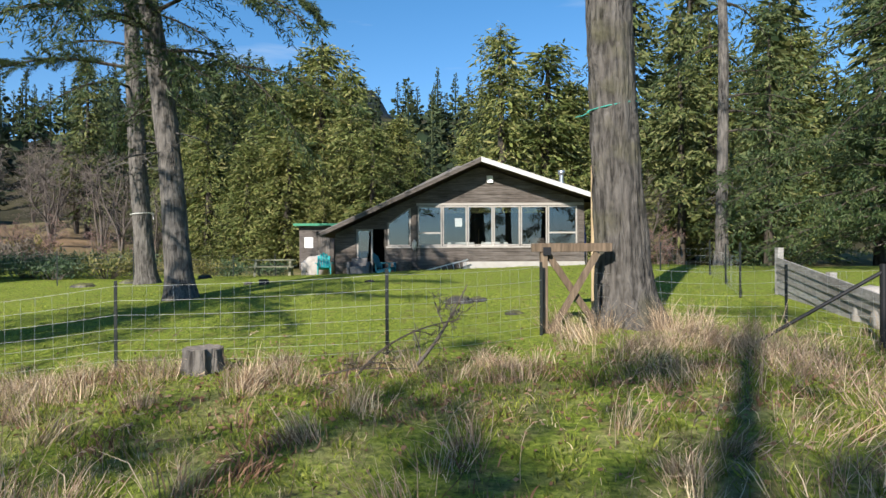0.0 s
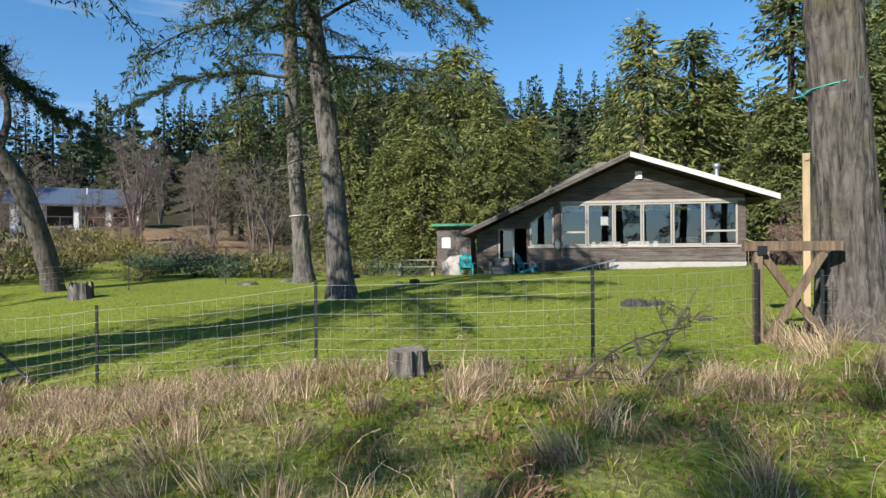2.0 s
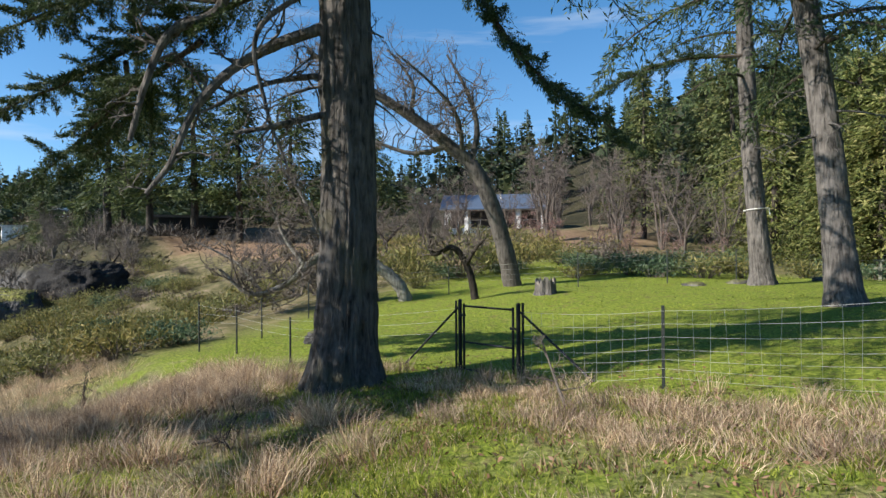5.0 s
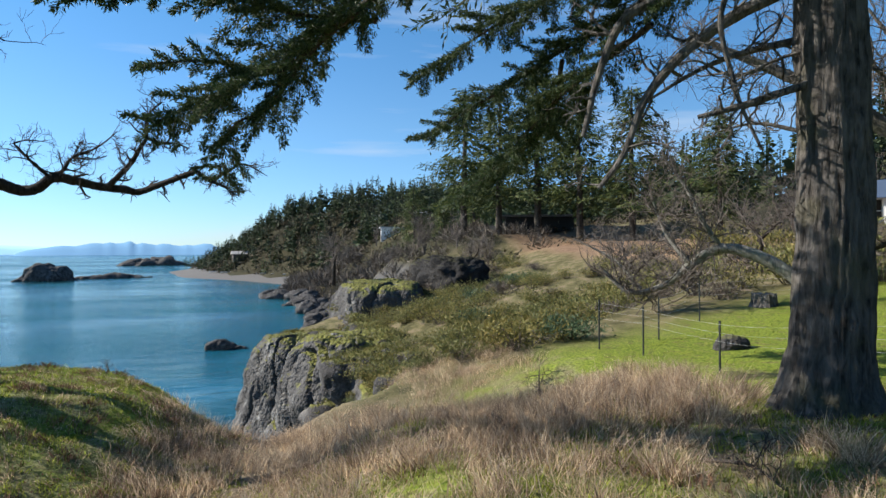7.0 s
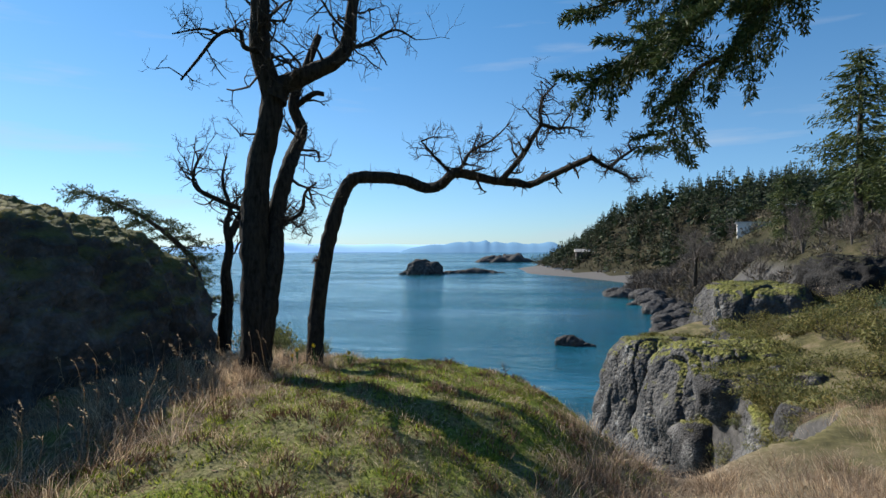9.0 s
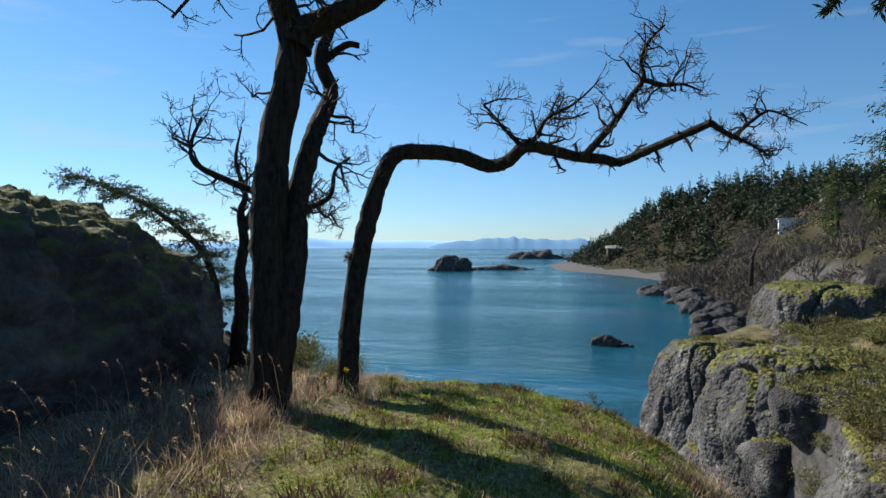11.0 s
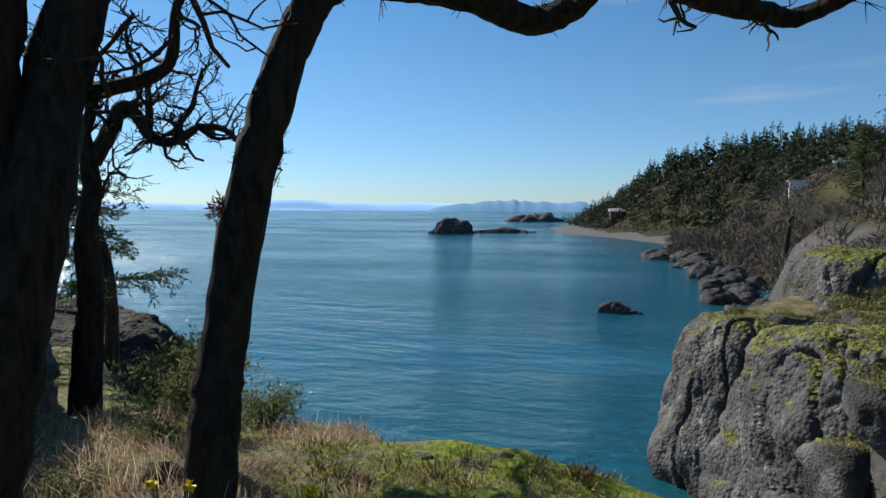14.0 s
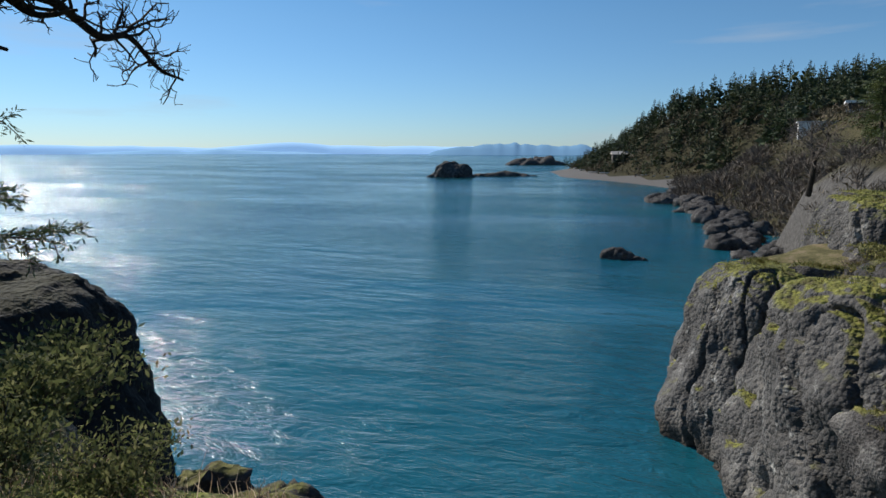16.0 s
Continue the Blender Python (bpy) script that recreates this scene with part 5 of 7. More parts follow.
def bare_meshes(rng, h, spread, material, n=260, thick=0.12):
    """A leafless tree: crooked stems that fork outwards into a rounded haze of fine twigs."""
    tr, ends = Geo(), []
    for k in range(4):
        az = 2 * np.pi * (k + rng.uniform(0.1, 0.9)) / 4
        out = spread * rng.uniform(0.25, 0.6)
        e = np.array([np.cos(az) * out, np.sin(az) * out, h * rng.uniform(0.62, 0.9)])
        p = spline([(0, 0, -0.3), e * [0.25, 0.25, 0.35] + rng.normal(size=3) * 0.12, e * 0.65 + rng.normal(size=3) * 0.22, e], 9)
        tr.tube(p, np.linspace(thick, 0.02, 9), 5)
        for q in np.repeat(p[2:], 2, 0):
            w = unit(np.array([np.cos(az), np.sin(az), 0]) * 0.5 + rng.normal(size=3) * 0.8 + np.array([0, 0, 0.55]))
            ln = rng.uniform(0.5, 1.1) * h * 0.2
            m = q + w * ln * 0.5 + rng.normal(size=3) * 0.05 * ln
            e2 = q + w * ln + np.array([0, 0, 0.12 * ln]) + rng.normal(size=3) * 0.12 * ln
            tr.tube([q, m, e2], [thick * 0.3, thick * 0.2, 0.008], 3)
            for _ in range(3):
                v = unit(w + rng.normal(size=3) * 0.8 + np.array([0, 0, 0.2]))
                b = q + (e2 - q) * rng.uniform(0.35, 1.0)
                c = b + v * ln * rng.uniform(0.3, 0.7)
                tr.tube([b, c], [thick * 0.12, 0.006], 3)
                ends += [b + (c - b) * f for f in (0.4, 0.7, 1.0)]
    ends = np.array(ends)
    tw = np.repeat(ends, max(3, n * 6 // len(ends) + 1), 0)
    way = (tw - np.array([0, 0, h * 0.45])) * 0.25 + rng.normal(size=tw.shape) * 0.8 + np.array([0, 0, 0.3])
    cr = Geo().leaves(tw + rng.normal(size=tw.shape) * 0.02 * h, way, rng.uniform(0.35, 1.0, len(tw)) * h * 0.085, 0.02, rng)
    return tr.mesh("trunk", MAT_TWIG, True), cr.mesh("crown", material)


rng = np.random.default_rng(4)
CEDARS = [conifer_meshes(rng, 15, 3.2, 0.03, 190, 16, 0.32, MAT_CEDAR, 0.42, ratio=0.24, taper=0.52, inner=700) for _ in range(4)]
PINES = [conifer_meshes(rng, 19, 4.4, 0.20, 130, 17, 0.50, MAT_PINE, 0.12, ratio=0.22, inner=260) for _ in range(2)]
FIRS = [conifer_meshes(rng, 20, 3.9, 0.12, 150, 13, 0.46, MAT_CONIFER, 0.22, ratio=0.28) for _ in range(3)]
MAT_BARE = leafy("fine grey twigs", (0.065, 0.052, 0.046), (0.145, 0.118, 0.104), (0.22, 0.185, 0.155), 0.05, 0.9)
MAT_BARE_RED = leafy("reddish twigs", (0.12, 0.065, 0.055), (0.25, 0.145, 0.125), (0.30, 0.2, 0.17), 0.05, 0.9)
BARE = [bare_meshes(rng, 7.0, 2.6, MAT_BARE, 230) for _ in range(2)]
BARE_RED = [bare_meshes(rng, 3.0, 1.8, MAT_BARE_RED, 200, 0.04) for _ in range(2)]
CED_LABEL, FIR_LABEL, BARE_LABEL = "yellow-green cedar tree with drooping sprays", "dark green fir tree at the wood's edge", "leafless grey tree with a haze of twigs"
WOOD = "wood behind the cabin"
for k, (x, y, s) in enumerate([(-12.0, 44, 1.0), (-9.3, 46, 1.12), (-6.4, 44, 1.08), (-3.6, 46, 0.9), (2.2, 52, 0.75), (4.6, 45, 1.18), (7.6, 46, 1.3),
                               (10.3, 47, 1.1), (-16.8, 44, 0.8), (-10.6, 41.5, 0.72), (-7.9, 41.2, 0.62), (-13.4, 41.5, 0.65), (-4.8, 41.8, 0.66), (-1.8, 43.5, 0.6), (1.2, 44.5, 0.55),
                               (12.6, 43, 0.8), (18.5, 42, 1.15), (24, 43, 1.3), (-19.5, 46, 0.7)]):
    stand(CEDARS[k % 4], "cedar_tree", CED_LABEL, x, y, s * (0.9 + 0.1 * math.sin(k * 1.7)), 47.0 * k, WOOD, 1.45 + 0.25 * math.sin(k * 2.3))
for k, (x, y, s) in enumerate([(14, 45, 1.1), (19, 47, 1.2), (26, 47, 1.2), (-21.5, 50, 0.85), (-25.5, 55, 0.8), (-29, 50, 0.75), (-19, 56, 0.8), (22, 29, 0.95), (28, 31, 1.0), (33, 36, 1.2), (14.6, 38, 0.8), (18, 34, 0.75), (28.5, 40, 1.2),
                               (-88, 30, 1.1), (-83, 34, 1.2), (-77, 37, 1.05), (-95, 27, 1.2), (-122.7, 25.7, 0.8), (-117, 36, 0.8), (-132, 34, 0.85),  (-71, 41, 1.0), (-62, 46, 0.8)]):
    stand(FIRS[k % 3] if x > -60 else PINES[k % 2], "fir_tree", FIR_LABEL, x, y, s, 61.0 * k, WOOD if x > -60 else "firs beyond the heath", 1.2 if x > -60 else 1.5)
for k, (x, y, s) in enumerate([(-22, 42, 1.0), (-25, 45, 1.1), (-18, 38.5, 0.8), (-28, 44, 0.9), (-31, 52, 1.2), (0.5, 41.5, 0.85), (12.4, 37.5, 0.8), (-58, 62, 1.2), (-64, 58, 1.1), (-44, 66, 1.1), (-70, 62, 1.2),
                               (-52, 71, 1.3), (-41, 46, 0.7), (-46, 40, 0.6), (-40, 37, 0.6), (-51, 35, 0.65), (-36, 33, 0.55), (-70, 22, 0.6), (-76, 18, 0.55), (-82, 22, 0.7), (-92, 20, 0.8), (-103, 22, 0.9), (-116, 26, 0.9), (-80, 15, 0.5), (-68, 17, 0.5),
                               (-130, 30, 1.0), (-145, 34, 1.0), (-34, 43, 1.2), (-38, 49, 1.3), (-30, 47, 1.1), (-43, 54, 1.3), (-35, 55, 1.2), (-48, 47, 1.1), (-232, 36, 1.2), (-175, 32, 1.0), (-160, 30, 1.0),  (-100, 17, 0.8), (-122, 19, 0.8)]):
    stand(BARE[k % 2], "bare_tree", BARE_LABEL, x, y, s, 77.0 * k, "leafless trees")
for k, (x, y, s) in enumerate([(-22.5, 35, 0.9), (-25, 36, 0.8), (-20, 36, 0.8), (-27.5, 34, 0.9), (8.8, 33, 0.9), (10.2, 34, 1.0), (9.4, 31, 0.8), (11.4, 32, 0.9), (-33, 40, 0.8), (-38, 44, 0.8), (-43, 50, 0.7), (-30, 38, 0.7), (-17.5, 35.5, 0.7)]):
    stand(BARE_RED[k % 2], "bare_shrub", "leafless reddish-brown thicket shrub", x, y, s, 53.0 * k, "reddish thicket")

# far woods: too many to count
def woods(name, label, spots, n_leaf, rng, wide=0.21):
    """Pointed firs: whorls of drooping boughs that shorten towards a thin top."""
    g = Geo()
    base, way, size = [], [], []
    for x, y, h in spots:
        z0 = float(height(x, y)) - 0.5
        g.tube([(x, y, z0), (x, y, z0 + h * 0.5), (x, y, z0 + h * 0.96)], [0.022 * h, 0.014 * h, 0.004 * h], 4)
        u = (np.arange(n_leaf) + rng.random(n_leaf)) / n_leaf
        u = u ** 0.85
        gap = 1 + 0.35 * np.sin(u * rng.uniform(25, 45) + rng.uniform(0, 6))
        reach = h * wide * rng.uniform(0.8, 1.25) * ((1 - u) ** 0.8 * np.clip(u / 0.16, 0.45, 1) * gap * rng.uniform(0.45, 1.1, n_leaf) + 0.025)
        a = rng.uniform(0, 2 * np.pi, n_leaf)
        start = rng.uniform(0.1, 0.5, n_leaf)
        base.append(np.stack([x + reach * start * np.cos(a), y + reach * start * np.sin(a), z0 + h * (0.06 + 0.93 * u)], 1))
        way.append(np.stack([np.cos(a), np.sin(a), rng.normal(-0.15, 0.35, n_leaf) + 0.9 * u**4], 1))
        size.append(np.maximum(reach * (1.05 - start), 0.035 * h))
    s = np.concatenate(size)
    g.leaves(np.concatenate(base), np.concatenate(way), s, s * rng.uniform(0.4, 0.75, len(s)), rng)
    return tagged(new(name, g.mesh(name, MAT_WOODS)), label, "woods", kind="stuff")


rng = np.random.default_rng(8)
spots = []
while len(spots) < 1050:
    x, y = rng.uniform(-600, -140), rng.uniform(-100, 170)
    s = float(inland(x, y))
    low = 18 if x < -385 else 26 if x < -300 else 28 if x < -215 else 44
    if min(math.hypot(x + 254 - d, y - 58 + d * 0.27) for d in range(0, 40, 8)) < 16 or min(math.hypot(x + 244 - d, y - 45 + d * 0.22) for d in range(0, 40, 8)) < 14:
        continue
    if low < s < 135:
        spots.append((x, y, rng.uniform(8.5, 17.5) * (0.7 if s < low + 8 and x < -385 else 1)))
woods("far_woods", "dark fir woods on the hill above the bay", spots, 110, rng, 0.30)
spots = []
while len(spots) < 330:
    x, y = rng.uniform(-170, 110), rng.uniform(66, 190)
    if y < 84 and -95 < x < -38:
        continue
    spots.append((x, y, rng.uniform(13, 22)))
woods("hill_woods", "conifer woods climbing the hill behind", spots, 190, rng)

# ---- the great firs ----
rng = np.random.default_rng(12)
BOUGH = ("live", [(-12.0, 6.0, 8.4), (-11.2, 7.4, 8.0), (-11.33, 8.3, 7.3), (-10.71, 8.62, 6.08), (-9.99, 8.98, 5.07), (-9.27, 9.34, 4.45), (-8.74, 9.62, 3.9)], 0.06, 0.02)
N_DEAD = [BOUGH, ("dead", [(-12.0, 6.0, 5.9), (-12.7, 5.2, 5.5), (-13.1, 4.6, 5.0), (-13.4, 4.2, 4.4), (-13.5, 3.9, 3.6), (-13.7, 3.6, 3.1)], 0.10, 0.035),
          ("dead", [(-12.0, 6.0, 7.2), (-13.0, 4.8, 6.6), (-13.2, 4.5, 6.0), (-13.5, 3.9, 5.6), (-13.7, 3.6, 4.8), (-13.8, 3.4, 3.9)], 0.11, 0.04),
          ("dead", [(-12.2, 6.0, 5.1), (-13.0, 5.6, 5.1), (-13.4, 5.1, 4.9), (-13.8, 4.5, 4.5)], 0.06, 0.02),
          ("dead", [(-12.0, 5.8, 4.4), (-12.3, 4.9, 4.1), (-12.6, 4.5, 4.0)], 0.06, 0.03),
          ("dead", [(-12.0, 5.9, 6.6), (-12.4, 4.8, 5.6), (-12.35, 4.9, 4.4), (-12.1, 5.1, 3.5)], 0.05, 0.02),
          ("live", [(-12.0, 6.0, 7.0), (-13.5, 4.6, 6.1), (-15.5, 3.9, 5.8), (-17.0, 3.3, 5.4), (-18.2, 2.7, 5.1), (-19.5, 2.2, 4.8)], 0.08, 0.02),
          ("live", [(-13.5, 4.4, 5.6), (-15.5, 3.8, 4.9), (-16.5, 3.2, 4.0), (-17.0, 2.4, 3.2)], 0.05, 0.02),
          ("live", [(-12.0, 6.0, 8.6), (-12.2, 3.6, 7.6), (-13.3, 1.0, 6.2), (-14.0, -0.4, 5.2), (-14.3, -1.1, 4.7), (-14.4, -2.0, 4.8), (-14.4, -2.8, 4.7)], 0.09, 0.02),
          ("live", [(-14.0, -0.4, 5.2), (-14.3, -0.8, 4.8), (-14.4, -1.2, 4.2), (-14.4, -1.7, 3.9), (-14.6, -1.9, 3.2)], 0.04, 0.02),
          ("live", [(-14.2, 0.3, 5.5), (-14.2, -0.9, 5.5), (-13.9, -2.2, 5.6), (-13.4, -3.5, 5.2)], 0.04, 0.02),
          ("live", [(-13.6, 0.6, 6.0), (-14.9, -0.4, 5.7), (-15.3, -1.4, 5.0), (-15.2, -2.2, 4.3)], 0.04, 0.02),
          ("live", [(-14.1, -1.2, 4.7), (-14.0, -1.8, 4.3), (-14.2, -2.3, 4.1), (-14.4, -2.7, 3.9)], 0.03, 0.02),
          ("live", [(-13.2, 4.6, 6.2), (-14.6, 3.4, 6.4), (-16.2, 2.6, 6.2), (-17.4, 1.6, 5.6)], 0.05, 0.02),
          ("live", [(-15.5, 3.9, 5.6), (-17.0, 4.4, 5.0), (-18.4, 4.2, 4.3), (-19.2, 3.6, 3.7)], 0.05, 0.02),
          *[("wide", [(-12.0, 6.0, 7.6 + 0.35 * k), (-12.0 + 2.0 * math.cos(a), 6.0 + 2.0 * math.sin(a), 8.2 + 0.3 * k), (-12.0 + 4.5 * math.cos(a + 0.1), 6.0 + 4.5 * math.sin(a + 0.1), 7.8 + 0.3 * k), (-12.0 + 6.8 * math.cos(a + 0.15), 6.0 + 6.8 * math.sin(a + 0.15), 6.9 + 0.3 * k)], 0.08, 0.02) for k, a in enumerate((3.6, 4.2, 4.75, 5.3, 5.9, 4.45, 5.0, 6.3))],
          ("live", [(-12.0, 6.0, 9.4), (-12.6, 2.6, 8.0), (-13.4, -0.2, 6.6), (-13.8, -2.0, 5.8), (-13.7, -3.2, 5.5), (-13.0, -4.8, 5.5)], 0.08, 0.02)]
tall_fir("great fir with furrowed dark bark and dead lower limbs", -11.98, 6.02, 0.55, (0.0, 0.02), 21, 22, rng, MAT_FIR_BARK_MID, 8.0, 6.5, 0.20, 1, N_DEAD, 9, None, 0.12, "great firs", ratio=0.21, sides=96, ridge=0.10, plates=0.9)
tall_fir("thick fir trunk with a green cord tied round it", 2.91, 9.80, 0.46, (-0.035, 0.02), 22, 20, rng, MAT_FIR_BARK_MID, 8.5, 4.5, 0.2, 3, (), 3, None, 0.1, "great firs", flare=0.75, sides=96, ridge=0.085, plates=0.9)
tall_fir("tall slender fir with a bare lower trunk", -7.24, 17.16, 0.40, (-0.125, 0.02), 22, 34, rng, MAT_FIR_BARK, 5.6, 5.2, 0.2, 4,
         [("wide", [(-8.1, 17.2, 7.8), (-6.4, 17.0, 7.6), (-4.9, 16.8, 6.6), (-3.7, 16.6, 5.0)], 0.06, 0.02), ("wide", [(-8.2, 17.2, 8.8), (-6.4, 16.6, 9.2), (-4.6, 16.2, 8.8), (-3.2, 16.0, 7.9)], 0.06, 0.02), ("wide", [(-8.2, 17.2, 8.4), (-10.0, 16.0, 8.6), (-11.6, 15.4, 8.0), (-12.6, 15.0, 7.0)], 0.06, 0.02), ("wide", [(-8.0, 17.2, 7.0), (-7.0, 16.2, 7.2), (-6.0, 15.4, 6.6)], 0.05, 0.02), ("live", [(-8.0, 17.2, 9.6), (-6.0, 16.4, 9.8), (-4.0, 16.0, 9.0), (-3.0, 15.8, 8.0)], 0.06, 0.02)], 8, None, 0.085, "great firs")
tall_fir("tall slender fir with pale furrowed bark", -10.8, 22.3, 0.38, (-0.055, 0.01), 24, 34, rng, MAT_FIR_BARK, 6.6, 5.8, 0.2, 4,
         [("live", [(-11.3, 22.2, 8.8), (-13.4, 21.4, 8.9), (-15.4, 20.6, 8.2), (-17.2, 20.0, 7.2)], 0.07, 0.02)], 8, None, 0.085, "great firs")
# firs behind the starting point, whose shade falls on the grass
for x, y, s in ((-8.3, -16.0, 0.42), (-3.5, -13.5, 0.45), (3.5, -14.5, 0.45), (7.5, -15.0, 0.42), (11.5, -14.0, 0.45), (16.0, -15.5, 0.42), (-12.5, -17.5, 0.42), (-15.5, -20.0, 0.42)):
    tall_fir("tall fir on the bluff above the path", x, y, s, (0.01, 0.01), 20, 18, rng, MAT_FIR_BARK_DARK, 9.0 if x < -11 else 5.0 if x < 5 else 1.5, 4.2, 0.38, 0, (), 2, None, 0.16, "firs on the bluff", 1.3, ratio=0.4)
# fir beside the plank fence, its boughs sweeping low
SWEEP = [("wide", [(15.9, 20.5, z), (13.8, 20.2 + 0.3 * k, z + 0.2), (11.6, 19.9 + 0.5 * k, z - 0.3), (9.6, 19.7 + 0.6 * k, z - 1.1)], 0.05, 0.02) for k, z in enumerate((3.0, 3.9, 4.8, 5.7))]
tall_fir("broad fir with boughs sweeping to the grass", 15.9, 20.5, 0.34, (0.01, 0.0), 14, 36, rng, MAT_FIR_BARK_DARK, 1.3, 6.5, 0.24, 3, SWEEP, 2, None, 0.11, "firs by the fence")
tall_fir("fir with a pale straight trunk by the fence", 10.8, 23.7, 0.26, (0.0, 0.0), 19, 18, rng, MAT_FIR_BARK, 4.6, 3.0, 0.24, 3, (), 5, None, 0.11, "firs by the fence")

# ---- oaks ----
rng = np.random.default_rng(21)


KNOT_TUFT = plain("rust-brown dead leaves", (0.20, 0.075, 0.03), 0.9, 0, 0.4, 20)


def oak(label, limbs_, material, twig_material=None, bristle=0):
    base = np.array(limbs_[0][0][0])
    t = thing("oak_tree", label, "tree", tuple(base), "bare oaks")
    tr, tw = Geo(), Geo()
    for k, (ctrl, r0, r1, twigs, tl, depth) in enumerate(limbs_):
        c = np.array(ctrl) - base
        if k == 0:
            c[0, 2] -= 0.25
        p = limb(tr, c, r0, r1, rng, twigs, tl, depth, 18 if r0 > 0.12 else 8, 7 * len(c) if r0 > 0.12 else None, tw, 0.15, 0.45 if k == 0 else 0.4 if r0 > 0.18 else 0.1)
        if bristle and k < 3:
            tufts(tw, p[len(p) // 5 :], r0 * 0.8, bristle, rng)
    part("trunk", tr, material, t, smooth=True)
    part("crown", tw, twig_material or MAT_TWIG_DARK, t)
    return t


oak("leafless oak with a forked dark trunk above the sea", [
    ([(-17.46, -8.69, -0.05), (-17.53, -8.72, 0.9), (-17.73, -8.88, 2.4), (-17.95, -8.93, 3.6), (-18.15, -8.75, 5.0), (-18.05, -8.95, 6.0), (-18.0, -8.95, 7.2), (-17.7, -9.3, 9.0)], 0.285, 0.16, 16, 1.3, 3),
    ([(-18.10, -8.65, 5.00), (-18.20, -8.55, 5.30), (-18.40, -8.10, 5.55), (-18.60, -7.60, 5.85), (-18.70, -7.40, 6.30), (-18.80, -7.29, 7.20), (-19.20, -6.80, 8.60)], 0.21, 0.09, 12, 1.2, 3),
    ([(-17.47, -8.66, 0.1), (-17.60, -8.56, 1.0), (-17.85, -8.55, 1.94), (-18.15, -8.69, 2.75), (-18.45, -8.63, 3.63), (-18.80, -8.66, 4.1), (-19.25, -8.72, 4.65), (-19.30, -8.95, 5.2), (-19.50, -8.90, 5.7), (-19.80, -8.60, 6.8)], 0.21, 0.08, 10, 1.0, 3),
    ([(-19.30, -8.93, 5.15), (-19.45, -8.55, 5.45), (-19.55, -8.35, 5.45)], 0.07, 0.05, 0, 0.3, 1),
    ([(-17.90, -8.85, 5.90), (-17.60, -9.00, 5.90), (-17.60, -9.10, 6.20), (-17.40, -9.40, 6.10), (-17.20, -9.70, 5.60), (-17.00, -9.90, 5.20)], 0.055, 0.02, 9, 0.7, 2),
    ([(-17.40, -9.40, 6.10), (-17.20, -9.60, 6.15), (-16.90, -10.00, 6.00)], 0.03, 0.012, 5, 0.5, 2),
    ([(-18.10, -9.00, 2.80), (-17.90, -9.60, 3.05), (-17.60, -10.00, 3.30), (-17.60, -10.10, 3.60), (-17.70, -10.00, 4.00)], 0.06, 0.02, 16, 0.75, 3),
    ([(-18.20, -8.90, 2.60), (-18.50, -8.70, 2.70), (-18.80, -8.50, 2.90), (-18.80, -8.40, 3.30), (-18.90, -8.20, 3.50)], 0.06, 0.02, 14, 0.6, 3),
    ([(-18.75, -7.40, 6.10), (-18.90, -7.10, 6.20), (-19.10, -6.60, 6.49), (-19.20, -6.20, 6.30)], 0.05, 0.015, 9, 0.8, 2),
], MAT_OAK_BARK)
oak("leafless oak bent over level, reaching out above the water", [
    ([(-18.58, -8.10, -0.1), (-18.74, -8.15, 0.45), (-18.88, -8.19, 0.9), (-19.10, -8.14, 1.9), (-19.31, -8.02, 2.75), (-19.50, -7.90, 3.32), (-19.66, -7.72, 3.64), (-19.95, -7.35, 3.70), (-20.30, -6.85, 3.66), (-20.55, -6.40, 3.50), (-20.50, -6.05, 3.56), (-20.40, -5.72, 3.78), (-20.70, -5.35, 3.74), (-21.05, -4.95, 3.66), (-21.35, -4.55, 3.64), (-21.50, -4.26, 3.60), (-21.25, -3.85, 3.72), (-20.95, -3.35, 3.88), (-20.6, -2.87, 4.03)], 0.172, 0.062, 14, 0.35, 1),
    ([(-21.10, -4.85, 3.66), (-21.10, -4.60, 3.92), (-21.0, -4.32, 4.22), (-20.6, -4.05, 4.52), (-20.3, -3.86, 4.72), (-20.42, -3.90, 5.0), (-20.35, -3.80, 5.28), (-20.4, -3.55, 5.55)], 0.072, 0.016, 16, 0.55, 2),
    ([(-20.6, -2.87, 4.03), (-20.7, -2.62, 3.86), (-20.85, -2.30, 3.72), (-20.97, -1.99, 3.53)], 0.055, 0.014, 8, 0.4, 2),
    ([(-20.3, -3.86, 4.70), (-20.4, -3.55, 4.62), (-20.5, -3.3, 4.64), (-20.59, -3.01, 4.54)], 0.045, 0.012, 12, 0.5, 2),
    ([(-20.8, -2.5, 3.84), (-21.1, -2.3, 4.05), (-21.5, -2.0, 4.30), (-21.74, -1.79, 4.37), (-21.7, -1.3, 4.1)], 0.042, 0.01, 16, 0.5, 2),
    ([(-20.35, -5.80, 3.80), (-20.2, -6.05, 4.06), (-20.15, -6.2, 4.25), (-20.05, -6.35, 4.44)], 0.042, 0.012, 10, 0.5, 2),
    ([(-20.05, -6.35, 4.44), (-20.1, -6.1, 4.52), (-20.1, -5.8, 4.50)], 0.02, 0.008, 6, 0.35, 2),
    ([(-20.42, -5.65, 3.80), (-20.40, -5.5, 4.0), (-20.47, -5.37, 4.24), (-20.5, -5.0, 4.42), (-20.55, -4.75, 4.62), (-20.58, -4.51, 4.87)], 0.045, 0.01, 18, 0.5, 2),
    ([(-20.47, -5.37, 4.24), (-20.5, -5.0, 4.22), (-20.5, -4.7, 4.30)], 0.025, 0.01, 8, 0.4, 2),
], MAT_OAK_BARK, None, 60)
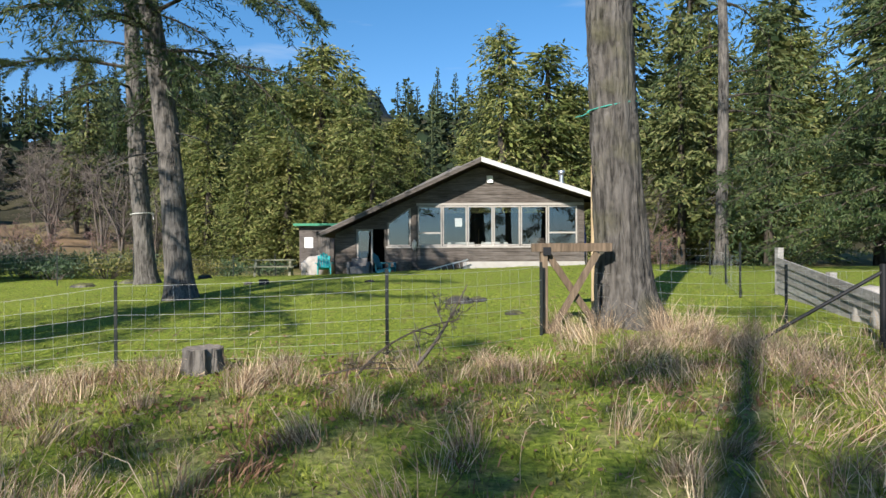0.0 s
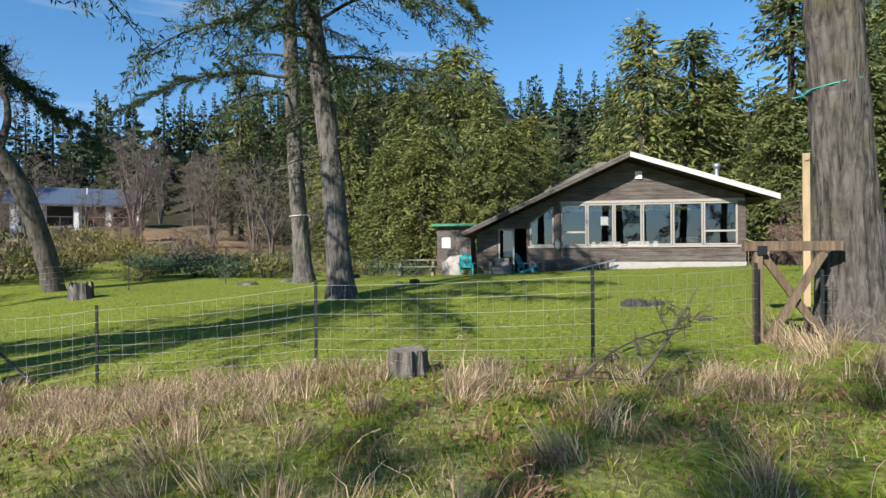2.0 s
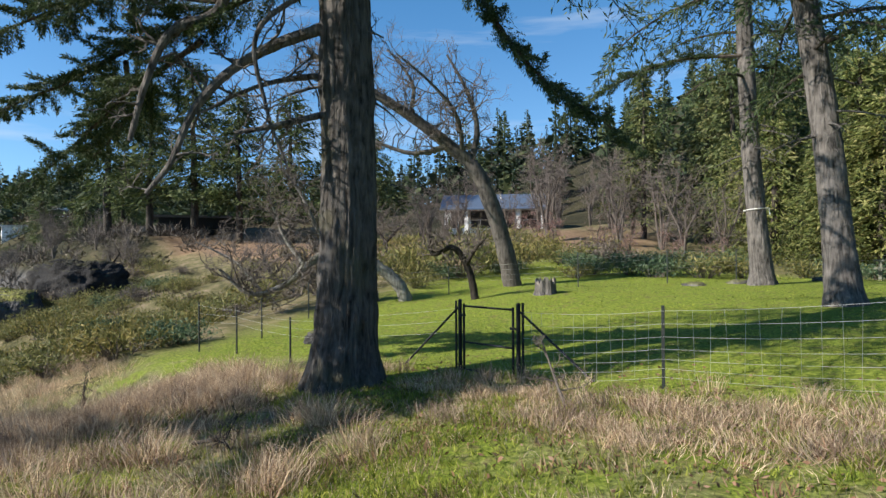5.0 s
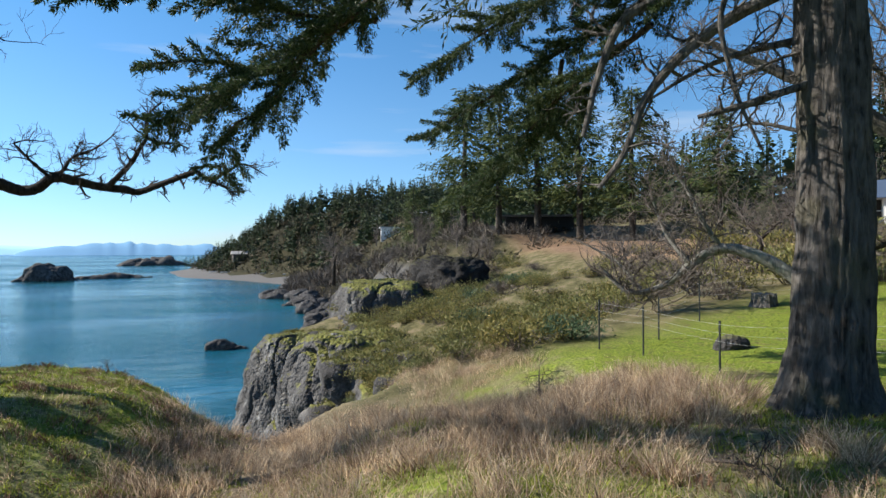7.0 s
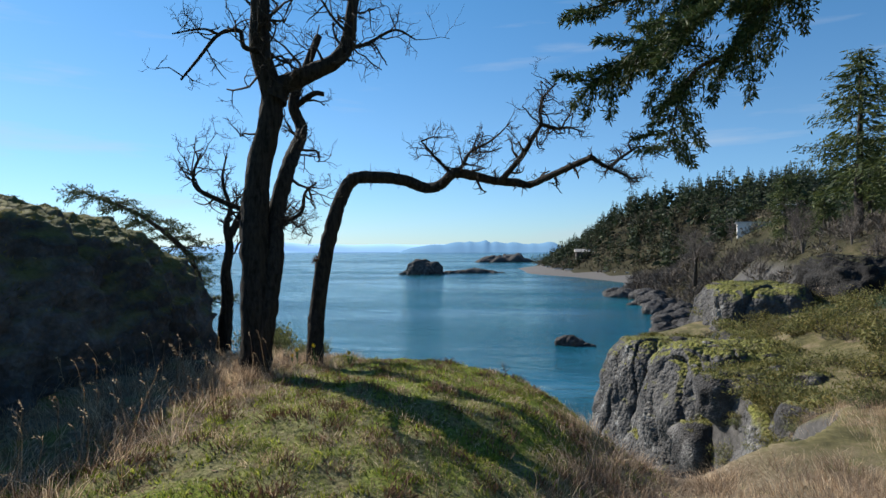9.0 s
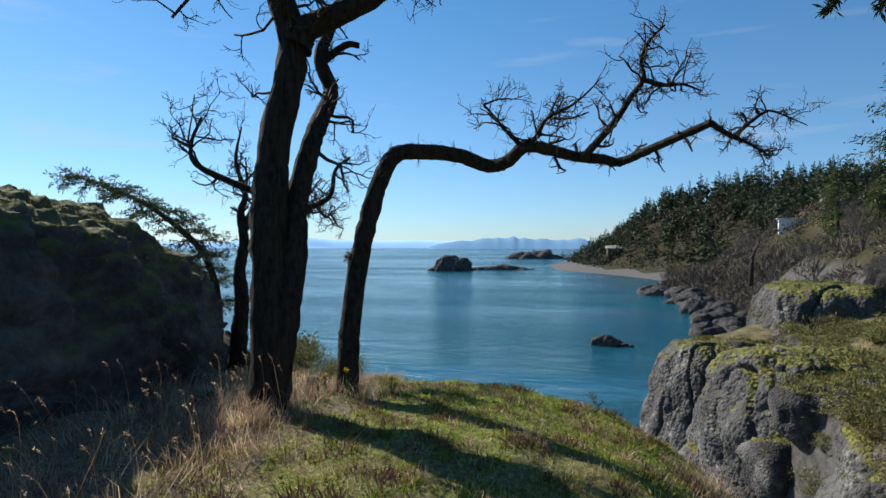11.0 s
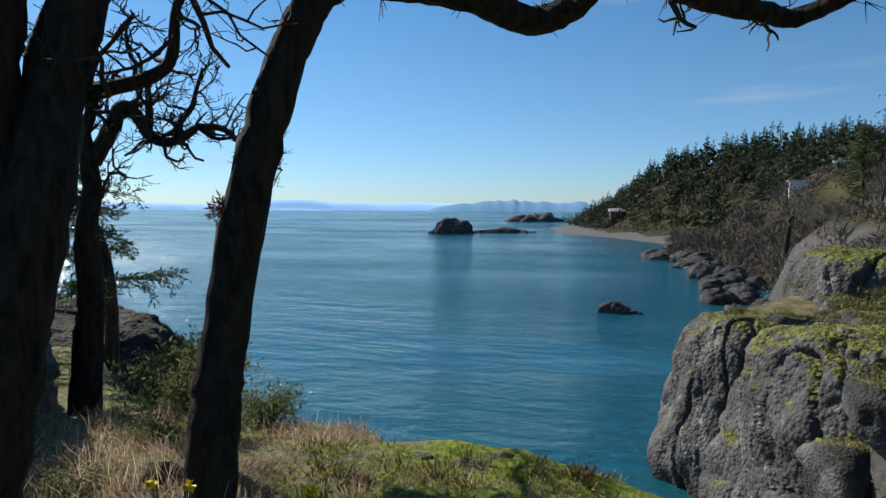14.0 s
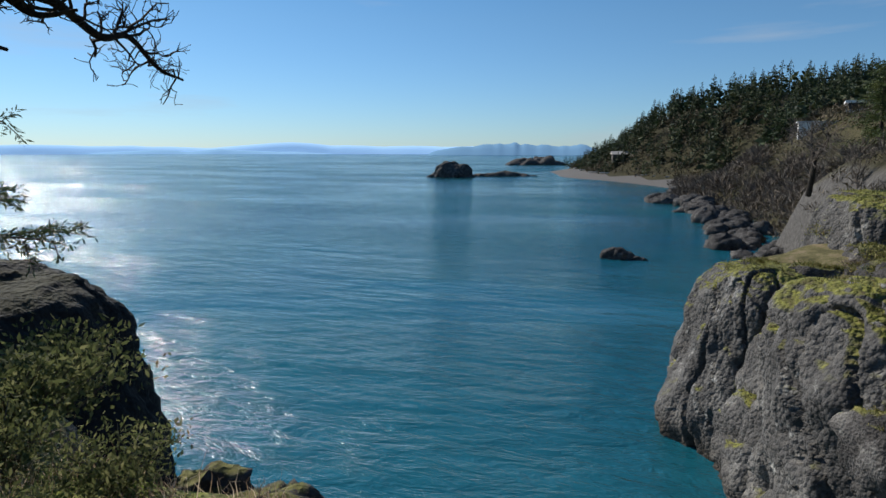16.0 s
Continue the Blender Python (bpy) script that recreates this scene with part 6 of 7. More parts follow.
oak("smaller leafless oak at the cliff edge", [
    ([(-21.02, -11.91, -0.6), (-21.10, -11.86, 0.3), (-21.14, -11.83, 0.98), (-21.10, -11.85, 1.6), (-21.17, -11.79, 2.2), (-21.12, -11.84, 2.8), (-21.19, -11.78, 3.21), (-21.05, -11.9, 3.9), (-21.1, -11.8, 4.6)], 0.19, 0.015, 10, 0.8, 3),
    ([(-21.17, -11.79, 2.5), (-21.33, -11.66, 2.87), (-21.44, -11.57, 3.18), (-21.56, -11.46, 3.08), (-21.65, -11.37, 2.87), (-21.79, -11.24, 2.78), (-21.94, -11.08, 2.87), (-22.05, -10.96, 3.0)], 0.105, 0.05, 12, 0.6, 2),
    ([(-21.64, -11.38, 2.9), (-21.66, -11.37, 3.15), (-21.65, -11.38, 3.49), (-21.60, -11.42, 3.6)], 0.06, 0.02, 7, 0.5, 2),
    ([(-21.88, -11.14, 2.82), (-21.91, -11.11, 3.05), (-22.00, -11.0, 3.25), (-22.04, -10.97, 3.45), (-22.1, -10.9, 3.75)], 0.055, 0.02, 9, 0.5, 2),
    ([(-22.05, -10.96, 3.0), (-22.15, -10.75, 2.85), (-22.3, -10.5, 2.9)], 0.04, 0.012, 7, 0.45, 2),
    ([(-22.05, -10.96, 3.0), (-22.25, -10.72, 2.98), (-22.7, -10.72, 2.78), (-23.1, -10.8, 2.85), (-23.5, -10.85, 2.62), (-23.9, -10.9, 2.55)], 0.05, 0.012, 18, 0.55, 2),
], MAT_OAK_BARK, None, 12)
oak("leaning leafless oak with a lichened trunk by the lawn", [
    ([(-19.1, 19.6, 0.5), (-19.5, 19.2, 2.8), (-20.2, 18.6, 5.3), (-21.06, 17.7, 6.5), (-22.0, 16.6, 7.6), (-22.9, 15.4, 8.5), (-23.6, 14.4, 9.2), (-24.3, 13.3, 10.0)], 0.38, 0.08, 44, 1.9, 3),
    ([(-20.4, 18.4, 5.6), (-20.4, 18.8, 7.2), (-20.8, 18.6, 8.8), (-21.3, 18.0, 10.2)], 0.15, 0.04, 26, 1.7, 3),
    ([(-21.0, 17.8, 6.4), (-22.4, 17.0, 6.2), (-24.0, 16.0, 6.8), (-25.2, 15.0, 6.6)], 0.12, 0.03, 18, 1.4, 3),
    ([(-22.0, 16.6, 7.6), (-22.2, 16.9, 9.0), (-22.9, 16.2, 10.4)], 0.10, 0.03, 14, 1.5, 3),
    ([(-20.6, 18.2, 6.0), (-20.2, 17.4, 7.4), (-20.6, 16.4, 8.6), (-21.2, 15.2, 9.6)], 0.11, 0.03, 26, 1.6, 3),
    ([(-22.9, 15.4, 8.5), (-23.2, 14.2, 8.2), (-23.2, 12.8, 8.6), (-22.8, 11.6, 8.2)], 0.08, 0.02, 16, 1.5, 3),
], MAT_OAK_PALE, MAT_TWIG)
oak("low oak sprawling along the ground, pale with lichen", [
    ([(-20.85, 15.4, 0.3), (-21.1, 15.1, 1.0), (-21.9, 14.2, 1.9), (-22.7, 13.3, 2.2), (-23.3, 12.5, 1.6), (-23.8, 11.9, 0.95), (-24.4, 10.9, 0.7), (-24.9, 10.0, 1.6)], 0.26, 0.05, 40, 1.7, 3),
    ([(-23.3, 12.5, 1.7), (-23.9, 12.0, 2.8), (-24.2, 11.6, 4.2)], 0.10, 0.03, 26, 1.6, 3),
    ([(-22.7, 13.3, 2.2), (-22.9, 12.7, 3.2), (-23.2, 12.3, 4.3), (-23.6, 11.8, 5.2)], 0.10, 0.03, 26, 1.6, 3),
    ([(-24.2, 11.2, 0.8), (-25.2, 10.8, 1.8), (-26.4, 9.8, 2.6)], 0.08, 0.02, 14, 1.2, 3),
], MAT_OAK_LICHEN, MAT_TWIG)
oak("stunted crooked oak beside the fence", [
    ([(-17.88, 15.9, 0.45), (-18.05, 15.7, 1.5), (-18.4, 15.3, 2.3), (-18.9, 14.8, 2.1), (-19.0, 14.7, 2.9)], 0.15, 0.05, 16, 0.9, 3),
    ([(-18.1, 15.6, 1.7), (-17.6, 15.6, 2.3), (-17.1, 15.5, 2.6)], 0.08, 0.03, 10, 0.8, 2),
], MAT_OAK_BARK, MAT_TWIG)
# bare oaks out on the heath slope
for x, y, z, s in ((-66.5, 4.6, -0.9, 1.5), (-67, 19, z_ground(-67, 19), 1.0), (-34, 17, z_ground(-34, 17), 0.9), (-33, 24, z_ground(-33, 24), 1.1)):
    oak("gnarled leafless oak on the heath slope", [
        ([(x, y, z), (x + 0.5 * s, y, z + 1.2 * s), (x - 0.3 * s, y, z + 2.2 * s), (x - 1.6 * s, y + 0.4, z + 3.2 * s)], 0.13 * s, 0.04, 26, 1.5 * s, 2),
        ([(x + 0.3 * s, y, z + 1.3 * s), (x + 1.5 * s, y + 0.3, z + 2.3 * s), (x + 2.4 * s, y, z + 2.6 * s)], 0.09 * s, 0.03, 22, 1.3 * s, 2)], MAT_OAK_BARK, MAT_TWIG)
# tuft of rusty leaves held on the bent oak's trunk
t = thing("leaf_tuft", "tuft of rusty dead leaves caught on the oak trunk", "leaves", (-19.01, -8.26, 1.94))
n = 130
part("leaf", Geo().leaves(rng.normal(size=(n, 3)) * 0.035, rng.normal(size=(n, 3)) + [0.3, -0.5, 0.2], rng.uniform(0.04, 0.11, n), 0.014, rng), KNOT_TUFT, t)
# wind-bent pine behind the boulder
t = thing("pine_tree", "small wind-bent pine behind the boulder", "tree", (-24.3, -14.9, 0.0))
wood, live = Geo(), Needles()
p = spline([(0, 0, -1.5), (0.0, 0.0, 0.6), (0.15, -0.35, 1.9), (0.7, -1.0, 2.8), (1.4, -1.6, 3.4), (2.3, -2.35, 3.85)], 16)
wood.tube(p, np.linspace(0.13, 0.03, 16), 8)
for k in range(40):
    q = p[3 + k % 13]
    live.branch(wood, arc(q, rng.uniform(0, 360), rng.uniform(0.5, 1.5) * (1.15 - 0.05 * (k % 13)), 0.15, 0.2, rng), rng, 0.6, 0.10, 0.06, 0.12, 6, 0.1, 0.02)
part("trunk", wood, MAT_FIR_BARK_DARK, t)
part("crown", live.geo(rng, 0.22), MAT_NEEDLE, t)

# ---- fences ----
def z_at(x, y):
    return float(height(x, y))


def wire(geo, a, b, r=0.0024, sag=0.0, n=5):
    t = np.linspace(0, 1, n)[:, None]
    p = np.array(a) * (1 - t) + np.array(b) * t
    p[:, 2] -= sag * 4 * t[:, 0] * (1 - t[:, 0])
    geo.tube(p, np.full(n, r), 3)


MAT_WIRE = plain("galvanised wire", (0.50, 0.50, 0.48), 0.5, 0.6, 0.2, 5)
MAT_POST = plain("dark green steel stake", (0.022, 0.026, 0.024), 0.55, 0.4, 0.3, 8)
rng = np.random.default_rng(33)


def wire_fence(label, posts, tall=1.15, strands=7):
    t = thing("wire_fence", label, "fence")
    for x, y, z0, z1 in posts:
        g = Geo()
        g.box(x - 0.022, y - 0.004, z0 - 0.25, x + 0.022, y + 0.004, z1).box(x - 0.004, y + 0.0042, z0 - 0.25, x + 0.004, y + 0.03, z1)
        zz = z0 + 0.15
        while zz < z1 - 0.05:
            g.box(x - 0.012, y - 0.011, zz, x + 0.012, y - 0.0042, zz + 0.02)
            zz += 0.11
        part("post", g, MAT_POST, t)
    for (x0, y0, a0, b0), (x1, y1, a1, b1) in zip(posts, posts[1:]):
        g = Geo()
        levels = (0.06, 0.18, 0.31, 0.45, 0.62, 0.80, 0.98)[7 - strands:]
        h0, h1 = min(b0 - a0 - 0.05, tall), min(b1 - a1 - 0.05, tall)
        sag = rng.uniform(0.01, 0.05)
        for f in levels:
            wire(g, (x0, y0 - 0.015, a0 + f * h0), (x1, y1 - 0.015, a1 + f * h1), 0.0021, sag, 7)
        m = int(math.hypot(x1 - x0, y1 - y0) / 0.19) if strands == 7 else 0
        for k in range(1, m):
            u = k / m
            x, y = x0 + (x1 - x0) * u, y0 + (y1 - y0) * u - 0.015
            lo, hi = a0 + (a1 - a0) * u + 0.06 * h0, a0 + (a1 - a0) * u + 0.98 * (h0 + (h1 - h0) * u)
            dz = sag * 4 * u * (1 - u)
            e = rng.normal(size=2) * 0.02
            wire(g, (x + e[0], y, lo - dz), (x + e[1], y, hi - dz), 0.0015, 0, 2)
        part("wire_mesh", g, MAT_WIRE, t, "pale square wire mesh")
    return t


wire_fence("wire mesh fence on dark steel stakes along the lawn", [(1.45, 9.1, 0.85, 2.0), (-0.71, 7.75, 0.85, 1.95), (-4.23, 7.93, 0.72, 1.81), (-7.38, 7.76, 0.48, 1.46), (-9.78, 7.93, 0.08, 1.35)])
wire_fence("slack wire fence on dark stakes by the bluff", [(-11.24, 7.92, 0.05, 1.31), (-13.3, 7.4, -0.1, 1.0), (-15.2, 7.0, -0.12, 0.82), (-18.0, 7.2, -0.1, 0.84), (-19.6, 6.96, -0.3, 0.89)], 1.15, 3)
wire_fence("wire mesh fence beside the great fir", [(2.3, 9.25, 0.85, 1.9), (3.39, 10.2, 0.85, 1.92), (5.07, 9.08, 0.88, 1.95), (5.3, 7.3, 0.88, 2.0)])
wire_fence("wire fence along the far side of the lawn", [(-19.7, 8.8, 0.0, 0.9), (-21.5, 11.5, 0.1, 1.2), (-20.5, 17.2, 0.5, 1.6), (-16.2, 19.6, 0.75, 2.1), (-14.2, 22.6, 1.0, 2.2), (-12.4, 24.6, 1.1, 2.2), (-9.4, 27.5, 1.0, 2.0), (-8.2, 30.0, 1.05, 2.0)], 1.15, 4)
wire_fence("row of dark stakes behind the plank fence", [(5.9, 12.2, 0.95, 2.3), (6.9, 15.0, 1.0, 2.3), (7.6, 17.5, 1.1, 2.4), (6.9, 19.5, 1.15, 2.4)], 1.1)

# pipe gate with two slanting stays
t = thing("metal_gate", "narrow black pipe gate in the wire fence", "gate", (-10.51, 7.93, 0.05))
g = Geo()
for s in (-1, 1):
    part("gate_post", Geo().tube([(s * 0.64, 0, -0.3), (s * 0.64, 0, 1.28), (s * 0.64, 0, 1.30)], [0.035, 0.035, 0.01], 10), MAT_BLACK, t)
    part("stile", Geo().tube([(s * 0.54, -0.01, 0.08), (s * 0.54, -0.01, 1.22)], [0.022, 0.022], 8), MAT_BLACK, t)
for z in (0.09, 0.56, 1.18):
    part("rail", Geo().tube([(-0.518, -0.01, z), (0.518, -0.01, z)], [0.018, 0.018], 8), MAT_BLACK, t)
part("stay", Geo().tube([(-0.68, 0.0, 1.15), (-1.95, -0.15, 0.0)], [0.02, 0.02], 8), MAT_BLACK, t)
part("stay", Geo().tube([(0.68, 0.0, 1.15), (2.25, -0.1, 0.12)], [0.02, 0.02], 8), MAT_BLACK, t)
part("latch", Geo().box(0.50, -0.05, 0.86, 0.62, -0.03, 0.90), MAT_BLACK, t)
part("hinge", Geo().box(-0.62, -0.04, 1.0, -0.52, 0.02, 1.04), MAT_BLACK, t)
part("threshold", Geo().box(-0.45, -0.22, -0.06, 0.45, -0.05, 0.03), MAT_TIMBER, t)

# slanting pipe stay at the fence corner
t = thing("fence_stay", "slanting black pipe bracing the fence corner", "stay", (5.25, 7.35, 0.9))
part("pipe", Geo().tube([(0.0, 0.0, 1.0), (-1.35, 0.85, -0.12)], [0.024, 0.024], 8), MAT_BLACK, t)
part("corner_post", Geo().tube([(0.02, 0, -0.3), (0.02, 0, 1.1)], [0.04, 0.04], 10), MAT_BLACK, t)

# H-brace of squared timber
MAT_FRESH = plank_mat("brown squared timber", (0.085, 0.062, 0.042), (0.24, 0.175, 0.12), 2)
t = thing("timber_brace", "brown timber fence brace with crossed struts", "fence", (1.52, 9.28, 0.82))
part("post", Geo().box(-0.055, -0.055, -0.3, 0.055, 0.055, 1.33), MAT_FRESH, t, bevel=0.006)
part("top_beam", Geo().box(-0.18, -0.075, 1.332, 1.02, 0.075, 1.46), MAT_FRESH, t, bevel=0.006)
part("strut", Geo().beam((0.06, 0.03, 1.30), (0.86, 0.03, 0.12), 0.05, 0.10), MAT_FRESH, t)
part("strut", Geo().beam((0.06, -0.03, 0.05), (0.80, -0.03, 1.31), 0.05, 0.10), MAT_FRESH, t)
part("bracket", Geo().box(-0.02, -0.082, 1.28, 0.1, -0.058, 1.40), MAT_BLACK, t)
# pale upright board beyond the trunk
MAT_PALE_BOARD = plank_mat("pale new board", (0.42, 0.31, 0.18), (0.62, 0.49, 0.31), 2)
t = thing("board", "pale upright board leaning by the great fir", "board", (2.64, 10.72, 0.9))
part("plank", Geo().box(-0.05, 0, -0.1, 0.05, 0.03, 2.75), MAT_PALE_BOARD, t)
part("crate", Geo().box(-0.75, 0.05, 1.25, -0.08, 0.45, 1.32), MAT_PALE_BOARD, t)

# plank fence by the corner
MAT_GREYPLANK = plank_mat("silver grey planks", (0.20, 0.19, 0.18), (0.46, 0.44, 0.41), 1)
t = thing("plank_fence", "weathered silver plank fence leaning by the wire", "fence")
for k in range(5):
    za, zb = 1.42 - 0.15 * k, 1.88 - 0.15 * k
    part("plank", Geo().beam((5.95 + 0.03 * k, 8.0, za), (6.85 + 0.01 * k, 12.6, zb + 0.05), 0.035, 0.145), MAT_GREYPLANK, t)
for x, y, z1 in ((6.86, 12.7, 2.2), (6.42, 10.3, 1.78), (6.06, 8.1, 1.52)):
    part("post", Geo().box(x + 0.03, y - 0.06, 0.5, x + 0.15, y + 0.06, z1), MAT_GREYPLANK, t)
for k, (x, y, s) in enumerate(((6.15, 8.6, 0.32), (6.35, 9.3, 0.4), (6.45, 8.9, 0.3), (6.6, 9.9, 0.35), (6.2, 8.2, 0.25))):
    rock("stone", "pale field stone heaped by the plank fence", x + 0.25, y, z_at(x, y) + s * 1.3, s, s * 0.8, s * 0.9, 120 + k, 35 * k, MAT_STONE, nu=24, nv=16)["group"] = "stone heap"


# ---- stumps, stones, fallen wood ----
def stump(label, x, y, r, h, jag, seed):
    rg = np.random.default_rng(seed)
    t = thing("tree_stump", label, "stump", (x, y, z_at(x, y)))
    n = 28
    ang = np.linspace(0, 2 * np.pi, n, endpoint=False)
    rad = r * (1 + 0.07 * rg.normal(size=n))
    rows = []
    for f, s in ((-0.15, 1.18), (0.0, 1.12), (0.25, 1.02), (0.6, 0.97), (0.97, 0.95)):
        rows.append(np.stack([rad * s * np.cos(ang), rad * s * np.sin(ang), np.full(n, f * h) + (jag * rg.random(n) if f > 0.9 else 0)], 1))
    rows.append(np.stack([rad * 0.86 * np.cos(ang), rad * 0.86 * np.sin(ang), np.full(n, h) + jag * 0.6 * rg.random(n)], 1))
    rows.append(np.stack([rad * 0.3 * np.cos(ang), rad * 0.3 * np.sin(ang), np.full(n, h * 0.98)], 1))
    i = np.arange(4 * n)
    q = np.stack([i, (i // n) * n + (i + 1) % n, (i // n) * n + (i + 1) % n + n, i + n], 1)
    part("bark", Geo().add(np.concatenate(rows[:5]), q), MAT_FIR_BARK, t)
    i = np.arange(2 * n)
    q = np.stack([i, (i // n) * n + (i + 1) % n, (i // n) * n + (i + 1) % n + n, i + n], 1)
    g = Geo().add(np.concatenate(rows[4:]), q)
    c = np.concatenate([rows[6], [[0, 0, h * 0.98]]])
    g.add(c, [(k, (k + 1) % n, n, n) for k in range(n)])
    part("cut_face", g, MAT_TIMBER, t, "grey weathered cut face")
    return t


stump("sawn grey fir stump in the dry grass", -2.78, 7.1, 0.225, 0.27, 0.03, 1)
stump("jagged broken stump at the edge of the lawn", -15.6, 16.7, 0.34, 0.28, 0.32, 2)
stump("low mossy stump near the sprawling oak", -22.2, 14.6, 0.4, 0.35, 0.1, 3)
MAT_LAWNSTONE = rock_mat("lichened lawn stone", 0.5, 0.5)
for k, (x, y, s, h) in enumerate([(0.35, 13.1, 0.42, 0.16), (0.75, 13.3, 0.3, 0.1), (1.3, 11.4, 0.35, 0.05), (-6.0, 20.5, 0.3, 0.2), (-6.6, 20.8, 0.22, 0.12), (-17.6, 9.3, 0.55, 0.35), (-11.8, 23.4, 0.8, 0.12), (-13.0, 22.2, 0.7, 0.1), (-2.2, 18.5, 0.25, 0.08), (-9.7, 25.0, 0.4, 0.2),
                                  (-19.2, -9.0, 0.25, 0.12), (-17.3, -9.6, 0.35, 0.25), (-20.6, -6.9, 0.3, 0.05), (-21.0, -6.7, 0.22, 0.03), (-20.7, -7.4, 0.18, 0.03)]):
    rock("stone", "low lichened stone half sunk in the grass", x, y, z_at(x, y) + h * 0.8, s * 0.75, s * 0.6, h + 0.2, 150 + k, 50 * k, MAT_LAWNSTONE, nu=28, nv=18)["group"] = "stones in the lawn"


def fallen(label, x, y, pts, r, seed, material=None, twigs=7, tl=0.32):
    rg = np.random.default_rng(seed)
    t = thing("fallen_branch", label, "branch", (x, y, z_at(x, y)), "fallen branches")
    g = Geo()
    limb(g, pts, r, 0.006, rg, twigs, tl, 2, 6)
    part("stem", g, material or MAT_TWIG_DARK, t)
    return t


fallen("dead grey branch standing in the grass by the fence", -0.35, 6.75, [(0, 0, 0), (0.25, 0.1, 0.3), (0.45, 0.15, 0.62), (0.62, 0.1, 0.95)], 0.024, 3, MAT_TWIG, 6, 0.45)
fallen("dead grey branch standing in the grass by the fence", -0.95, 6.6, [(0, 0, 0), (0.3, 0.0, 0.3), (0.7, 0.1, 0.5), (1.15, 0.2, 0.6)], 0.014, 4, None, 6, 0.4)
fallen("dead branch lying along the fence foot", -1.3, 6.5, [(0, 0, 0.05), (0.4, 0, 0.12), (0.9, 0.1, 0.1)], 0.012, 5, None, 4, 0.3)
fallen("dead grey branch propped against the stay", -7.9, 6.3, [(0, 0, 0), (-0.3, 0.2, 0.3), (-0.65, 0.4, 0.75)], 0.025, 6, MAT_TWIG)
fallen("twisted dead branch in the straw", -10.6, 3.0, [(0, 0, 0.05), (0.5, 0.1, 0.15), (1.0, 0.0, 0.12)], 0.025, 7)
fallen("dead stick in the straw on the bluff", -14.2, 2.9, [(0, 0, 0), (-0.15, 0, 0.35), (-0.25, 0.05, 0.6)], 0.02, 8)
fallen("dark twig at the rim of the mound", -19.9, -4.6, [(0, 0, 0.0), (0.2, 0.1, 0.1), (-0.35, -0.1, 0.22)], 0.018, 9, None, 4, 0.2)
fallen("pale dead branch on the mossy grass", -13.0, -2.2, [(0, 0, 0.03), (0.3, 0.2, 0.05), (0.8, 0.25, 0.04)], 0.014, 10, MAT_TWIG, 4, 0.2)

# cords on the trees
MAT_CORD = plain("green cord", (0.05, 0.30, 0.24), 0.7)
ang = np.linspace(0, 2 * np.pi, 30)
t = thing("cord", "green cord tied round the great fir", "cord", (2.85, 9.80, 0.85))
part("loop", Geo().tube(np.stack([-0.13 + 0.385 * np.cos(ang), 0.07 + 0.385 * np.sin(ang), 3.62 + 0.08 * np.cos(ang - 0.4)], 1), 0.012, 5), MAT_CORD, t)
part("tail", Geo().tube([(-0.5, -0.05, 3.54), (-0.62, -0.1, 3.45), (-0.75, -0.1, 3.42)], 0.008, 5), MAT_CORD, t)
t = thing("cord", "pale cord tied round a slender fir", "cord", (-10.8, 22.3, 1.1))
part("loop", Geo().tube(np.stack([-0.12 + 0.40 * np.cos(ang), 0.02 + 0.40 * np.sin(ang), 2.42 + 0.03 * np.cos(ang)], 1), 0.014, 5), MAT_WHITE, t)
part("tail", Geo().tube([(0.28, -0.02, 2.42), (0.32, -0.06, 2.2), (0.33, -0.06, 2.3)], 0.012, 5), MAT_WHITE, t)

# daffodils at the foot of the bent oak
MAT_STEM = plain("flower stem", (0.07, 0.16, 0.04), 0.6)
MAT_PETAL = plain("yellow petal", (0.80, 0.58, 0.02), 0.5)
for k, (x, y, h) in enumerate(((-18.32, -7.97, 0.42), (-18.5, -8.42, 0.30), (-18.1, -8.3, 0.24), (-18.9, -7.5, 0.28))):
    t = thing("daffodil", "yellow daffodil in flower at the oak's foot", "flower", (x, y, z_at(x, y)), "daffodils")
    part("stem", Geo().tube([(0, 0, -0.02), (0.01, 0, h * 0.6), (0.03, 0.01, h)], 0.005, 5), MAT_STEM, t)
    g = Geo()
    a = np.arange(6) * np.pi / 3
    way = np.stack([0.15 + 0 * a, np.cos(a), np.sin(a)], 1)
    g.leaves(np.tile([0.03, 0.01, h], (6, 1)), way, 0.05, 0.035, np.random.default_rng(k))
    part("petal", g, MAT_PETAL, t)
    part("trumpet", Geo().tube([(0.03, 0.01, h), (0.07, 0.01, h)], [0.012, 0.02], 8), MAT_PETAL, t)
    g = Geo().leaves(np.tile([0.0, 0, 0.0], (5, 1)), np.random.default_rng(k + 9).normal(size=(5, 3)) * 0.2 + [0, 0, 1], 0.3, 0.02, np.random.default_rng(k))
    part("leaf", g, MAT_STEM, t)

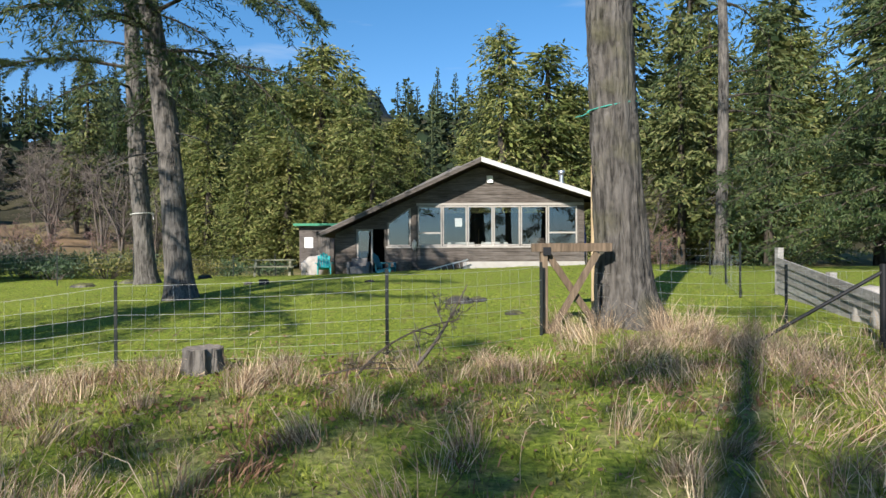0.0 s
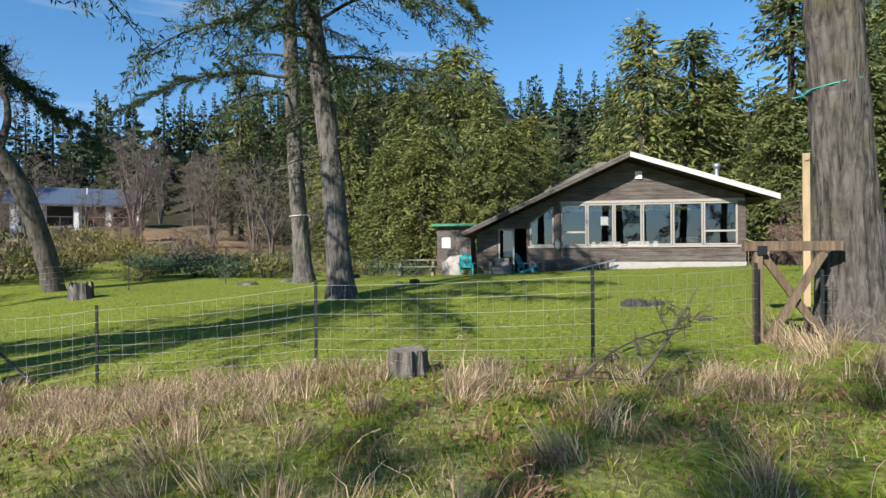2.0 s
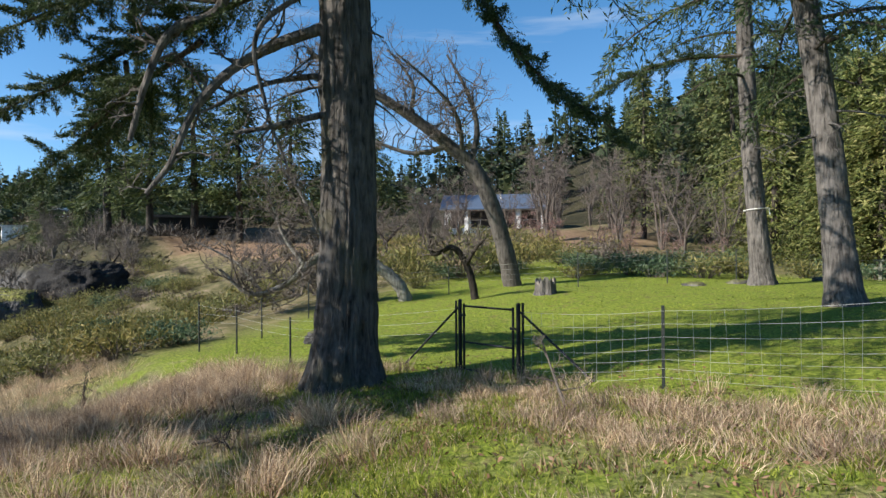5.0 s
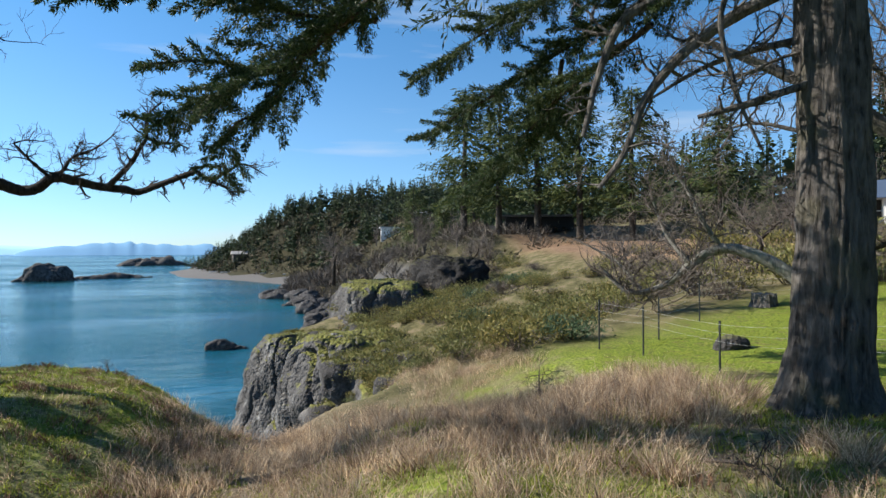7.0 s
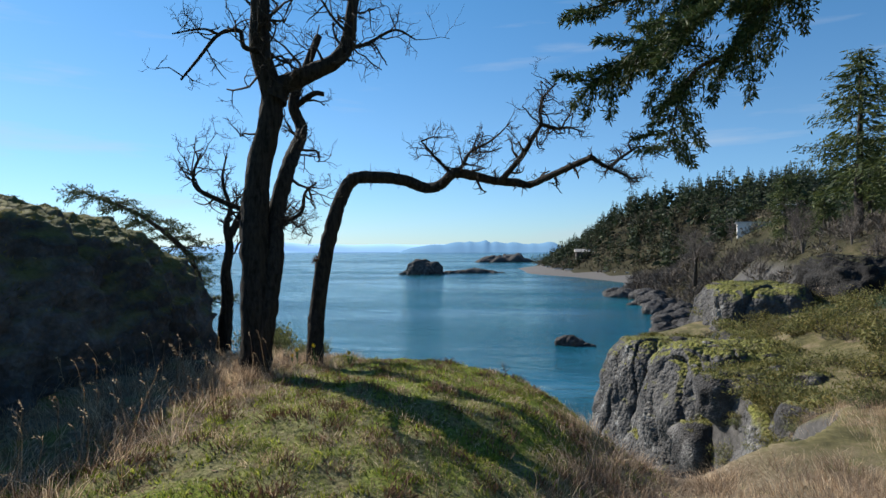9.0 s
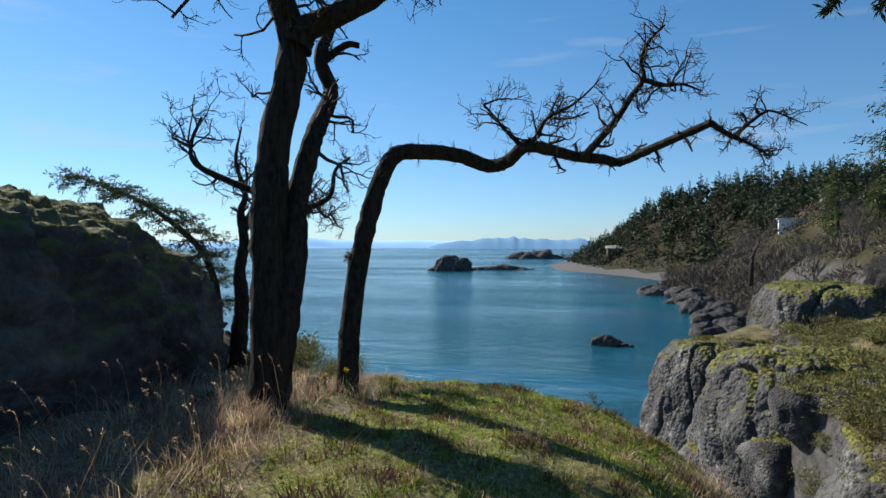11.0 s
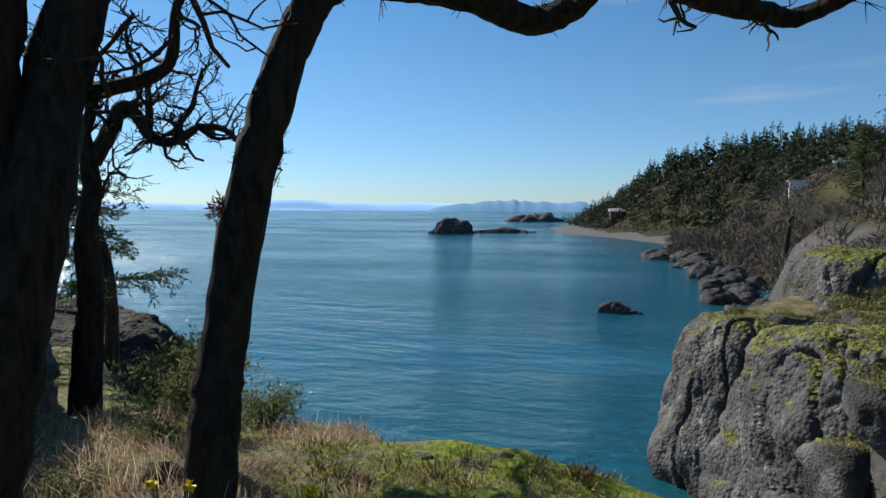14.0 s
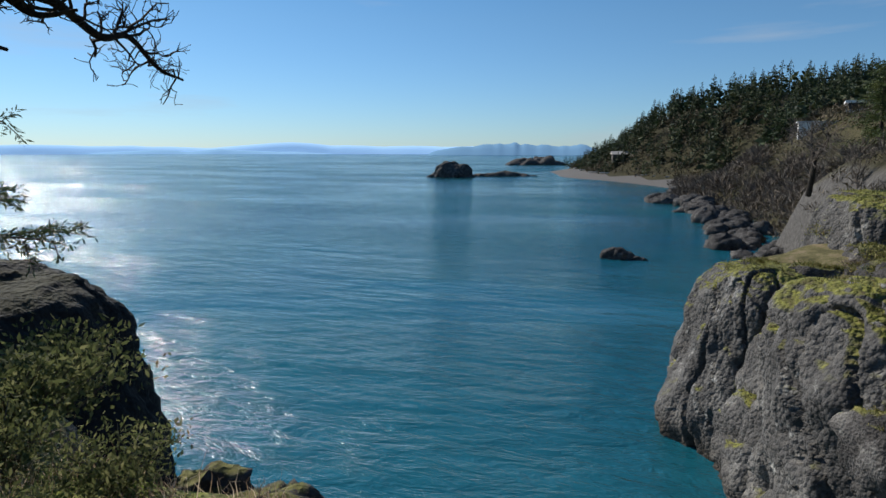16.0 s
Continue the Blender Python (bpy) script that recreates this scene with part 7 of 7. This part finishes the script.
# far cabins at the beach and villas among the trees
t = thing("house", "low brown cabin behind the beach", "house", pose(-439, -19, max(z_at(-439, -19), -2.5), 0, 0, 100))
part("wall", Geo().box(-8, -4, -4, 8, 4, 2.4), MAT_SIDING, t)
part("roof", Geo().add([(-8.8, 5, 2.2), (8.8, 5, 2.2), (8.8, 0, 4.2), (-8.8, 0, 4.2), (8.8, -5, 2.2), (-8.8, -5, 2.2)], [(0, 1, 2, 3), (3, 2, 4, 5), (1, 4, 2, 2), (0, 3, 5, 5), (0, 5, 4, 1)]), MAT_CONCRETE, t, "grey sheet roof")
for k in range(3):
    part("window", Geo().box(-5.6 + k * 4.4, 4.0, 0.2, -2.8 + k * 4.4, 4.1, 1.8), MAT_DARK, t)
t = thing("house", "white villa with stacked flat roofs among bare trees", "house", pose(-254.7, 58.2, 15.0, 0, 0, 78))
part("wall", Geo().box(-2.2, -3, -7, 2.2, 3, 2.6), MAT_DARK, t)
for z in (-0.3, 2.6):
    part("roof", Geo().box(-3.2, -4, z, 3.0, 4.6, z + 0.75), MAT_WHITE, t)
for x in (-2.6, 2.4):
    part("pier", Geo().box(x - 0.3, 3.2, -7, x + 0.3, 4.0, 2.596), MAT_WHITE, t)
part("terrace_wall", Geo().box(-4.0, 4.7, -7, -1.2, 5.2, -3.0), MAT_WHITE, t)
t = thing("house", "long low villa with pale glazed front", "house", pose(-244.1, 44.9, 9.2, 0, 0, 82))
part("wall", Geo().box(-5.0, -3, -6, 5.0, 3, 1.9), MAT_WHITE, t)
part("roof", Geo().box(-5.6, -3.6, 1.904, 5.6, 3.8, 2.3), MAT_ROOF_EDGE, t)
for k in range(5):
    part("window", Geo().box(-4.6 + 1.9 * k, 3.0, -0.4, -3.1 + 1.9 * k, 3.08, 1.5), MAT_ROOF_BLUE, t)
t = thing("house", "dark low house under the pines", "house", pose(-92, 38, z_at(-92, 38), 0, 0, 70))
part("wall", Geo().box(-5, -3, -1, 5, 3, 2.4), MAT_DARK, t)
part("roof", Geo().box(-5.8, -3.8, 2.4, 5.8, 3.8, 2.7), MAT_ROOF, t)
part("fence", Geo().box(-8, 3.2, 0, -5.2, 3.3, 1.4), MAT_GREYPLANK, t)

# ---- shrubs ----
def shrub_meshes(rng, n, leaf, material, w=1.0, h=0.8, stems=14, ratio=0.3):
    st = Geo()
    tips = []
    for _ in range(stems):
        az = rng.uniform(0, 2 * np.pi)
        r = w * np.sqrt(rng.random()) * 0.9
        e = np.array([r * np.cos(az), r * np.sin(az), h * rng.uniform(0.55, 1.0) * (1 - 0.45 * (r / w) ** 2)])
        st.tube([(e[0] * 0.1, e[1] * 0.1, -0.1), e * [0.5, 0.5, 0.6], e], [0.02, 0.012, 0.004], 3)
        tips.append(e)
    tips = np.array(tips)
    k = rng.integers(0, stems, n)
    u = rng.random((n, 1)) ** 0.6
    base = tips[k] * (0.35 + 0.65 * u) + rng.normal(size=(n, 3)) * [0.16 * w, 0.16 * w, 0.12 * h]
    base[:, 2] = np.maximum(base[:, 2], 0.02)
    s = leaf * rng.uniform(0.5, 1.3, n)
    cr = Geo().leaves(base, rng.normal(size=(n, 3)) + np.array([0, 0, 0.8]), s, s * ratio, rng)
    return st.mesh("stem", MAT_TWIG), cr.mesh("foliage", material)


def plant_shrub(meshes, name, label, x, y, s, turn, group, sz=1.0, dz=0.0):
    t = thing(name, label, "shrub", pose(x, y, z_at(x, y) + dz - 0.03, 0, 0, turn), group)
    t.scale = (s, s, s * sz)
    part("stem", meshes[0], None, t)
    part("foliage", meshes[1], None, t)
    return t


MAT_GORSE = leafy("gorse", (0.058, 0.070, 0.022), (0.175, 0.180, 0.058), (0.30, 0.265, 0.11), 0.25, 0.7, (1.25, 1.0, 0.8))
MAT_JUNIPER = leafy("juniper", (0.030, 0.060, 0.030), (0.08, 0.125, 0.060), (0.14, 0.18, 0.09), 0.15, 0.6)
MAT_HEATHER = leafy("dry heather", (0.07, 0.055, 0.045), (0.17, 0.14, 0.115), (0.26, 0.21, 0.16), 0.1, 0.8)
rng = np.random.default_rng(51)
GORSE = [shrub_meshes(rng, 820, 0.17, MAT_GORSE, 1.3, 0.95, 22, 0.24) for _ in range(3)]
MAT_COYOTE = leafy("grey-green shrub leaves", (0.055, 0.068, 0.026), (0.15, 0.165, 0.065), (0.25, 0.24, 0.11), 0.4, 0.9)
FINE = [shrub_meshes(rng, 2000, 0.08, MAT_COYOTE, 0.9, 0.8, 22, 0.4) for _ in range(2)]
JUNIPER = [shrub_meshes(rng, 1900, 0.12, MAT_JUNIPER, 1.2, 0.8, 18) for _ in range(2)]
HEATHER = [shrub_meshes(rng, 650, 0.22, MAT_HEATHER, 1.1, 0.75, 16, 0.14) for _ in range(2)]
count = 0
while count < 190:
    x, y = rng.uniform(-66, -21.5), rng.uniform(2.5, 24)
    s = float(inland(x, y))
    edge = 5.0 + 0.28 * (-23 - x) if x > -34 else 5.2
    if s < 2.0 or (x > -27 and y < 4 + 0.2 * (-22 - x)) or (x > -24.5 and y > 7.5) or (x < -48 and y < 4.5) or y > 20 + rng.normal() * 2 - 0.1 * (x + 45):
        continue
    d = rng.random()
    m, nm, lb = (GORSE[count % 3], "gorse_shrub", "dense olive-green gorse on the heath slope") if d < 0.84 else (HEATHER[count % 2], "heather_shrub", "dry grey-brown heather on the slope") if d < 0.93 else (JUNIPER[count % 2], "juniper_shrub", "dark green juniper on the slope")
    plant_shrub(m, nm, lb, x, y, rng.uniform(0.7, 1.5), rng.uniform(0, 360), "heath slope shrubs", rng.uniform(0.7, 1.1))
    count += 1
for k, (x, y, s) in enumerate([(-14.0, 25.6, 1.3), (-15.8, 24.8, 1.2), (-17.4, 25.8, 1.4), (-12.8, 26.8, 1.1), (-16.6, 27.2, 1.4), (-19.0, 25.0, 1.0), (-18.6, 23.2, 0.8), (-14.8, 28.2, 1.5), (-20.6, 26.4, 1.2), (-11.2, 29.2, 1.1), (-9.2, 33.0, 1.2), (-11.6, 32.4, 1.3), (-7.2, 38.6, 1.5), (-22.0, 22.6, 0.9), (-23.8, 20.2, 1.0), (-23.0, 17.8, 0.9)]):
    plant_shrub(JUNIPER[k % 2] if k % 3 else GORSE[k % 3], "juniper_shrub", "low spreading dark green juniper by the fence", x, y, s, 66.0 * k, "shrubs by the far fence")
for k, (x, y, s) in enumerate([(-24.5, 24.0, 1.4), (-27, 26, 1.5), (-30, 23, 1.4), (-26, 29.5, 1.5), (-22.5, 31, 1.3), (-33, 28, 1.6), (-37, 25, 1.5), (-29, 32, 1.5), (-19.8, 30.6, 1.2), (-41, 30, 1.6), (-45, 27, 1.5), (-24.6, 14.8, 0.9), (-26.0, 17.0, 1.0), (-34, 36, 1.6)]):
    plant_shrub(HEATHER[k % 2] if k % 3 else GORSE[k % 3], "heather_shrub", "dry brown scrub in the hollow", x, y, s, 71.0 * k, "scrub in the hollow")
for k in range(46):
    x, y = rng.uniform(-46, -22.5), rng.uniform(15, 38)
    if y < 19 and x > -24.5:
        continue
    m = GORSE[k % 3] if k % 4 else HEATHER[k % 2]
    plant_shrub(m, "gorse_shrub" if k % 4 else "heather_shrub", "dense dark scrub filling the hollow", x, y, rng.uniform(0.9, 1.7), 37.0 * k, "scrub in the hollow", rng.uniform(0.8, 1.3))
for k, (x, y, s, dz) in enumerate([(-22.3, -10.6, 1.05, 0.1), (-22.8, -9.9, 0.85, 0.1), (-21.9, -11.2, 1.05, 0.1), (-21.5, -9.6, 0.6, 0.05), (-22.9, -11.8, 1.0, 0.3), (-20.4, -9.5, 0.5, 0.0), (-21.2, -10.4, 0.7, 0.0), (-23.4, -8.6, 0.55, 0.3), (-19.9, -9.9, 0.4, 0.0), (-18.7, -9.3, 0.35, 0.0), (-23.0, -9.9, 0.6, 0.15), (-22.6, -9.4, 0.5, 0.1), (-22.2, -8.9, 0.35, 0.05)]):
    plant_shrub(FINE[k % 2], "coyote_shrub", "grey-green twiggy shrub at the cliff edge", x, y, s * 1.05, 58.0 * k, "shrubs on the cliff edge", 1.0, dz)
for k in range(70):
    x, y = rng.uniform(-38, -23.5), rng.uniform(0.6, 5.5)
    if inland(x, y) > 0.9:
        d = rng.random()
        m, nm, lb = (GORSE[k % 3], "gorse_shrub", "low olive-green gorse above the cove") if d < 0.45 else (FINE[k % 2], "coyote_shrub", "grey-green twiggy shrub above the cove") if d < 0.75 else (HEATHER[k % 2], "heather_shrub", "dry grey heather above the cove")
        plant_shrub(m, nm, lb, x, y, rng.uniform(0.35, 0.8), rng.uniform(0, 360), "shrubs above the cove", rng.uniform(0.7, 1.1))
for k in range(46):
    x, y = rng.uniform(-58, -27), rng.uniform(-1.0, 6.0)
    if inland(x, y) > 0.6:
        e = rng.uniform(0.4, 1.2)
        rock("ledge_rock", "rough grey rock breaking out of the cove slope", x, y, z_at(x, y) + e * 0.45, e * 1.5, e * 1.1, e, 300 + k, rng.uniform(0, 180), None, nu=36, nv=24, big=0.3, mid=0.16, fine=0.05)["group"] = "ledge rocks"
# scrub along the far shore: too much to count
rng = np.random.default_rng(61)
spots = []
while len(spots) < 1200:
    x, y = rng.uniform(-620, -66), rng.uniform(-70, 120)
    s = float(inland(x, y))
    if 5 < s < 58 and not (x < -290 and s < 20):
        spots.append((x, y, z_at(x, y)))
spots = np.repeat(np.array(spots), 34, 0)
far = np.clip(-spots[:, 0] / 260, 0.45, 1.5)
b = spots + rng.normal(size=spots.shape) * np.stack([1.6 * far, 1.6 * far, 0.6 * far], 1) + np.stack([0 * far, 0 * far, 0.8 * far], 1)
sz = rng.uniform(0.6, 1.8, len(b)) * far
MAT_SCRUB = leafy("brown shore scrub", (0.035, 0.032, 0.018), (0.095, 0.078, 0.045), (0.17, 0.13, 0.09), 0.1, 0.8)
g = Geo().leaves(b, rng.normal(size=b.shape) + np.array([0, 0, 0.5]), sz, sz * 0.3, rng)
tagged(new("shore_scrub", g.mesh("shore_scrub", MAT_SCRUB)), "brown winter scrub along the far shore", "scrub", kind="stuff")

# leafless thicket on the slopes round the bay
spots = []
while len(spots) < 520:
    x, y = rng.uniform(-330, -70), rng.uniform(-4, 75)
    s = float(inland(x, y))
    if 4 < s < 26:
        spots.append((x, y, z_at(x, y)))
spots = np.repeat(np.array(spots), 70, 0)
far = np.clip(-spots[:, 0] / 130, 0.7, 1.8)
a, u = rng.uniform(0, 2 * np.pi, len(spots)), rng.random(len(spots))
b = spots + np.stack([np.cos(a) * u * 1.7 * far, np.sin(a) * u * 1.7 * far, far * (0.2 + 1.9 * rng.random(len(spots)) * (1 - 0.5 * u))], 1)
sz = rng.uniform(0.7, 1.9, len(b)) * far
MAT_THICKET = leafy("grey-brown thicket twigs", (0.05, 0.042, 0.034), (0.135, 0.11, 0.088), (0.24, 0.20, 0.16), 0.05, 0.9)
g = Geo().leaves(b, np.stack([np.cos(a) * u, np.sin(a) * u, 0 * u], 1) + rng.normal(size=b.shape) * 0.6 + np.array([0, 0, 0.8]), sz, sz * 0.09, rng)
tagged(new("thicket", g.mesh("thicket", MAT_THICKET)), "leafless grey-brown thicket on the slopes round the bay", "scrub", kind="stuff")

# ---- grass ----
MAT_STRAW = leafy("straw", (0.15, 0.10, 0.068), (0.46, 0.36, 0.265), (0.72, 0.61, 0.48), 0.42, 0.8, None, 1.7)
MAT_GRASS = leafy("green grass", (0.075, 0.11, 0.016), (0.21, 0.26, 0.040), (0.36, 0.38, 0.085), 0.5, 0.7, None, 4.2)
MAT_LITTER = leafy("brown leaf litter", (0.10, 0.055, 0.03), (0.22, 0.12, 0.07), (0.33, 0.21, 0.14), 0.1, 0.8)
rng = np.random.default_rng(71)


def heights(x, y):
    return height(x, y) - 0.01


def tussocks(name, label, regions, material, rng, wide=1.0):
    """Clumps of long dry grass: x0, x1, y0, y1, clumps, blades, blade length, spread."""
    g = Geo()
    for x0, x1, y0, y1, clumps, blades, ln, spread in regions:
        cx, cy = rng.uniform(x0, x1, clumps), rng.uniform(y0, y1, clumps)
        ok = (np.hypot(cx + 12, cy - 6) > 0.75) & (inland(cx, cy) > 1.2) & (np.hypot(cx - 2.85, cy - 9.8) > 0.7)
        cx, cy = cx[ok], cy[ok]
        of = np.repeat(np.arange(len(cx)), (blades * rng.uniform(0.35, 1.15, len(cx))).astype(int))
        m = len(of)
        lean, tall = rng.normal(size=(len(cx), 2)) * 0.32, rng.uniform(0.6, 1.15, len(cx))
        out = rng.normal(size=(m, 2)) * 0.45
        px, py = cx[of] + out[:, 0] * spread, cy[of] + out[:, 1] * spread
        base = np.stack([px, py, heights(px, py)], 1)
        way = np.stack([out[:, 0] * 0.45 + lean[of, 0] + rng.normal(size=m) * 0.26, out[:, 1] * 0.45 + lean[of, 1] + rng.normal(size=m) * 0.26, np.ones(m)], 1)
        g.blades(base, way, ln * rng.uniform(0.35, 1.15, m) * tall[of], rng.uniform(0.0035, 0.009, m) * wide, rng.uniform(0.03, 0.4, (m, 1)), rng)
    return tagged(new(name, g.mesh(name, material)), label, "grass", kind="stuff")


tussocks("dry_grass", "tall straw-coloured dry grass in tufts", [
    (-13, 1.3, 6.2, 7.6, 80, 110, 0.34, 0.24), (-9.5, -4.5, 5.2, 7.0, 90, 130, 0.26, 0.34), (-16.5, -12.2, 1.0, 6.0, 190, 150, 0.50, 0.34), (-13.5, -8.5, 1.5, 4.6, 60, 130, 0.45, 0.36),
    (-4, 2.4, 2.4, 6.4, 40, 120, 0.42, 0.18), (2.0, 7.5, 3.0, 8.2, 110, 80, 0.44, 0.5), (1.5, 4.5, 7.8, 9.4, 40, 80, 0.55, 0.2), (-19.5, -12.2, -3.2, 2.6, 260, 90, 0.42, 0.36),
    (-13.0, -9.5, -1.5, 2.0, 70, 110, 0.42, 0.34), (-19.0, -11.0, -11.2, -7.6, 260, 60, 0.40, 0.32), (-18.5, -16.0, -9.6, -8.4, 24, 60, 0.35, 0.2), (-22.6, -18.8, -11.6, -8.2, 110, 60, 0.30, 0.25), (-9.0, -3.0, 1.6, 4.6, 20, 70, 0.22, 0.25),
    (-20.5, -11.5, -8.0, -2.4, 110, 60, 0.15, 0.20), (-24, -19.5, 2.4, 5.5, 60, 90, 0.45, 0.4), (-30, -24, 2.6, 6, 50, 70, 0.5, 0.5)], MAT_STRAW, rng)


def sward(name, label, boxes, material, rng, keep=None):
    """Short grass: x0, x1, y0, y1, blades, length, width."""
    g = Geo()
    for x0, x1, y0, y1, n, ln, wd in boxes:
        x, y = rng.uniform(x0, x1, n), rng.uniform(y0, y1, n)
        ok = inland(x, y) > 0.8
        patch = vnoise(x, y, 0.8, 33) + 0.6 * vnoise(x, y, 0.3, 35)
        ok &= patch + rng.normal(size=n) * 0.5 > -0.1
        x, y = x[ok], y[ok]
        m = len(x)
        base = np.stack([x, y, heights(x, y)], 1)
        way = np.stack([rng.normal(size=m) * 0.45, rng.normal(size=m) * 0.45, np.ones(m)], 1)
        g.blades(base, way, ln * rng.uniform(0.4, 1.3, m), wd * rng.uniform(0.6, 1.3, m), rng.uniform(0.1, 0.5, (m, 1)), rng)
    return tagged(new(name, g.mesh(name, material)), label, "grass", kind="stuff")


sward("green_grass", "short mossy green grass", [(-9, 6, 2.2, 7.6, 34000, 0.11, 0.009), (-14, -7, -1.5, 6.5, 20000, 0.11, 0.009), (-20.5, -11.5, -8.6, -1.8, 22000, 0.075, 0.010), (-20, 6, 7.6, 16, 20000, 0.06, 0.018), (-20, 8, 16, 28, 9000, 0.06, 0.028), (-14, -9.5, 4.5, 8, 9000, 0.1, 0.009)], MAT_GRASS, rng)
sward("pale_grass", "short withered grass among the green", [(-9, 6, 2.2, 7.6, 20000, 0.10, 0.006), (-14, -7, -3.5, 6.5, 18000, 0.10, 0.006), (-20.5, -11.5, -8.6, -1.8, 30000, 0.08, 0.006)], MAT_STRAW, rng)
tussocks("moss_tufts", "mossy green grass tufts on the hummocks", [(-21.0, -11.0, -8.4, -1.6, 1100, 26, 0.10, 0.13), (-9, 6, 2.4, 7.4, 420, 34, 0.13, 0.16), (-14, -8, -1.5, 6.0, 300, 34, 0.14, 0.18)], MAT_GRASS, rng, 2.2)
tussocks("withered_tufts", "small withered brown tufts on the mossy mound", [(-20.8, -11.0, -8.4, -2.0, 210, 60, 0.17, 0.20), (-9, 6, 2.4, 7.0, 60, 50, 0.18, 0.24), (-12.5, -8, -1.5, 5.0, 60, 46, 0.18, 0.24)], MAT_LITTER, rng, 2.0)


def cliff_grass(name, label, rocks, count, low, length, width, material, rng):
    """Grass rooted on the level parts of rocks."""
    g = Geo()
    for ob in rocks:
        me = ob.data
        v, n = np.empty(len(me.vertices) * 3), np.empty(len(me.vertices) * 3)
        me.vertices.foreach_get("co", v)
        me.vertices.foreach_get("normal", n)
        mw = np.array(ob.matrix_world)
        v, n = v.reshape(-1, 3) @ mw[:3, :3].T + mw[:3, 3], n.reshape(-1, 3) @ mw[:3, :3].T
        ok = np.flatnonzero((n[:, 2] > low) & (vnoise(v[:, 0], v[:, 1], 1.3, 77) > -0.25))
        if len(ok) == 0:
            continue
        i = rng.choice(ok, count)
        b = v[i] + rng.normal(size=(count, 3)) * [0.09, 0.09, 0.0]
        w = n[i] * 0.5 + rng.normal(size=(count, 3)) * 0.4 + np.array([0, 0, 0.8])
        g.blades(b - n[i] * 0.03, w, length * rng.uniform(0.4, 1.3, count), width * rng.uniform(0.6, 1.3, count), rng.uniform(0.05, 0.4, (count, 1)), rng)
    return tagged(new(name, g.mesh(name, material)), label, "grass", kind="stuff")


CLIFFS = [o for o in scene.objects if o.name.split(".")[0] in ("cliff", "ledge_rock") and o.parent is None]
NEAR_ROCKS = [o for o in scene.objects if o.name.split(".")[0] == "boulder" and o.location.x > -24 and o.location.y < -10]
MAT_MOSS_DRY = leafy("olive moss and grass", (0.07, 0.075, 0.016), (0.17, 0.165, 0.04), (0.30, 0.24, 0.10), 0.25, 0.7)
cliff_grass("cliff_grass", "olive grass and moss on the cliff tops", CLIFFS, 560, 0.80, 0.24, 0.035, MAT_MOSS_DRY, rng)
cliff_grass("boulder_moss", "mossy tufts on the boulders", NEAR_ROCKS, 9000, 0.25, 0.07, 0.016, MAT_MOSS_DRY, rng)
n = 5200
x, y = rng.uniform(-12, 5, n), rng.normal(6.2, 1.2, n)
g = Geo().leaves(np.stack([x, y, height(x, y) + 0.015], 1), np.stack([rng.normal(size=n), rng.normal(size=n), rng.normal(0.15, 0.25, n)], 1), rng.uniform(0.03, 0.08, n), rng.uniform(0.02, 0.045, n), rng)
n = 2600
x, y = rng.uniform(-20, -11, n), rng.uniform(-8.5, -2, n)
ok = vnoise(x, y, 0.7, 91) + 0.5 * vnoise(x, y, 0.25, 92) > 0.0
x, y = x[ok], y[ok]
n = len(x)
g.leaves(np.stack([x, y, height(x, y) + 0.012], 1), np.stack([rng.normal(size=n), rng.normal(size=n), rng.normal(0.15, 0.25, n)], 1), rng.uniform(0.03, 0.06, n), rng.uniform(0.02, 0.035, n), rng)
tagged(new("leaf_litter", g.mesh("leaf_litter", MAT_LITTER)), "fallen brown leaves scattered in the grass", "leaves", kind="stuff")
# seed heads swaying before the boulder
g = Geo()
for k in range(210):
    x, y = (rng.uniform(-17.8, -11.2), rng.uniform(-9.6, -7.2)) if k < 110 else (rng.uniform(-3.5, 6.5), rng.uniform(2.8, 7.0)) if k < 170 else (rng.uniform(-16.5, -11.0), rng.uniform(-1.5, 3.5))
    p0 = np.array([x, y, z_at(x, y)])
    h = rng.uniform(0.5, 1.0) if k < 110 else rng.uniform(0.3, 0.7)
    d = np.array([rng.normal(0.05, 0.18), rng.normal(0.05, 0.14), 1.0])
    p = spline([p0, p0 + d * h * 0.5, p0 + d * h * 0.85 + [0.05, 0.03, 0], p0 + d * h + [0.14, 0.06, -0.03]], 6)
    g.tube(p, np.linspace(0.0028, 0.0014, 6), 3)
    m = 9
    u = np.linspace(0.7, 1, m)
    b = np.stack([np.interp(u, np.linspace(0, 1, 6), p[:, i]) for i in range(3)], 1)
    g.leaves(b, rng.normal(size=(m, 3)) * 0.4 + unit(p[-1] - p[-2]), 0.035, 0.009, rng)
tagged(new("seed_grass", g.mesh("seed_grass", MAT_STRAW)), "tall thin grass stalks with seed heads", "grass", kind="stuff")
